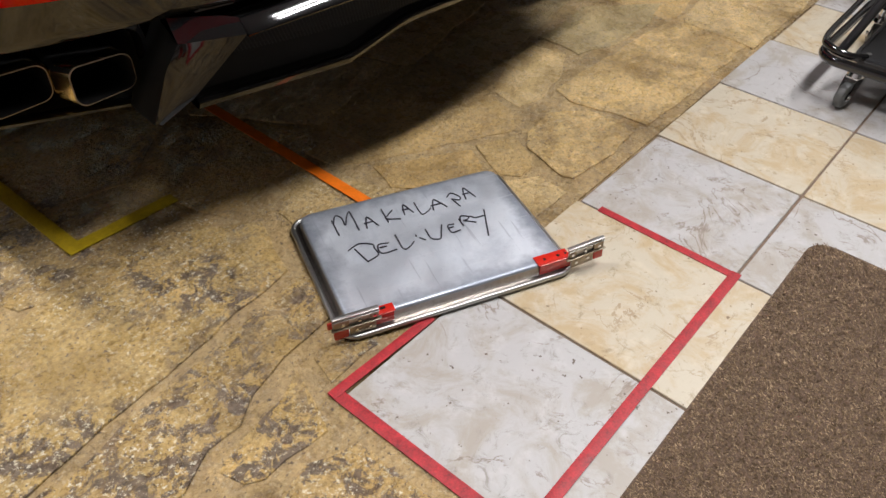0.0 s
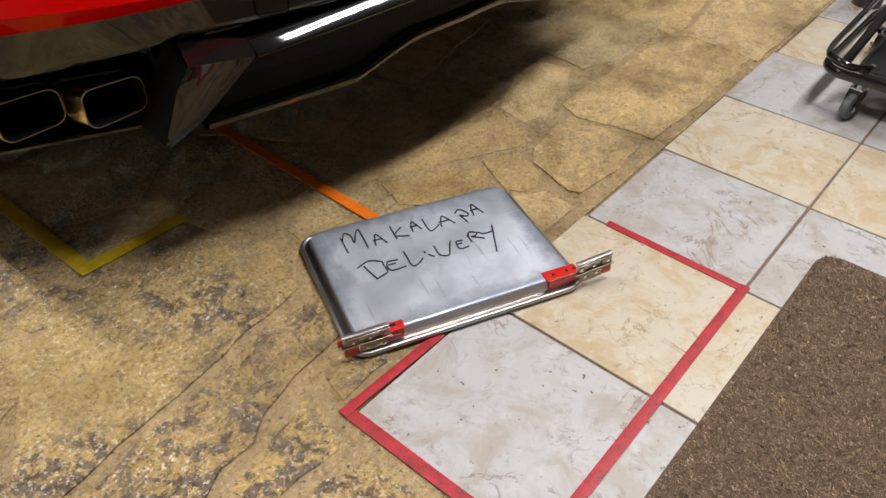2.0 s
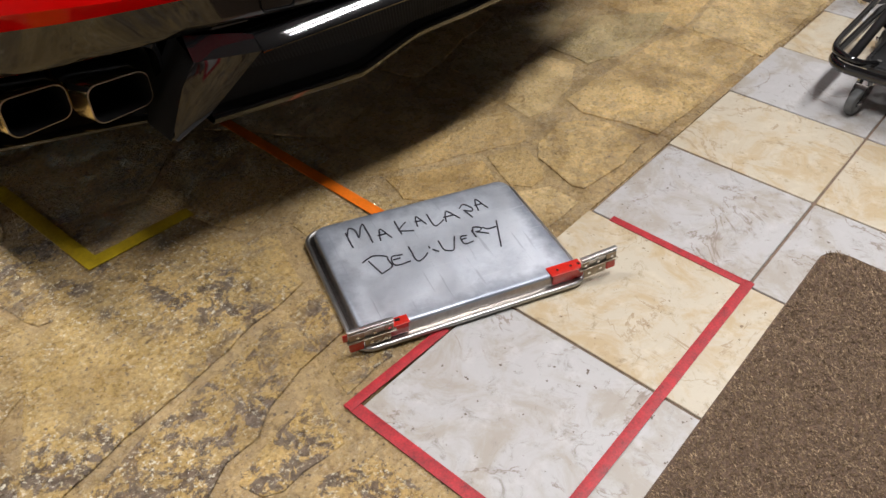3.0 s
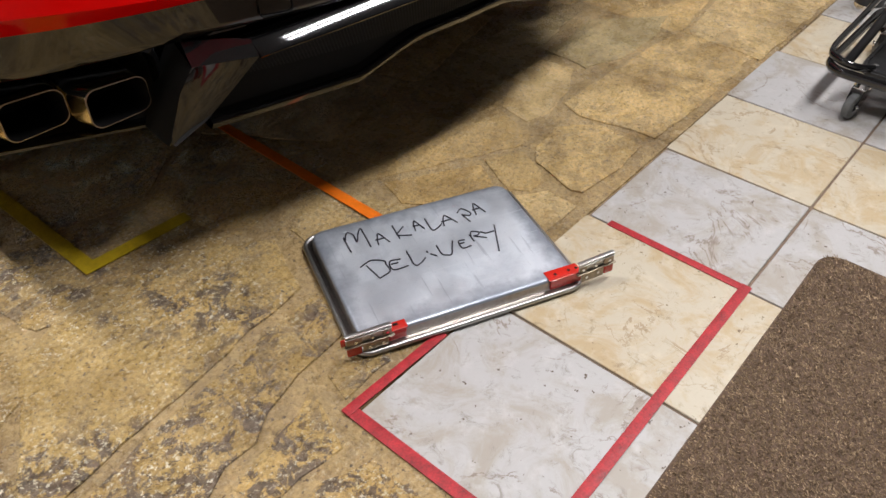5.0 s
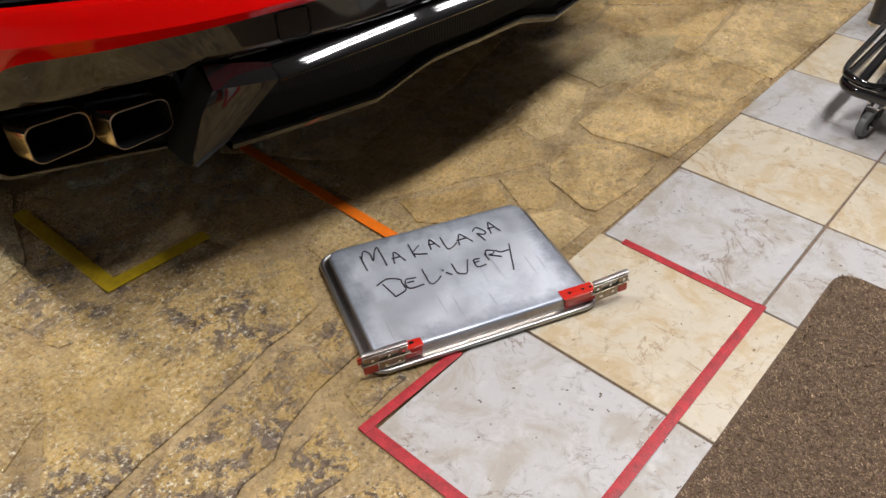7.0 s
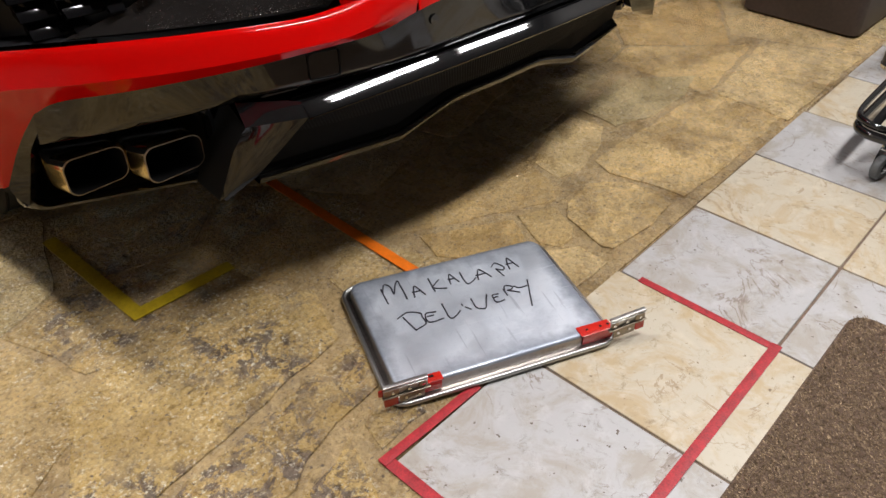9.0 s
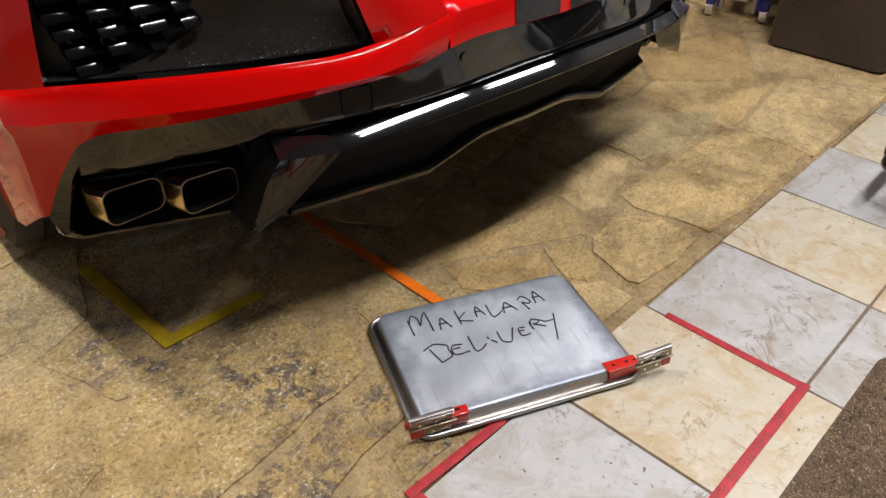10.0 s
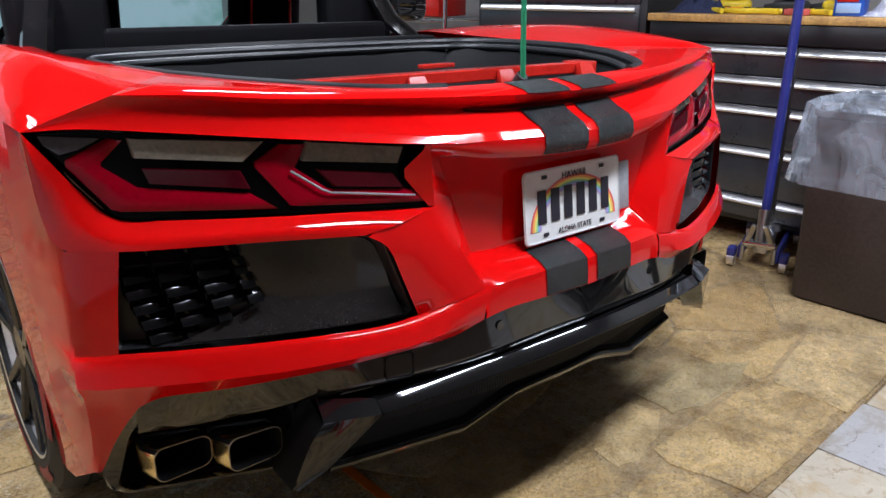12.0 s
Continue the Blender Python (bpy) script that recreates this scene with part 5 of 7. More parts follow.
def side_vent(s):
    """Recessed vent with louvres in its outer half."""
    def P(a, z, dv):
        return Vector((s * a, 0.3 * a * a - 0.052 + dv, z))
    edge = [(0.867, 0.737), (0.80, 0.737), (0.68, 0.735), (0.56, 0.729), (0.505, 0.725), (0.478, 0.716), (0.462, 0.70), (0.436, 0.63), (0.413, 0.568), (0.425, 0.557), (0.50, 0.555), (0.649, 0.557), (0.80, 0.561), (0.880, 0.563), (0.888, 0.572), (0.879, 0.65)]
    bm = bmesh.new()
    c = (0.65, 0.645)
    def ring(f, dv):
        return [P(c[0] + (a - c[0]) * f, c[1] + (z - c[1]) * f, dv) for a, z in edge]
    skin(bm, [ring(1.012, 0.012), ring(0.985, 0.018), ring(0.965, 0.045), ring(0.6, 0.052), ring(0.25, 0.055)], closed=True)
    bm.faces.new([bm.verts.new(p) for p in ring(0.25, 0.055)])
    weld(bm)
    v = part("side_vent", bm, M_SATIN, car, "black side vent with louvres, dusted with droplets")
    # smooth inner cover with water beads
    bm = bmesh.new()
    cov = [[P(a, z, d) for a, z, d in row] for row in (
        [(0.70, 0.724, 0.05), (0.60, 0.722, 0.040), (0.50, 0.716, 0.030), (0.47, 0.698, 0.030)],
        [(0.675, 0.660, 0.045), (0.60, 0.660, 0.034), (0.50, 0.660, 0.032), (0.452, 0.655, 0.032)],
        [(0.67, 0.610, 0.040), (0.60, 0.600, 0.028), (0.50, 0.600, 0.028), (0.436, 0.600, 0.030)],
        [(0.80, 0.563, 0.013), (0.64, 0.560, 0.011), (0.50, 0.558, 0.011), (0.424, 0.560, 0.013)])]
    skin(bm, blend([spline(r, 12) for r in cov], 10))
    part("vent_cover", bm, M_COVER, v, "smooth black cover")
    rnd = random.Random(3)
    vs, fs = [], []
    for _ in range(420):
        a, f = rnd.uniform(0.43, 0.70), rnd.random() ** 2
        z = 0.563 + 0.05 * f * rnd.random()
        p = P(a, z, 0.0105 + (z - 0.559) * 0.42 - 0.002)
        r = rnd.uniform(0.0006, 0.0014)
        i = len(vs)
        vs += [p + Vector((r, 0, 0)), p + Vector((0, 0, r)), p + Vector((-r, 0, 0)), p + Vector((0, 0, -r)), p + Vector((0, -r, 0))]
        fs += [(i, i + 1, i + 4), (i + 1, i + 2, i + 4), (i + 2, i + 3, i + 4), (i + 3, i, i + 4)]
    me = bpy.data.meshes.new("droplets")
    me.from_pydata(vs, [], fs)
    me.materials.append(M_CHROME)
    ob = new("droplets", me)
    ob.parent = v
    tagged(ob, "tiny water droplets", kind="stuff")
    # louvres: rows of flat glossy cells, stepped along slanting webs
    cell = 0.056 if s < 0 else 0.4
    for i in range(6):
        z = 0.714 - i * 0.0275
        a1, a0 = 0.860 + 0.003 * i, 0.690 - 0.010 * min(i, 3) + (0.05 * max(0, i - 3) if i > 3 else 0)
        bm = bmesh.new()
        first = a1 + 0.018 - ((0.011 * i) % cell)
        for c in range(5):
            hi, lo = min(a1, first - cell * c), max(a0, first - cell * (c + 1))
            if hi - lo < 0.008:
                continue
            mid = (hi + lo) / 2
            rows = []
            for k in range(9):
                a = lo + (hi - lo) * k / 8
                w = (a - mid) / cell
                shift = 0.3 * mid * mid - 0.3 * a * a + 0.04 * (a - mid) + 0.005 * w * w if s < 0 else 0.30 * max(0.0, 0.80 - a)
                rows.append([P(a, zz, max(0.006, dv + shift)) for zz, dv in ((z + 0.0125, 0.048), (z + 0.0120, 0.0385), (z + 0.0112, 0.0370), (z - 0.0085, 0.0200), (z - 0.0105, 0.0192), (z - 0.0118, 0.0205), (z - 0.0110, 0.030), (z - 0.006, 0.048))])
            skin(bm, rows)
            for row in (rows[0], rows[-1]):
                bm.faces.new([bm.verts.new(p) for p in row])
        weld(bm, 0.0002)
        part("slat", bm, M_SLAT, v, "gloss black louvre")
    for i in range(5 if s < 0 else 0):
        pts = []
        for k in range(6):
            a = 0.878 - cell * i - 0.011 * k
            lim = 0.680 - 0.010 * min(k, 3) + (0.05 * max(0, k - 3))
            if lim < a < 0.872 + 0.003 * k:
                pts.append(P(a, 0.7265 - 0.0275 * k, 0.030))
        if len(pts) > 1:
            bm = bmesh.new()
            pipe(bm, pts, 0.0045, 8, flat=0.55)
            part("web", bm, M_SLAT, v)


def at_u(curve, u):
    """The point of a half curve at the car's u."""
    a = abs(u)
    for p, q in zip(curve, curve[1:]):
        if p.x <= a <= q.x:
            r = p.lerp(q, (a - p.x) / max(1e-6, q.x - p.x))
            return Vector((u, r.y, r.z))
    return Vector((u, curve[0].y, curve[0].z))


NOSE_TOP = [fair(c, 14) for c in ([(0, -0.050, 0.864), (0.114, -0.046, 0.866), (0.25, -0.030, 0.870), (0.37, 0.002, 0.873)], [(0, -0.053, 0.840), (0.12, -0.049, 0.844), (0.26, -0.030, 0.852), (0.368, 0.002, 0.866)], [(0, -0.046, 0.824), (0.12, -0.042, 0.828), (0.26, -0.022, 0.838), (0.366, 0.008, 0.858)])]
NOSE_LOW = [fair(c, 14) for c in ([(0, 0.000, 0.6245), (0.1, 0.000, 0.6245), (0.2, 0.003, 0.624), (0.252, 0.006, 0.622)], [(0, -0.048, 0.612), (0.127, -0.046, 0.611), (0.22, -0.036, 0.606), (0.268, -0.028, 0.602)], [(0, -0.068, 0.598), (0.127, -0.064, 0.598), (0.22, -0.052, 0.594), (0.272, -0.042, 0.590)],
            [(0, -0.072, 0.572), (0.127, -0.068, 0.574), (0.22, -0.056, 0.572), (0.277, -0.046, 0.570)], [(0, -0.074, 0.541), (0.127, -0.070, 0.544), (0.22, -0.058, 0.541), (0.281, -0.048, 0.529)])]
DECK = [OPEN_R, [a.lerp(b, 0.5) + Vector((0, 0, 0.003)) for a, b in zip(OPEN_R, SPOIL)], [p + Vector((0, 0.012, 0.006)) for p in SPOIL], SPOIL]


def brake_lamp():
    """Dark lamp strip under the spoiler lip."""
    bm = bmesh.new()
    us = [-0.26 + 0.52 * i / 26 for i in range(27)]
    out = Vector((0, -0.0042, 0.0036))
    rows = []
    for f, k in ((0.01, 0.0), (0.03, 1.0), (0.20, 1.0), (0.215, 0.0)):
        rows.append([at_u(UNDER, u).lerp(at_u(BREAK, u), f * max(0.35, 1 - (u / 0.29) ** 4)) + out * k for u in us])
    skin(bm, rows)
    part("brake_lamp", bm, M_GLOSS, car, "dark high brake lamp under the spoiler lip")


def stripes():
    """Black wrap stripes over the tail, following the panels a hair above them."""
    for rows in (DECK, PANEL + NOSE_TOP[1:], NOSE_LOW):
        for u0, u1 in ((-0.130, -0.010), (0.022, 0.142)):
            bm = bmesh.new()
            skin(bm, [[at_u(c, u0 + (u1 - u0) * i / 8) + Vector((0, -0.0022, 0.0018)) for i in range(9)] for c in rows])
            part("stripe", bm, M_STRIPE, car, "black pebbled racing stripe")


def font_mesh(text, size, align="CENTER"):
    c = bpy.data.curves.new("text", "FONT")
    c.body, c.size, c.align_x, c.extrude = text, size, align, 0.0004
    ob = bpy.data.objects.new("text", c)
    scene.collection.objects.link(ob)
    bpy.context.view_layer.update()
    me = bpy.data.meshes.new_from_object(ob.evaluated_get(bpy.context.evaluated_depsgraph_get()))
    bpy.data.objects.remove(ob)
    return me


def number_plate():
    m = Matrix.Translation((0.0165, -0.002, 0.7085)) @ Euler((radians(90 - 6.5), 0, 0)).to_matrix().to_4x4()
    bm = bmesh.new()
    slab(bm, rounded(0.305, 0.153, 0.012, 5), -0.001, 0.0, 0.0004)
    bmesh.ops.transform(bm, matrix=m, verts=bm.verts)
    plate = part("licence_plate", bm, M_PLATE, car, "white plate with a rainbow and black lettering")
    bm = bmesh.new()
    pipe(bm, [(x, y, 0.0008) for x, y in rounded(0.299, 0.147, 0.011, 5)], 0.0011, 6, closed=True)
    bmesh.ops.transform(bm, matrix=m, verts=bm.verts)
    part("plate_rim", bm, M_WHITE, plate)
    # rainbow: arcs of colour behind the lettering
    for i, (name, col) in enumerate((("red", (0.75, 0.12, 0.12)), ("orange", (0.9, 0.45, 0.1)), ("yellow", (0.9, 0.8, 0.2)), ("green", (0.3, 0.65, 0.3)), ("blue", (0.3, 0.45, 0.8)), ("violet", (0.5, 0.35, 0.65)))):
        bm = bmesh.new()
        r0, r1 = 0.121 - i * 0.0048, 0.121 - (i + 1) * 0.0048
        rows = [[(r * math.cos(t) * 1.12, r * math.sin(t) * 0.86 - 0.05, 0.0009 + 0.00002 * i) for r in (r0, r1)] for t in [math.pi * k / 30 for k in range(31)]]
        skin(bm, rows)
        bmesh.ops.transform(bm, matrix=m, verts=bm.verts)
        part("rainbow_band", bm, mat("plate_" + name, col, 0.4, var=0.05), plate, "pale rainbow band")
    for text, size, y in (("HAWAII", 0.021, 0.049), ("ALOHA STATE", 0.0165, -0.064)):
        me = font_mesh(text, size)
        me.transform(m @ Matrix.Translation((0, y, 0.0016)))
        me.materials.append(M_INK)
        ob = new("plate_lettering", me)
        ob.parent = plate
    # the number: plain bars
    for i in range(6):
        bm = bmesh.new()
        x = -0.1 + 0.04 * i
        box(bm, (x - 0.013, -0.036, 0.0012), (x + 0.013, 0.034, 0.0022), 0.0004, 1)
        bmesh.ops.transform(bm, matrix=m, verts=bm.verts)
        part("plate_bar", bm, M_INK, plate, "plain black bar")
    for x, y in ((-0.09, 0.06), (0.09, 0.06), (-0.09, -0.06), (0.09, -0.06)):
        bm = bmesh.new()
        box(bm, (x - 0.008, y - 0.004, 0.001), (x + 0.008, y + 0.004, 0.002), 0.0005, 1)
        bmesh.ops.transform(bm, matrix=m, verts=bm.verts)
        part("plate_slot", bm, M_INK, plate)
    bm = bmesh.new()
    box(bm, (0.10, -0.052, -0.012), (0.196, 0.058, -0.006), 0.002)
    bmesh.ops.transform(bm, matrix=m, verts=bm.verts)
    part("plate_mount", bm, M_GREY, car, "grey plate mounting card")


def wheel(u, v, s, width):
    hub = new("wheel")
    hub.parent = car
    hub.matrix_basis = pose(u, v, WHEEL_Z, 0, 90 * s, 0)
    bm = bmesh.new()
    prof = [(0.252, -width / 2 + 0.012), (0.262, -width / 2), (0.30, -width / 2 - 0.004), (0.335, -width / 2 + 0.012), (0.349, -width / 2 + 0.04), (0.3505, 0.0), (0.349, width / 2 - 0.04), (0.335, width / 2 - 0.012), (0.30, width / 2 + 0.004), (0.262, width / 2), (0.252, width / 2 - 0.012)]
    k = 56
    skin(bm, [[Vector((r * math.cos(2 * math.pi * i / k), r * math.sin(2 * math.pi * i / k), h)) for i in range(k)] for r, h in prof], closed=True)
    part("tyre", bm, M_RUBBER, hub, "black low-profile tyre")
    bm = bmesh.new()
    for h in (-0.09, -0.03, 0.03, 0.09):
        pipe(bm, [(0.3495 * math.cos(2 * math.pi * i / k), 0.3495 * math.sin(2 * math.pi * i / k), h) for i in range(k)], 0.0035, 6, closed=True)
    part("tread_groove", bm, M_VOID, hub)
    bm = bmesh.new()
    skin(bm, [[Vector((r * math.cos(2 * math.pi * i / k), r * math.sin(2 * math.pi * i / k), h)) for i in range(k)] for r, h in ((0.255, width / 2), (0.262, width / 2 + 0.002), (0.258, width / 2 - 0.012), (0.24, width / 2 - 0.03), (0.235, -width / 2))], closed=True)
    rim = part("rim", bm, M_ALU, hub, "silver alloy rim")
    for t0, t1 in ((0.15, 0.95), (1.25, 1.75), (2.3, 3.1), (3.4, 3.9), (4.4, 5.2), (5.5, 6.0)):
        bm = bmesh.new()
        skin(bm, [[Vector((r * math.cos(t), r * math.sin(t), width / 2 + h)) for r, h in ((0.284, 0.0043), (0.300, 0.0055), (0.316, 0.0005))] for t in [t0 + (t1 - t0) * k / 10 for k in range(11)]])
        part("sidewall_mark", bm, M_MARK, hub, "worn red bar on the tyre wall")
    bm = bmesh.new()
    rod(bm, (0, 0, width / 2 - 0.03), (0, 0, width / 2 - 0.10), 0.165, 40)
    part("brake_disc", bm, M_STEELRIM, hub, "steel brake disc")
    for i in range(5):
        for d in (-0.16, 0.16):
            t = 2 * math.pi * i / 5 + d
            bm = bmesh.new()
            a, b = Vector((0.05 * math.cos(t), 0.05 * math.sin(t), width / 2 - 0.03)), Vector((0.25 * math.cos(t + d * 0.5), 0.25 * math.sin(t + d * 0.5), width / 2 - 0.012))
            rod(bm, a, b, 0.017, 8, 0.013)
            part("spoke", bm, M_RIM, rim)
    bm = bmesh.new()
    rod(bm, (0, 0, width / 2 - 0.06), (0, 0, width / 2 - 0.014), 0.065, 24, 0.05)
    part("hub", bm, M_RIM, rim)


def wheel_liner(v, s, u_in):
    """Black lining inside a wheel arch, added to stop lamp light leaking under the car."""
    arc = [radians(-25 + 230 * k / 20) for k in range(21)]
    rim = lambda u, r: [Vector((s * u, v + r * math.cos(t), WHEEL_Z + r * math.sin(t))) for t in arc]
    bm = bmesh.new()
    skin(bm, [rim(0.93, ARCH + 0.012), rim(u_in, ARCH + 0.012), rim(u_in - 0.01, 0.05)])
    part("wheel_liner", bm, M_VOID, car, "black wheel arch lining")


def engine_bay():
    """Open hatch: seal round the opening, dark liner, red cross brace."""
    loop = [Vector((-p.x, p.y, p.z)) for p in OPEN_R[::-1]] + list(OPEN_R[1:]) + [Vector((0.66, 0.72, 0.972)), Vector((0.66, 0.95, 0.970)), Vector((0.58, 1.10, 0.967)), Vector((0.3, 1.16, 0.966)), Vector((0.0, 1.17, 0.966)), Vector((-0.3, 1.16, 0.966)), Vector((-0.58, 1.10, 0.967)), Vector((-0.66, 0.95, 0.970)), Vector((-0.66, 0.72, 0.972))]
    bm = bmesh.new()
    k = len(OPEN_R)
    sm = spline(loop[k + 8:] + loop[:k - 8], 90)
    pipe(bm, [p + Vector((0, 0, -0.004)) for p in sm], 0.011, 8)
    pipe(bm, [Vector((p.x * 0.965, 0.62 + (p.y - 0.62) * 0.955, p.z - 0.02)) for p in sm], 0.009, 8)
    part("hatch_seal", bm, M_SEAL, car, "dark grey rubber hatch seal")
    bm = bmesh.new()
    def shrink(f, z):
        return [Vector((p.x * f, 0.62 + (p.y - 0.62) * f, z)) for p in loop]
    skin(bm, [[p + Vector((0, 0, -0.008)) for p in loop], shrink(0.95, 0.90), shrink(0.9, 0.72), shrink(0.85, 0.62)], closed=True)
    bm.faces.new([bm.verts.new(p) for p in shrink(0.85, 0.62)])
    part("engine_bay_liner", bm, M_LINER, car, "dark grey engine bay liner")
    # red cross brace of two rails with flared posts
    bm = bmesh.new()
    def rail(ends, w):
        skin(bm, [[Vector((u, v, z0)), Vector((u, v + w, z0)), Vector((u, v + w, z1)), Vector((u, v, z1)), Vector((u, v, z0))] for u, v, z0, z1 in ends])
        for k in (0, -1):
            u, v, z0, z1 = ends[k]
            bm.faces.new([bm.verts.new(p) for p in ((u, v, z0), (u, v + w, z0), (u, v + w, z1), (u, v, z1))])
        weld(bm, 0.0002)
        bmesh.ops.bevel(bm, geom=list(bm.edges), offset=0.0025, segments=2, affect="EDGES")
    rail([(-0.58, 0.275, 0.936, 0.966), (0.0, 0.275, 0.934, 0.960), (0.36, 0.280, 0.930, 0.954)], 0.040)
    br = part("cross_brace", bm, M_ENAMEL, car, "red painted brace across the engine bay")
    bm = bmesh.new()
    rail([(-0.52, 0.245, 0.900, 0.912), (0.0, 0.245, 0.900, 0.912), (0.38, 0.245, 0.898, 0.910)], 0.022)
    part("lower_rail", bm, M_ENAMEL, br)
    bm = bmesh.new()
    box(bm, (0.335, 0.268, 0.925), (0.395, 0.335, 0.958), 0.004)
    part("end_block", bm, M_ENAMEL, br)
    bm = bmesh.new()
    box(bm, (0.10, 0.62, 0.928), (0.21, 0.65, 0.940), 0.003)
    part("stay", bm, M_ENAMEL, br)
    for u in (-0.2, 0.06, 0.34):
        bm = bmesh.new()
        foot = [(u - 0.034, 0.232, 0.906), (u + 0.034, 0.232, 0.906), (u + 0.024, 0.266, 0.900), (u - 0.024, 0.266, 0.900)]
        head = [(u - 0.020, 0.262, 0.957), (u + 0.020, 0.262, 0.957), (u + 0.014, 0.285, 0.950), (u - 0.014, 0.285, 0.950)]
        skin(bm, [[Vector(p) for p in foot], [Vector(p) for p in head]], closed=True)
        part("brace_post", bm, M_ENAMEL, br)
    for u in (-0.35, -0.05, 0.25):
        bm = bmesh.new()
        box(bm, (u - 0.09, 0.5, 0.66), (u + 0.09, 0.85, 0.78), 0.03, 3)
        part("engine_cover", bm, M_SATIN, car, "black engine cover")


def cabin():
    """Roof, glass, pillars and seats, seen past the open hatch."""
    bm = bmesh.new()
    roof = blend([spline([(0, 1.62, 1.205), (0.35, 1.62, 1.195), (0.56, 1.62, 1.15)], 8), spline([(0, 2.1, 1.232), (0.35, 2.1, 1.222), (0.55, 2.1, 1.175)], 8), spline([(0, 2.5, 1.222), (0.35, 2.5, 1.21), (0.54, 2.5, 1.165)], 8)], 8)
    halves(bm, roof)
    part("roof", bm, M_GLOSS, car, "black roof panel")
    for s in (-1, 1):
        bm = bmesh.new()
        pipe(bm, [(s * 0.69, 1.40, 0.93), (s * 0.645, 1.53, 1.02), (s * 0.615, 1.58, 1.11), (s * 0.57, 1.70, 1.17)], 0.032, 8, flat=1.4)
        part("rear_pillar", bm, M_GLOSS, car, "black rear roof pillar")
        bm = bmesh.new()
        box(bm, (s * 0.555 - 0.150, 1.60, 0.50), (s * 0.555 + 0.150, 1.72, 1.19), 0.03, 3)
        part("pillar_trim", bm, M_SEAT, car, "black trim panel behind the door")
        bm = bmesh.new()
        pipe(bm, [(s * 0.55, 1.6, 1.165), (s * 0.55, 2.45, 1.172), (s * 0.60, 2.85, 1.05), (s * 0.68, 3.35, 0.86)], 0.025, 8)
        part("front_pillar", bm, M_GLOSS, car, "black windscreen pillar")
        seat = new("seat")
        seat.parent = car
        bm = bmesh.new()
        box(bm, (s * 0.38 - 0.24, 2.17, 0.28), (s * 0.38 + 0.24, 2.70, 0.46), 0.06, 3)
        part("cushion", bm, M_SEAT, seat)
        bm = bmesh.new()
        box(bm, (-0.215, -0.07, 0), (0.215, 0.07, 0.56), 0.07, 4, m=pose(s * 0.39, 2.24, 0.42, 10, 0, 0))
        part("backrest", bm, M_SEAT, seat, "black seat back with red piping")
        bm = bmesh.new()
        box(bm, (-0.165, -0.05, 0), (0.165, 0.05, 0.26), 0.06, 4, m=pose(s * 0.39, 2.14, 0.93, 10, 0, 0))
        part("headrest", bm, M_SEAT, seat)
        bm = bmesh.new()
        for x in (-0.10, 0.10):
            pipe(bm, [(s * 0.39 + x, 2.078, 0.90), (s * 0.39 + x * 0.92, 2.066, 1.0), (s * 0.39 + x * 0.9, 2.045, 1.14)], 0.006, 6)
        part("piping", bm, M_ENAMEL, seat, "red piping")
    bm = bmesh.new()
    halves(bm, [spline([(0, 2.5, 1.218), (0.35, 2.5, 1.208), (0.53, 2.5, 1.16)], 8), spline([(0, 3.38, 0.88), (0.4, 3.35, 0.875), (0.68, 3.25, 0.86)], 8)])
    ob = part("windscreen", bm, M_SCREEN, car, "clear windscreen")
    ob.visible_shadow = False
    bm = bmesh.new()
    pipe(bm, [(-0.38 + 0.175 * math.cos(t), 2.80 + 0.05 * math.sin(t), 0.86 + 0.155 * math.sin(t)) for t in [2 * math.pi * k / 32 for k in range(32)]], 0.016, 8, closed=True)
    part("steering_wheel", bm, M_SEAT, car, "black steering wheel")
    for s in (-1, 1):
        mirror = new("door_mirror")
        mirror.parent = car
        bm = bmesh.new()
        box(bm, (-0.13, -0.06, -0.075), (0.13, 0.06, 0.075), 0.05, 4, m=pose(s * 1.02, 1.96, 1.075, 0, 0, s * 8))
        part("mirror_shell", bm, M_GLOSS, mirror, "gloss black mirror shell")
        bm = bmesh.new()
        pipe(bm, [(s * 0.72, 2.06, 0.90), (s * 0.85, 2.05, 0.94), (s * 0.95, 2.03, 1.01)], 0.02, 8)
        part("mirror_arm", bm, M_GLOSS, mirror)
    bm = bmesh.new()
    box(bm, (-0.66, 1.24, 0.20), (0.66, 1.34, 0.975), 0.02)
    part("bulkhead", bm, M_SEAT, car, "black bulkhead behind the seats")
    bm = bmesh.new()
    box(bm, (-0.50, 1.36, 0.90), (0.50, 1.40, 1.026), 0.015, 3)
    part("parcel_panel", bm, M_SEAT, car, "black panel under the rear glass")
    bm = bmesh.new()
    box(bm, (-0.66, 2.86, 0.45), (0.66, 3.24, 0.93), 0.06, 3)
    part("dashboard", bm, M_PLASTIC, car, "black dashboard")
    bm = bmesh.new()
    box(bm, (-0.72, 1.25, 0.17), (0.72, 3.3, 0.22))
    part("cabin_floor", bm, M_PLASTIC, car, "dark cabin floor")


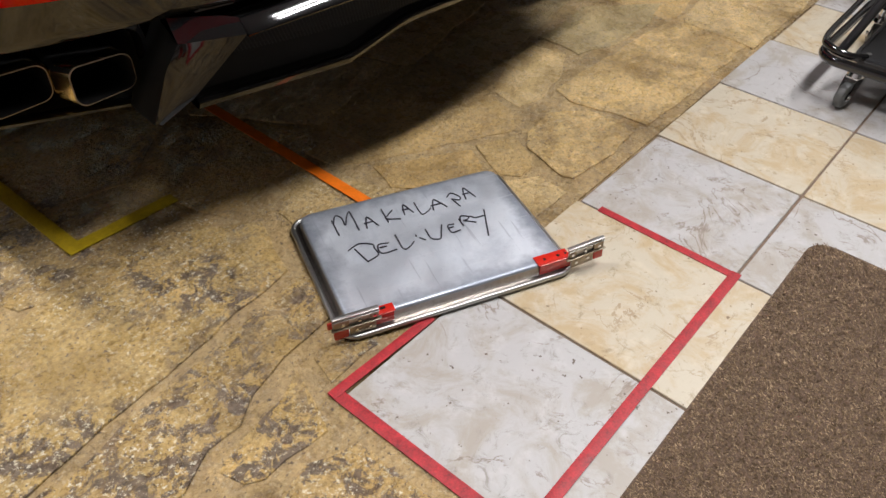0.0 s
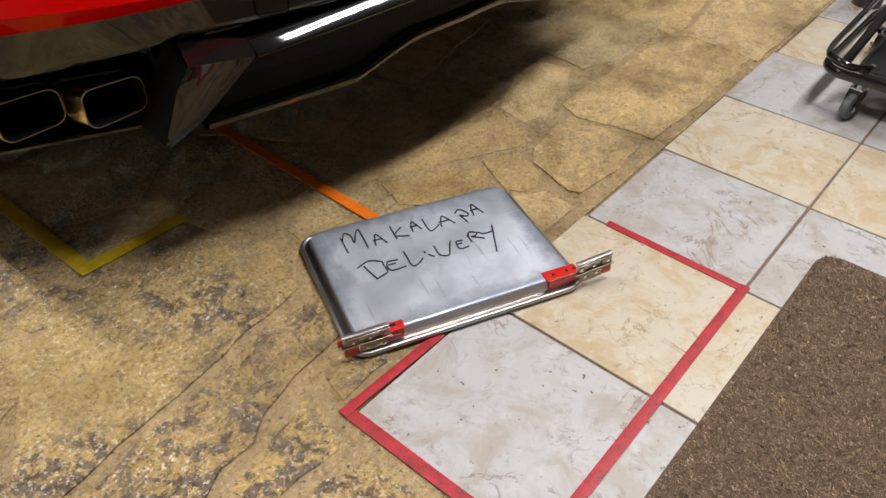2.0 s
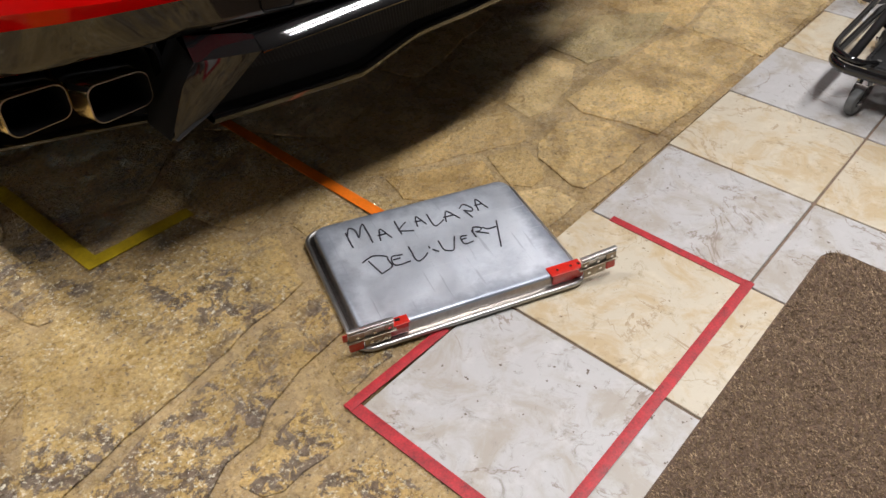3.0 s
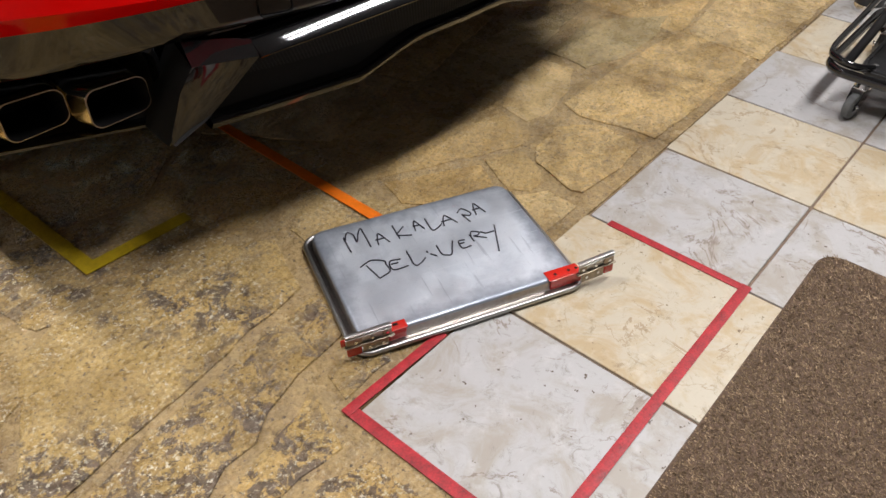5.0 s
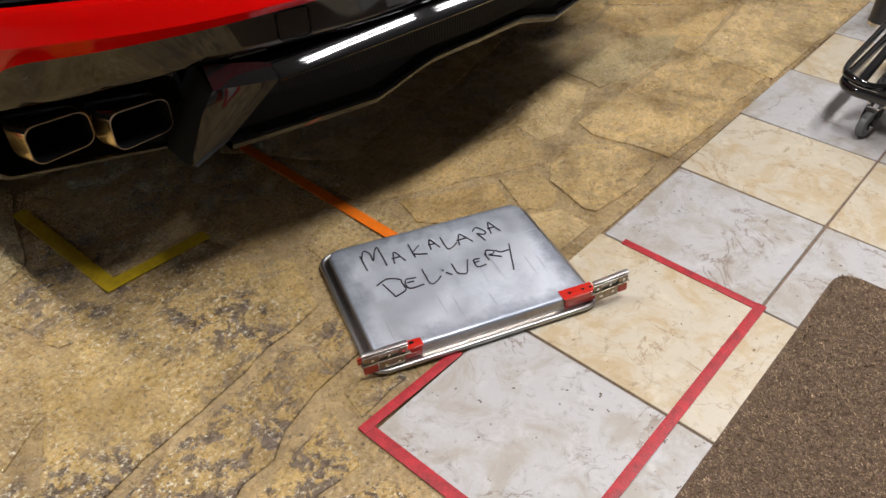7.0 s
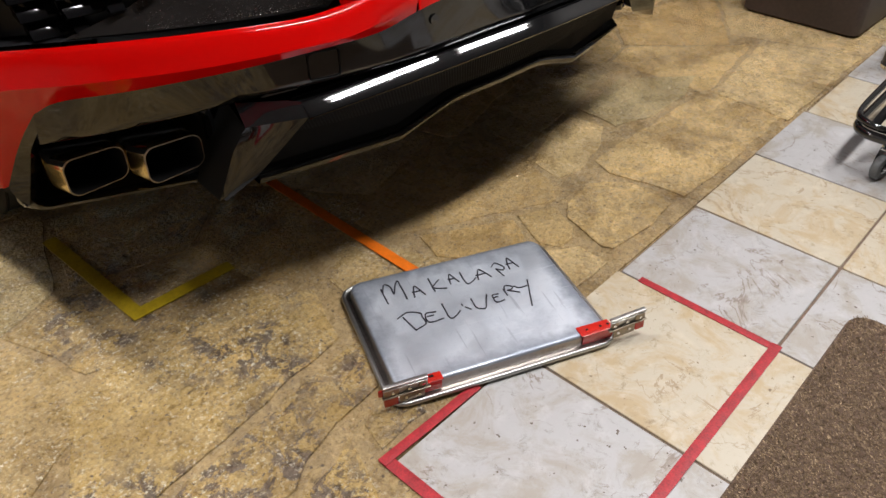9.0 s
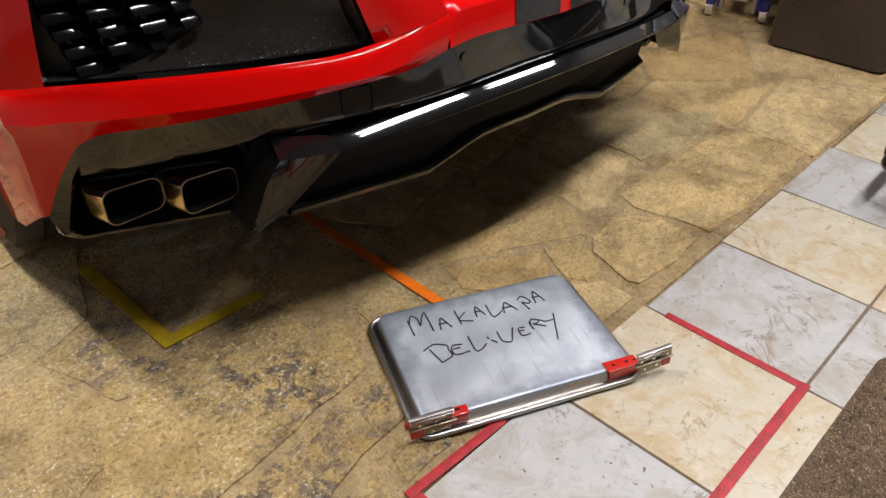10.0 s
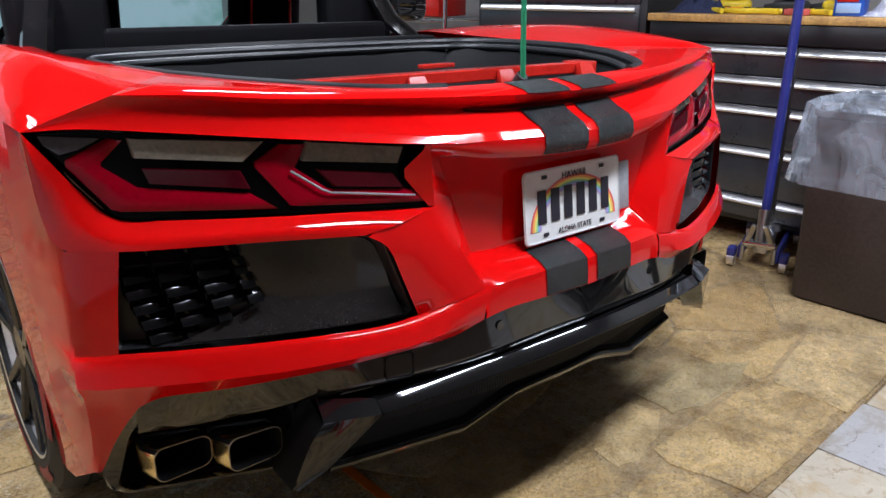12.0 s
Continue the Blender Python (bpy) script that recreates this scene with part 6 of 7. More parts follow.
M_LINER = mat("bay_liner", (0.008, 0.008, 0.009), 0.5, spec=0.12, var=0.3)
M_SCREEN = glass("windscreen_glass", (0.76, 0.90, 0.88), 0.0, 0.05)
M_COVER = mat("vent_cover_black", (0.022, 0.019, 0.018), 0.22, coat=0.6, var=0.3, rough_var=0.08)
M_SLAT = mat("louvre_black", (0.005, 0.005, 0.006), 0.09, spec=0.4, var=0.2, rough_var=0.03)
M_SEAT = mat("seat_leather", (0.005, 0.005, 0.006), 0.6, spec=0.08)
M_PLATE = mat("plate_white", (0.78, 0.78, 0.76), 0.35, var=0.05)
car_body()
valance()
for side in (-1, 1):
    tail_lamp(side)
    side_vent(side)
    wheel(side * 0.804, WHEEL_V - 0.095, side, 0.31)
    wheel(side * 0.80, FRONT_V, side, 0.25)
    wheel_liner(WHEEL_V, side, 0.63)
    wheel_liner(FRONT_V, side, 0.65)
stripes()
brake_lamp()
number_plate()
engine_bay()
cabin()


def prop_rod():
    t = thing("prop_rod", "thin green rod with a black foot propping the hatch open", "prop rod", car.matrix_basis.copy())
    bm = bmesh.new()
    rod(bm, (0.080, 0.225, 0.92), (0.086, 0.25, 1.62), 0.0065, 12)
    part("rod", bm, M_GREEN, t)
    bm = bmesh.new()
    rod(bm, (0.080, 0.255, 0.9125), (0.080, 0.226, 0.945), 0.014, 12)
    part("foot", bm, M_PLASTIC, t, "black rubber foot")


prop_rod()


# ---- rolling stool at the edge of the tiles ----
def rolling_stool():
    t = thing("rolling_stool", "black rolling work stool with grey casters on the tiles", "stool", pose(1.0, 0.0, 0.0))
    z = 0.118
    loop = [(x + 0.275, y - 0.07, z) for x, y in rounded(0.45, 0.45, 0.05, 6)]
    bm = bmesh.new()
    pipe(bm, loop, 0.0125, 12, closed=True, flat=0.8)
    part("base_frame", bm, M_GLOSS, t, "black tubular base frame")
    bm = bmesh.new()
    pipe(bm, spline([(0.10, 0.06, 0.128), (0.066, 0.09, 0.134), (0.068, 0.135, 0.14), (0.11, 0.162, 0.144), (0.30, 0.166, 0.15), (0.47, 0.166, 0.16), (0.52, 0.15, 0.19)], 28), 0.0095, 12, flat=0.8)
    part("side_rail", bm, M_GLOSS, t, "black bent side rail")
    bm = bmesh.new()
    slab(bm, [(x + 0.29, y - 0.09) for x, y in rounded(0.40, 0.36, 0.03, 5)], 0.112, 0.124, 0.003)
    tray = part("tray", bm, M_PLASTIC, t, "black pressed steel tray")
    bm = bmesh.new()
    pipe(bm, [(x + 0.29, y - 0.09, 0.125) for x, y in rounded(0.39, 0.35, 0.03, 5)], 0.005, 8, closed=True)
    part("tray_rim", bm, M_SATIN, tray)
    for x, y in ((0.12, 0.06), (0.44, 0.06), (0.44, -0.22)):
        bm = bmesh.new()
        rod(bm, (x, y, 0.122), (x, y, 0.13), 0.006, 12)
        part("bolt", bm, M_CHROME, tray)
    for x, y in ((0.12, 0.12), (0.46, 0.12), (0.12, -0.26), (0.46, -0.26)):
        bm = bmesh.new()
        rod(bm, (x, y, 0.12), (0.29 + (x - 0.29) * 0.6, -0.07 + (y + 0.07) * 0.6, 0.38), 0.011, 12)
        part("leg", bm, M_SATIN, t)
    bm = bmesh.new()
    vs = [[(0.29 + r * math.cos(a), -0.07 + r * math.sin(a), h) for a in [2 * math.pi * i / 32 for i in range(32)]] for r, h in ((0.05, 0.375), (0.165, 0.378), (0.18, 0.395), (0.18, 0.42), (0.165, 0.438), (0.05, 0.444))]
    g = skin(bm, vs, closed=True)
    bm.faces.new(g[-1]), bm.faces.new(g[0][::-1])
    part("seat", bm, M_PLASTIC, t, "round black padded seat")
    for x, y, turn in ((0.098, 0.066, 170), (0.465, 0.12, 20), (0.085, -0.26, 100), (0.465, -0.26, -30)):
        m = pose(x, y, 0, 0, 0, turn)
        cst = new("caster")
        cst.parent = t
        cst.matrix_basis = m
        bm = bmesh.new()
        prof = [(0.012, -0.011), (0.026, -0.0115), (0.0315, -0.008), (0.033, 0.0), (0.0315, 0.008), (0.026, 0.0115), (0.012, 0.011)]
        skin(bm, [[(0.018 + r * math.cos(a), h, 0.0335 + r * math.sin(a)) for a in [2 * math.pi * i / 28 for i in range(28)]] for r, h in prof], closed=True)
        part("wheel", bm, M_RUBBERGREY, cst, "grey rubber wheel")
        bm = bmesh.new()
        for s in (-1, 1):
            skin(bm, [[(0.030, s * 0.015, 0.025), (0.006, s * 0.015, 0.025)], [(0.026, s * 0.016, 0.05), (-0.012, s * 0.016, 0.055)], [(0.016, s * 0.016, 0.078), (-0.022, s * 0.016, 0.078)]])
            skin(bm, [[(0.030, s * 0.013, 0.025), (0.006, s * 0.013, 0.025)], [(0.026, s * 0.014, 0.05), (-0.012, s * 0.014, 0.055)], [(0.016, s * 0.014, 0.078), (-0.022, s * 0.014, 0.078)]])
        box(bm, (-0.024, -0.0165, 0.076), (0.018, 0.0165, 0.081), 0.002)
        part("fork", bm, M_CHROME, cst, "bright steel fork")
        bm = bmesh.new()
        rod(bm, (-0.003, 0, 0.08), (-0.003, 0, 0.09), 0.021, 20, 0.018)
        rod(bm, (-0.003, 0, 0.09), (-0.003, 0, 0.112), 0.008, 12)
        part("swivel", bm, M_CHROME, cst, "bright steel swivel")
        bm = bmesh.new()
        rod(bm, (0.018, -0.018, 0.0335), (0.018, 0.018, 0.0335), 0.005, 12)
        part("axle", bm, M_CHROME, cst)


rolling_stool()


def canister():
    t = thing("canister", "black metal canister with a bright ring at its foot", "canister", pose(1.79, 0.245, 0))
    bm = bmesh.new()
    rod(bm, (0, 0, 0.02), (0, 0, 0.30), 0.042, 28)
    part("body", bm, M_SATIN, t)
    bm = bmesh.new()
    rod(bm, (0, 0, 0.0), (0, 0, 0.021), 0.047, 28, 0.044)
    part("foot_ring", bm, M_CHROME, t, "bright foot ring")
    bm = bmesh.new()
    pipe(bm, [(0.05 + 0.03 * math.cos(a), -0.07 + 0.03 * math.sin(a), 0.008) for a in [2 * math.pi * i / 24 for i in range(24)]], 0.004, 8, closed=True)
    part("pull_ring", bm, M_CHROME, t, "bright steel pull ring")


canister()


# ---- dark bin with a clear liner ----
def waste_bin():
    t = thing("waste_bin", "dark brown square bin with a clear plastic liner", "bin", pose(2.14, 0.63, 0, 0, 0, -1.0))
    bm = bmesh.new()
    rings = [[(x, y, z) for x, y in rounded(0.35 + g, 0.42 + g, 0.03, 4)] for g, z in ((-0.02, 0.0), (0.0, 0.01), (0.015, 0.70), (0.03, 0.705), (0.03, 0.73), (0.01, 0.73), (-0.01, 0.70), (-0.05, 0.05))]
    vs = skin(bm, rings, closed=True)
    bm.faces.new(vs[-1]), bm.faces.new(vs[0][::-1])
    part("body", bm, M_BIN, t)
    bm = bmesh.new()
    base = rounded(0.39, 0.46, 0.045, 12)
    k = len(base)
    rings = []
    for j, (g, z) in enumerate(((-0.06, 0.60), (-0.03, 0.74), (0.0, 0.765), (0.02, 0.75), (0.03, 0.68), (0.036, 0.60), (0.045, 0.52), (0.05, 0.47))):
        ring = []
        for i, (x, y) in enumerate(base):
            a = 2 * math.pi * i / k
            w = 0.012 * j / 7 * (math.sin(a * 9 + j * 0.6) + 0.7 * math.sin(a * 17 + 1.3 * j)) + 0.008 * noise.noise((x * 14, y * 14, z * 9))
            d = Vector((x, y)).normalized()
            dz = 0.03 * math.sin(a * 3 + 0.7) * max(0, j - 3) / 4 + 0.012 * noise.noise((x * 10, y * 10, j * 0.3))
            ring.append((x + d.x * (g + w), y + d.y * (g + w), z + dz))
        rings.append(ring)
    skin(bm, rings, closed=True)
    ob = part("liner", bm, M_BAG, t, "crinkled clear plastic liner")
    ob.visible_shadow = False


waste_bin()


# ---- floor jack ----
def floor_jack():
    t = thing("floor_jack", "blue and silver trolley jack with a long upright blue handle", "jack", pose(2.17, 1.07, 0, 0, 0, 16))
    bm = bmesh.new()
    for s in (-1, 1):
        box(bm, (0.0, s * 0.075 - 0.008, 0.035), (0.55, s * 0.075 + 0.008, 0.095), 0.006)
    part("side_plate", bm, M_BLUE, t, "dark blue side frame")
    for s in (-1, 1):
        bm = bmesh.new()
        box(bm, (-0.008, -0.011, 0.0), (0.008, 0.011, 0.125), 0.004, m=pose(0.0, s * 0.058, 0.095, 0, -22, 0) @ pose(0, 0, 0, s * 17, 0, 0))
        box(bm, (-0.009, s * 0.064 - 0.008, 0.03), (0.012, s * 0.064 + 0.008, 0.10), 0.004)
        part("yoke_arm", bm, M_STEELRIM, t, "silver cast yoke arm")
    bm = bmesh.new()
    rod(bm, (-0.006, -0.066, 0.112), (-0.006, 0.066, 0.112), 0.012, 16)
    for s in (-1, 1):
        rod(bm, (-0.006, s * 0.03, 0.112), (-0.006, s * 0.052, 0.112), 0.019, 16)
    part("cross_pin", bm, M_CHROME, t, "bright steel cross pin")
    bm = bmesh.new()
    rod(bm, (0.018, 0, 0.105), (0.058, 0, 0.25), 0.021, 16, 0.027)
    part("handle_socket", bm, M_STEELRIM, t, "silver handle socket")
    bm = bmesh.new()
    rod(bm, (0.053, 0, 0.19), (0.13, -0.005, 1.22), 0.019, 20)
    part("handle", bm, M_BLUE, t, "long dark blue handle")
    for x in (0.0, 0.46):
        for s in (-1, 1):
            bm = bmesh.new()
            rod(bm, (x, s * 0.105 - 0.014, 0.033), (x, s * 0.105 + 0.014, 0.033), 0.033, 22)
            w = part("wheel", bm, M_ALU, t, "small steel wheel")
            bm = bmesh.new()
            box(bm, (x - 0.03, s * 0.105 - 0.018, 0.045), (x + 0.035, s * 0.105 + 0.018, 0.085), 0.008)
            part("wheel_bracket", bm, M_BLUE, t, "blue wheel bracket")
    bm = bmesh.new()
    rod(bm, (0.30, 0, 0.10), (0.30, 0, 0.13), 0.05, 24)
    box(bm, (0.06, -0.03, 0.05), (0.32, 0.03, 0.10), 0.01)
    part("lifting_arm", bm, M_ALU, t, "silver lifting arm")


floor_jack()


# ---- tool chests along the wall ----
FACE = 2.45


def tool_chest(name, y0, y1, top, tops, columns, label, worktop):
    t = thing(name, label, "tool chest", pose(FACE, y0, 0), "tool chests")
    w = y1 - y0
    bm = bmesh.new()
    box(bm, (0.012, 0, 0.11), (0.56, w, top), 0.004)
    part("body", bm, M_CHEST, t, "black steel body")
    for x in (0.08, 0.5):
        for y in (0.08, w - 0.08):
            bm = bmesh.new()
            rod(bm, (x, y - 0.02, 0.05), (x, y + 0.02, 0.05), 0.05, 20)
            box(bm, (x - 0.03, y - 0.028, 0.05), (x + 0.03, y + 0.028, 0.112), 0.004)
            part("caster", bm, M_RUBBER, t, "black caster")
    cw = (w - 0.04) / columns
    for c in range(columns):
        a, b = 0.02 + c * cw + 0.016, 0.02 + (c + 1) * cw - 0.016
        for z1, z0 in zip(tops, tops[1:]):
            bm = bmesh.new()
            box(bm, (-0.004, a, z0 + 0.006), (0.016, b, z1), 0.003)
            d = part("drawer", bm, M_DRAWER, t, "dark grey steel drawer")
            bm = bmesh.new()
            h = z1 - 0.024
            prof = [(-0.004, h + 0.018), (-0.014, h + 0.016), (-0.025, h + 0.006), (-0.027, h - 0.004), (-0.022, h - 0.011), (-0.004, h - 0.014)]
            skin(bm, [[(x, yy, z) for x, z in prof] for yy in (a + 0.012, b - 0.012)])
            for yy in (a + 0.012, b - 0.012):
                bm.faces.new([bm.verts.new((x, yy, z)) for x, z in prof])
            weld(bm, 0.0002)
            part("drawer_pull", bm, M_ALU, d, "bright full-width drawer pull")
    if worktop:
        bm = bmesh.new()
        box(bm, (-0.025, -0.012, top), (0.575, w + 0.012, top + 0.034), 0.004)
        part("worktop", bm, M_WOOD, t, "oiled wooden worktop")
        bm = bmesh.new()
        box(bm, (-0.012, -0.002, top - 0.085), (0.012, w + 0.002, top - 0.003), 0.003)
        part("top_rail", bm, M_CHEST, t, "black top rail")
    return t


tool_chest("tool_chest", 0.45, 1.86, 1.0, [0.905, 0.775, 0.645, 0.46, 0.235, 0.13], 2, "black two-column rolling tool chest with bright pulls and wooden worktop", True)
tall = tool_chest("tool_chest", 1.90, 3.05, 1.52, [1.44, 1.27, 1.07, 0.93, 0.79, 0.65, 0.48, 0.30, 0.13], 1, "tall black rolling tool chest with bright full-width drawer pulls", False)
# maker's badge as plain shapes
bm = bmesh.new()
box(bm, (-0.008, 0.09, 1.095), (-0.004, 0.20, 1.112), 0.001)
rod(bm, (-0.009, 0.225, 1.104), (-0.004, 0.225, 1.104), 0.012, 4)
part("badge", bm, M_ALU, tall, "plain silver badge")


M_ORANGE = mat("orange_plastic", (0.75, 0.2, 0.02), 0.4)
M_CLOTH = mat("dark_blue_cloth", (0.012, 0.016, 0.05), 0.9, var=0.4, bump=0.6, bump_scale=300)
M_PINK = mat("pink_sponge", (0.5, 0.09, 0.07), 0.9, var=0.3, bump=0.5, bump_scale=200)


# clutter on the worktop
def spring_clamp(x, y, turn, jaw, label):
    t = thing("spring_clamp", label, "clamp", pose(x, y, 1.0355, 0, 0, turn), "clamps on the worktop")
    for s in (-1, 1):
        bm = bmesh.new()
        pipe(bm, spline([(-0.10, s * 0.035, 0.013), (-0.02, s * 0.012, 0.014), (0.04, s * 0.022, 0.014), (0.09, s * 0.006, 0.013)], 14), 0.012, 8, flat=0.8)
        part("jaw", bm, jaw, t)
    bm = bmesh.new()
    rod(bm, (-0.01, 0, 0.001), (-0.01, 0, 0.03), 0.014, 14)
    part("pivot", bm, M_PLASTIC, t, "black pivot")


CLAMP = "yellow and black spring clamp lying on the worktop"
spring_clamp(2.54, 1.56, 50, M_YELLOW, CLAMP)
spring_clamp(2.52, 1.38, 100, M_YELLOW, CLAMP)
spring_clamp(2.53, 1.13, 75, M_YELLOW, CLAMP)
spring_clamp(2.66, 1.16, 30, M_YELLOW, CLAMP)
spring_clamp(2.62, 1.47, 20, M_PLASTIC, "black spring clamp lying on the worktop")
spring_clamp(2.70, 1.33, 115, M_PLASTIC, "black spring clamp lying on the worktop")
spring_clamp(2.66, 1.60, 130, M_ORANGE, "orange spring clamp lying on the worktop")


def cordless_tool(x, y, turn, shell, label):
    t = thing("power_tool", label, "power tool", pose(x, y, 1.0355, 0, 0, turn), "tools on the worktop")
    bm = bmesh.new()
    box(bm, (-0.09, -0.035, 0.0), (0.08, 0.035, 0.06), 0.02, 3)
    part("body", bm, shell, t)
    bm = bmesh.new()
    box(bm, (-0.06, -0.04, 0.06), (0.02, 0.04, 0.12), 0.012, 3)
    part("battery", bm, M_PLASTIC, t, "black battery")
    bm = bmesh.new()
    rod(bm, (0.075, 0, 0.03), (0.14, 0, 0.03), 0.02, 16, 0.012)
    part("chuck", bm, M_PLASTIC, t, "black chuck")


cordless_tool(2.72, 1.60, 100, M_YELLOW, "yellow and black cordless tool on the worktop")
cordless_tool(2.60, 1.27, 70, M_PLASTIC, "black cordless tool on the worktop")
cordless_tool(2.74, 1.10, 95, M_YELLOW, "yellow and black cordless tool on the worktop")


def sponge():
    bm = bmesh.new()
    box(bm, (-0.035, -0.05, 0), (0.035, 0.05, 0.026), 0.006)
    solo("sponge", bm, M_PINK, "pinkish red sponge lying on the worktop", "sponge", pose(2.50, 1.19, 1.0355, 0, 0, 12))


sponge()


def blue_pack():
    t = thing("carton", "blue carton with a red and white panel on the worktop", "carton", pose(2.56, 1.0, 1.0355, 0, 0, 8))
    bm = bmesh.new()
    box(bm, (-0.05, -0.055, 0), (0.05, 0.055, 0.16), 0.003)
    part("box", bm, M_BLUEPACK, t)
    bm = bmesh.new()
    box(bm, (-0.0525, -0.035, 0.055), (-0.0495, 0.045, 0.08), 0.0005)
    part("panel", bm, M_ENAMEL, t, "red panel")
    bm = bmesh.new()
    box(bm, (-0.0525, -0.045, 0.012), (-0.0495, 0.045, 0.05), 0.0005)
    part("panel", bm, M_LIGHTBLUE, t, "pale blue panel")


M_LIGHTBLUE = mat("pale_blue", (0.35, 0.5, 0.75), 0.4)
blue_pack()


def plastic_bag(x, y, w, h, seed, high=0.07, name="plastic_bag", material=None, label="crumpled pale plastic bag lying on the worktop", category="bag"):
    bm = bmesh.new()
    rows = []
    for i in range(12):
        a = i / 11
        rows.append([(x + (a - 0.5) * w, y + (b / 17 - 0.5) * h, 1.0355 + high * math.sin(math.pi * a) * math.sin(math.pi * b / 17) * (0.35 + 1.5 * abs(noise.noise((a * 5, b * 0.5, seed))) + 0.5 * abs(noise.noise((a * 13, b * 1.3, seed))))) for b in range(18)])
    skin(bm, rows)
    solo(name, bm, material or M_CLEARBAG, label, category)


M_CLEARBAG = mat("pale_bag", (0.5, 0.5, 0.56), 0.25, var=0.3, scale=30)
plastic_bag(2.62, 0.80, 0.26, 0.30, 2.0, 0.11)
plastic_bag(2.56, 0.62, 0.22, 0.26, 5.0, 0.09)
plastic_bag(2.60, 1.70, 0.2, 0.28, 8.0, 0.09, "rag", M_CLOTH, "crumpled dark blue rag lying on the worktop", "rag")


# ---- wire shelving beyond the car ----
def wire_shelf():
    t = thing("wire_shelf", "chrome wire shelving unit against the wall", "shelf", pose(2.42, 3.3, 0))
    for x in (0, 0.42):
        for y in (0, 0.95):
            bm = bmesh.new()
            rod(bm, (x, y, 0.0), (x, y, 1.75), 0.0125, 12)
            part("post", bm, M_CHROME, t)
    for z in (0.35, 0.98, 1.45):
        bm = bmesh.new()
        for x in (0, 0.42):
            rod(bm, (x, 0, z), (x, 0.95, z), 0.005, 8)
            rod(bm, (x, 0, z - 0.03), (x, 0.95, z - 0.03), 0.005, 8)
            for k in range(24):
                rod(bm, (x, 0.95 * k / 24, z if k % 2 else z - 0.03), (x, 0.95 * (k + 1) / 24, z - 0.03 if k % 2 else z), 0.003, 6)
        for k in range(20):
            rod(bm, (0, 0.02 + 0.048 * k, z), (0.42, 0.02 + 0.048 * k, z), 0.003, 6)
        part("wire_deck", bm, M_CHROME, t, "chrome wire deck")


wire_shelf()


def shelf_box(name, x, y, z, dx, dy, dz, material, label, category):
    bm = bmesh.new()
    box(bm, (-dx / 2, -dy / 2, 0), (dx / 2, dy / 2, dz), 0.006)
    solo(name, bm, material, label, category, pose(x, y, z, 0, 0, random.uniform(-4, 4)))


shelf_box("storage_box", 2.62, 3.55, 0.985, 0.26, 0.2, 0.14, M_ENAMEL, "red storage box on the wire shelf", "box")
shelf_box("storage_box", 2.62, 3.95, 0.985, 0.26, 0.3, 0.2, M_GREY, "grey storage box on the wire shelf", "box")
shelf_box("storage_box", 2.55, 4.62, 0.0, 0.5, 0.5, 0.9, M_WHITE, "white cabinet box standing on the floor", "box")
shelf_box("storage_box", 2.62, 3.6, 0.355, 0.3, 0.4, 0.3, M_CHEST, "black storage box on the wire shelf", "box")


# ---- floor pieces: tiles and flagstones ----
def tile_mesh(w, h, seed):
    rnd = random.Random(seed)
    bm = bmesh.new()
    out = []
    for x, y in rounded(w, h, 0.003, 1):
        out.append((x + rnd.uniform(-0.0006, 0.0006), y + rnd.uniform(-0.0006, 0.0006)))
    slab(bm, out, -0.0036, 0.0, 0.0012)
    return bm


TILE_MESHES = {}


def tile_piece(x, y, w, h, grey):
    key = (round(w, 3), round(h, 3), grey, random.randrange(3))
    if key not in TILE_MESHES:
        TILE_MESHES[key] = finish(tile_mesh(w, h, len(TILE_MESHES)), M_TILE_GREY if grey else M_TILE_CREAM, False)
    ob = new("tile", TILE_MESHES[key])
    ob.parent = grout_bed
    ob.matrix_basis = pose(x, y, random.uniform(-0.0003, 0.0003), random.uniform(-0.08, 0.08), random.uniform(-0.08, 0.08), random.uniform(-0.15, 0.15))


GAP = 0.0055
for i in range(-1, 9):
    for j in range(-9, 1):
        grey = (i % 2) == 1
        y0, y1 = j * S + GAP / 2, (j + 1) * S - GAP / 2
        if j == 0:
            y1 = EDGE + (0.004, -0.003, 0.001)[i % 3]
        x0, x1 = i * S + GAP / 2, min((i + 1) * S - GAP / 2, X1)
        tile_piece((x0 + x1) / 2, (y0 + y1) / 2, x1 - x0, y1 - y0, grey)

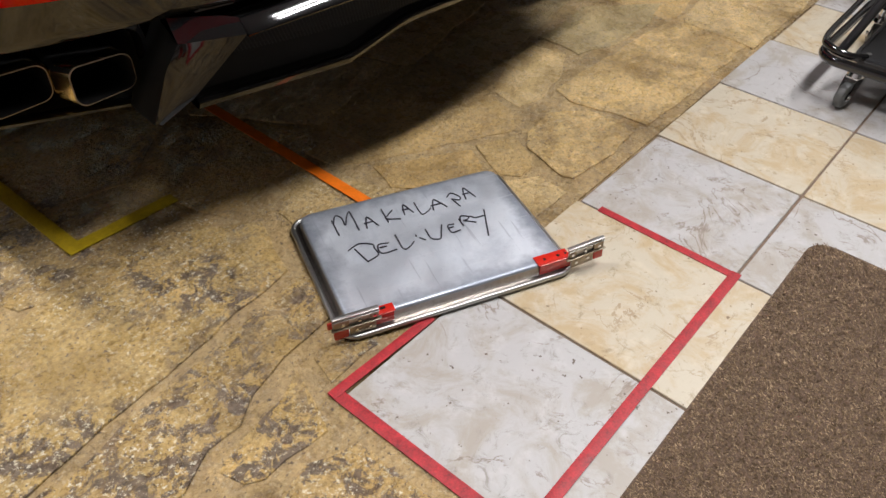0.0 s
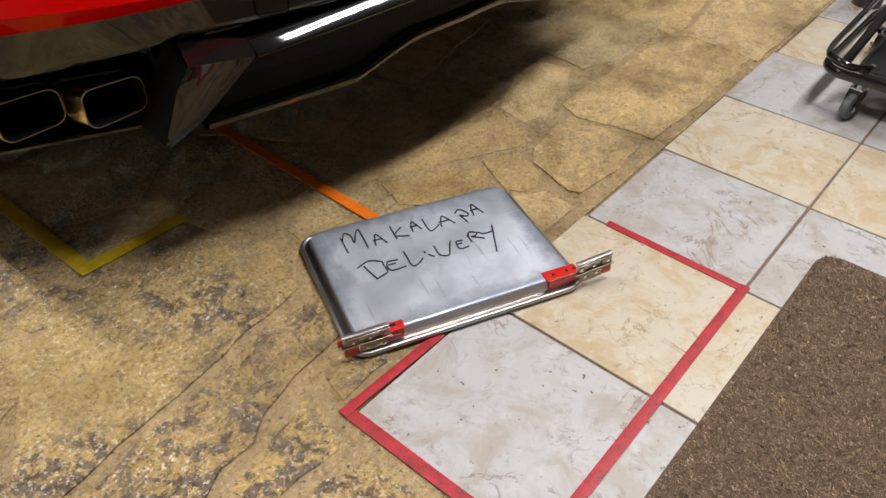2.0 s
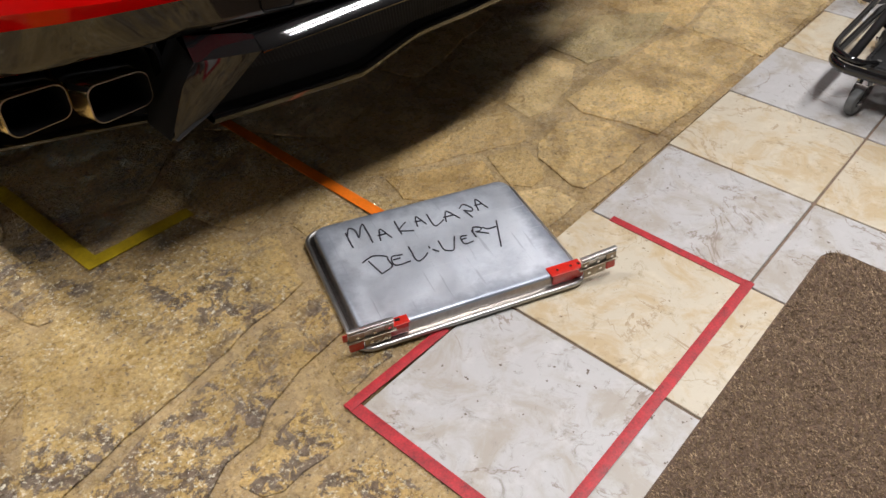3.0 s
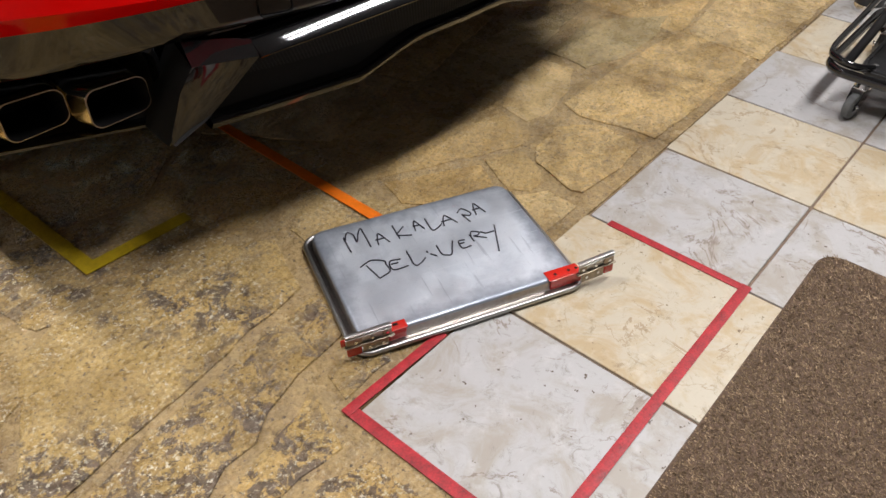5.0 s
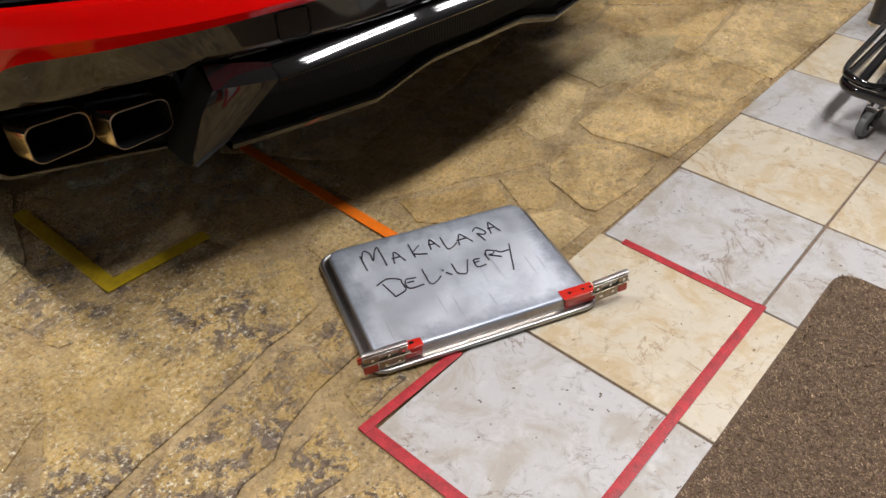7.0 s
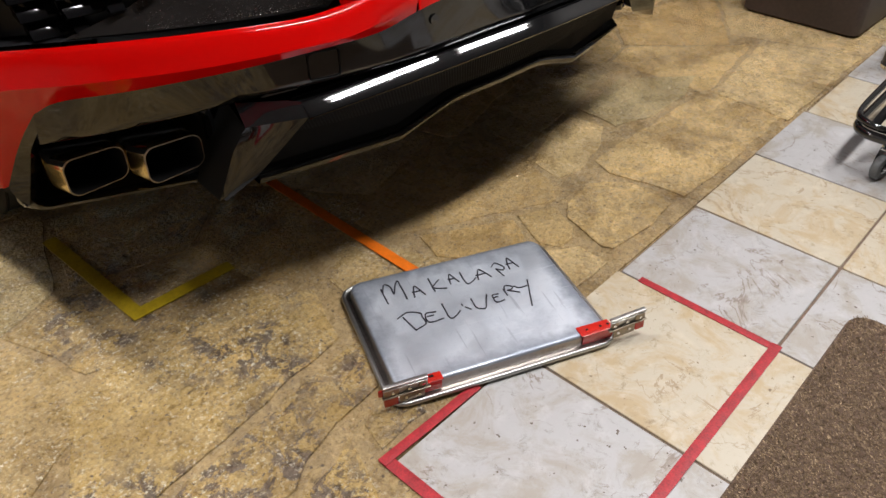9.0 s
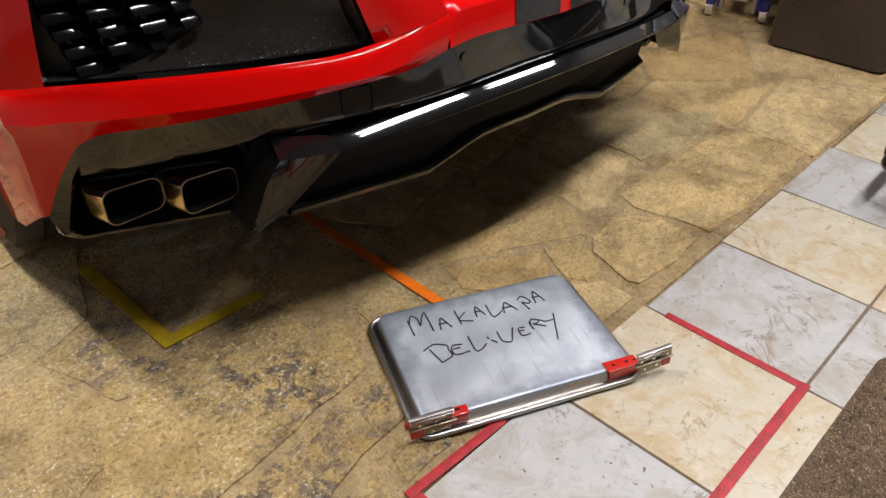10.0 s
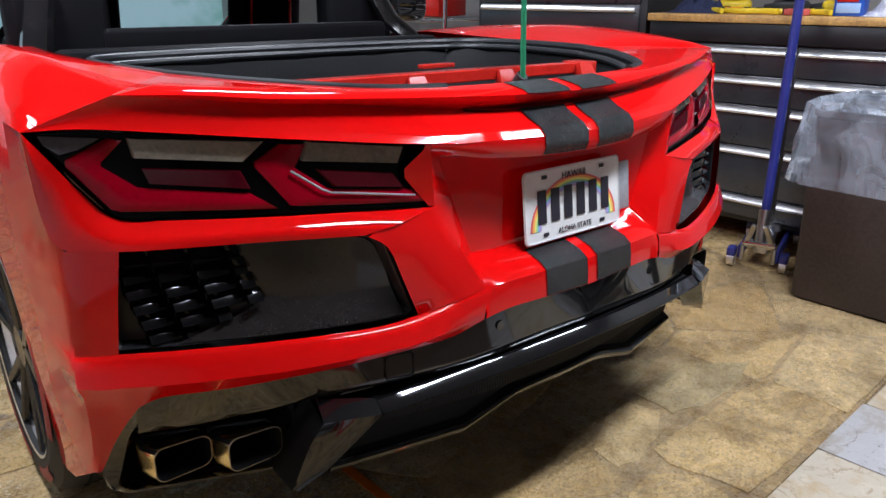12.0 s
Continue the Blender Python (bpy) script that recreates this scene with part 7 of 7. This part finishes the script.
# flagstones: hand-laid irregular slabs behind the tiles, in wide bands of mortar
LAID = [
    [(-0.52, 0.885), (-0.631, 0.83), (-0.76, 0.565), (-0.733, 0.535), (-0.6, 0.561), (-0.457, 0.579), (-0.206, 0.618), (-0.15, 0.76), (-0.30, 0.87)],
    [(-0.197, 0.587), (-0.447, 0.560), (-0.594, 0.539), (-0.688, 0.517), (-0.73, 0.50), (-0.70, 0.40), (-0.596, 0.382), (-0.526, 0.418), (-0.472, 0.412), (-0.423, 0.448), (-0.343, 0.466), (-0.241, 0.476), (-0.18, 0.50)],
    [(-0.346, 0.432), (-0.362, 0.382), (-0.389, 0.313), (-0.508, 0.317), (-0.529, 0.334), (-0.538, 0.374), (-0.525, 0.383), (-0.442, 0.399), (-0.393, 0.408)],
    [(-0.375, 0.262), (-0.375, 0.10), (-0.56, 0.12), (-0.55, 0.24), (-0.51, 0.28), (-0.455, 0.289)],
    [(-0.315, 0.433), (-0.24, 0.448), (-0.19, 0.40), (-0.22, 0.372), (-0.325, 0.372)],
    [(0.554, 0.736), (0.70, 0.80), (0.825, 0.813), (0.845, 0.711), (0.72, 0.655), (0.611, 0.630), (0.540, 0.650)],
    [(0.409, 0.532), (0.470, 0.562), (0.562, 0.586), (0.646, 0.496), (0.629, 0.385), (0.525, 0.375), (0.386, 0.385), (0.372, 0.412)],
    [(0.671, 0.624), (0.80, 0.632), (0.93, 0.622), (1.10, 0.622), (1.30, 0.60), (1.34, 0.50), (1.25, 0.375), (0.93, 0.368), (0.678, 0.375), (0.668, 0.473), (0.645, 0.566)],
    [(0.077, 0.784), (0.272, 0.680), (0.454, 0.590), (0.515, 0.650), (0.550, 0.76), (0.561, 0.933), (0.389, 1.08), (0.15, 1.02), (0.06, 0.90)],
    [(0.345, 0.617), (0.426, 0.578), (0.385, 0.50), (0.358, 0.478), (0.316, 0.481), (0.292, 0.515)],
    [(0.205, 0.690), (0.325, 0.613), (0.270, 0.53), (0.16, 0.57), (0.10, 0.66), (0.13, 0.73)],
    [(0.270, 0.498), (0.345, 0.450), (0.33, 0.376), (0.244, 0.368), (0.16, 0.385), (0.15, 0.46)],
    [(0.88, 0.816), (1.136, 0.847), (1.321, 0.69), (1.18, 0.645), (0.985, 0.648), (0.87, 0.690)],
    [(0.60, 0.97), (0.895, 1.002), (1.025, 1.028), (1.127, 0.90), (0.88, 0.850), (0.60, 0.80)],
    [(0.02, 0.86), (0.05, 0.76), (0.09, 0.67), (0.13, 0.56), (-0.02, 0.52), (-0.13, 0.60), (-0.11, 0.76)],
    [(-0.15, 0.56), (-0.03, 0.49), (0.12, 0.52), (0.12, 0.38), (-0.05, 0.375), (-0.16, 0.42)],
]
rnd = random.Random(11)
seeds = [tuple(sum(k) / len(q) for k in zip(*q)) for q in LAID]
for _ in range(5200):
    p = (rnd.uniform(X0 - 0.2, X1), rnd.uniform(Y0, Y1))
    if p[0] > -S - 0.05 and p[1] < EDGE + 0.06:
        continue
    if -0.72 < p[0] < 1.25 and p[1] < 0.93 and p[1] > 0.1:
        continue
    near = max(0.0, math.hypot(p[0] - 0.4, p[1] - 0.8) - 1.2)
    d = 0.27 + 0.12 * near
    if all(((p[0] - q[0]) / 1.5) ** 2 + (p[1] - q[1]) ** 2 > d * d * 0.7 for q in seeds):
        seeds.append(p)


def clip_half(poly, m, n):
    """The part of a polygon on the side of the line through m that n points away from."""
    out = []
    for a, b in zip(poly, poly[1:] + poly[:1]):
        da, db = (a - m).dot(n), (b - m).dot(n)
        if da <= 0:
            out.append(a)
        if (da < 0) != (db < 0) and abs(da - db) > 1e-12:
            out.append(a + (b - a) * (da / (da - db)))
    return out


def flagstone(p, joint):
    """A slab in the room that its neighbours leave."""
    p = Vector(p)
    poly = [p + Vector(c) for c in ((-0.9, -0.9), (0.9, -0.9), (0.9, 0.9), (-0.9, 0.9))]
    for q in seeds:
        q = Vector(q)
        d = q - p
        if 0 < d.length < 1.8:
            lean = noise.noise((p.x + q.x, p.y + q.y, 3.3)) * 0.5
            n2 = Vector((d.x / 1.9 - lean * d.y, d.y + lean * d.x))
            poly = clip_half(poly, (p + q) / 2 - d.normalized() * joint * (0.35 + 1.3 * abs(noise.noise((p.x * 3 + q.x * 3, p.y * 3 + q.y * 3, 1.0)))), n2)
    if p.x > -S - 0.02 or p.y > EDGE:
        if p.y > EDGE - 0.02:
            for q, nrm in ((Vector((0, EDGE + 0.016)), Vector((0, -1))),):
                if p.x > -S:
                    poly = clip_half(poly, q, nrm)
                elif min(v.y for v in poly) < EDGE and max(v.x for v in poly) > -S - 0.02:
                    poly = clip_half(poly, Vector((-S - 0.025, 0)), Vector((1, 0)))
    else:
        poly = clip_half(poly, Vector((-S - 0.025, 0)), Vector((1, 0)))
    for q, nrm in ((Vector((X0, 0)), Vector((-1, 0))), (Vector((X1, 0)), Vector((1, 0))), (Vector((0, Y0)), Vector((0, -1))), (Vector((0, Y1)), Vector((0, 1)))):
        poly = clip_half(poly, q, nrm)
    if len(poly) < 3:
        return
    lay(poly, 0.0, 0.011)


def lay(poly, lift, rag):
    poly = [Vector(v) for v in poly]
    ring = []
    for a, b in zip(poly, poly[1:] + poly[:1]):
        k = max(1, int((b - a).length / 0.03))
        for i in range(k):
            v = a.lerp(b, i / k)
            ring.append(v + Vector((noise.noise((v.x * 14, v.y * 14, 1.0)), noise.noise((v.x * 14, v.y * 14, 7.0)))) * rag)
    c = sum(ring, Vector((0, 0))) / len(ring)
    if max((v - c).length for v in ring) < 0.03:
        return
    bm = bmesh.new()
    slab(bm, [(v.x - c.x, v.y - c.y) for v in ring], -0.0072, 0.0, 0.0012)
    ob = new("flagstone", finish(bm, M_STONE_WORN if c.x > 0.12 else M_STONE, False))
    ob.parent = ground
    tilt = 0.25
    ob.matrix_basis = pose(c.x, c.y, lift + rnd.uniform(-0.0012, 0.0010), rnd.uniform(-tilt, tilt), rnd.uniform(-tilt, tilt), 0)


for q in LAID:
    lay(q, 0.0008, 0.009)
for p in seeds[len(LAID):]:
    flagstone(p, 0.013)
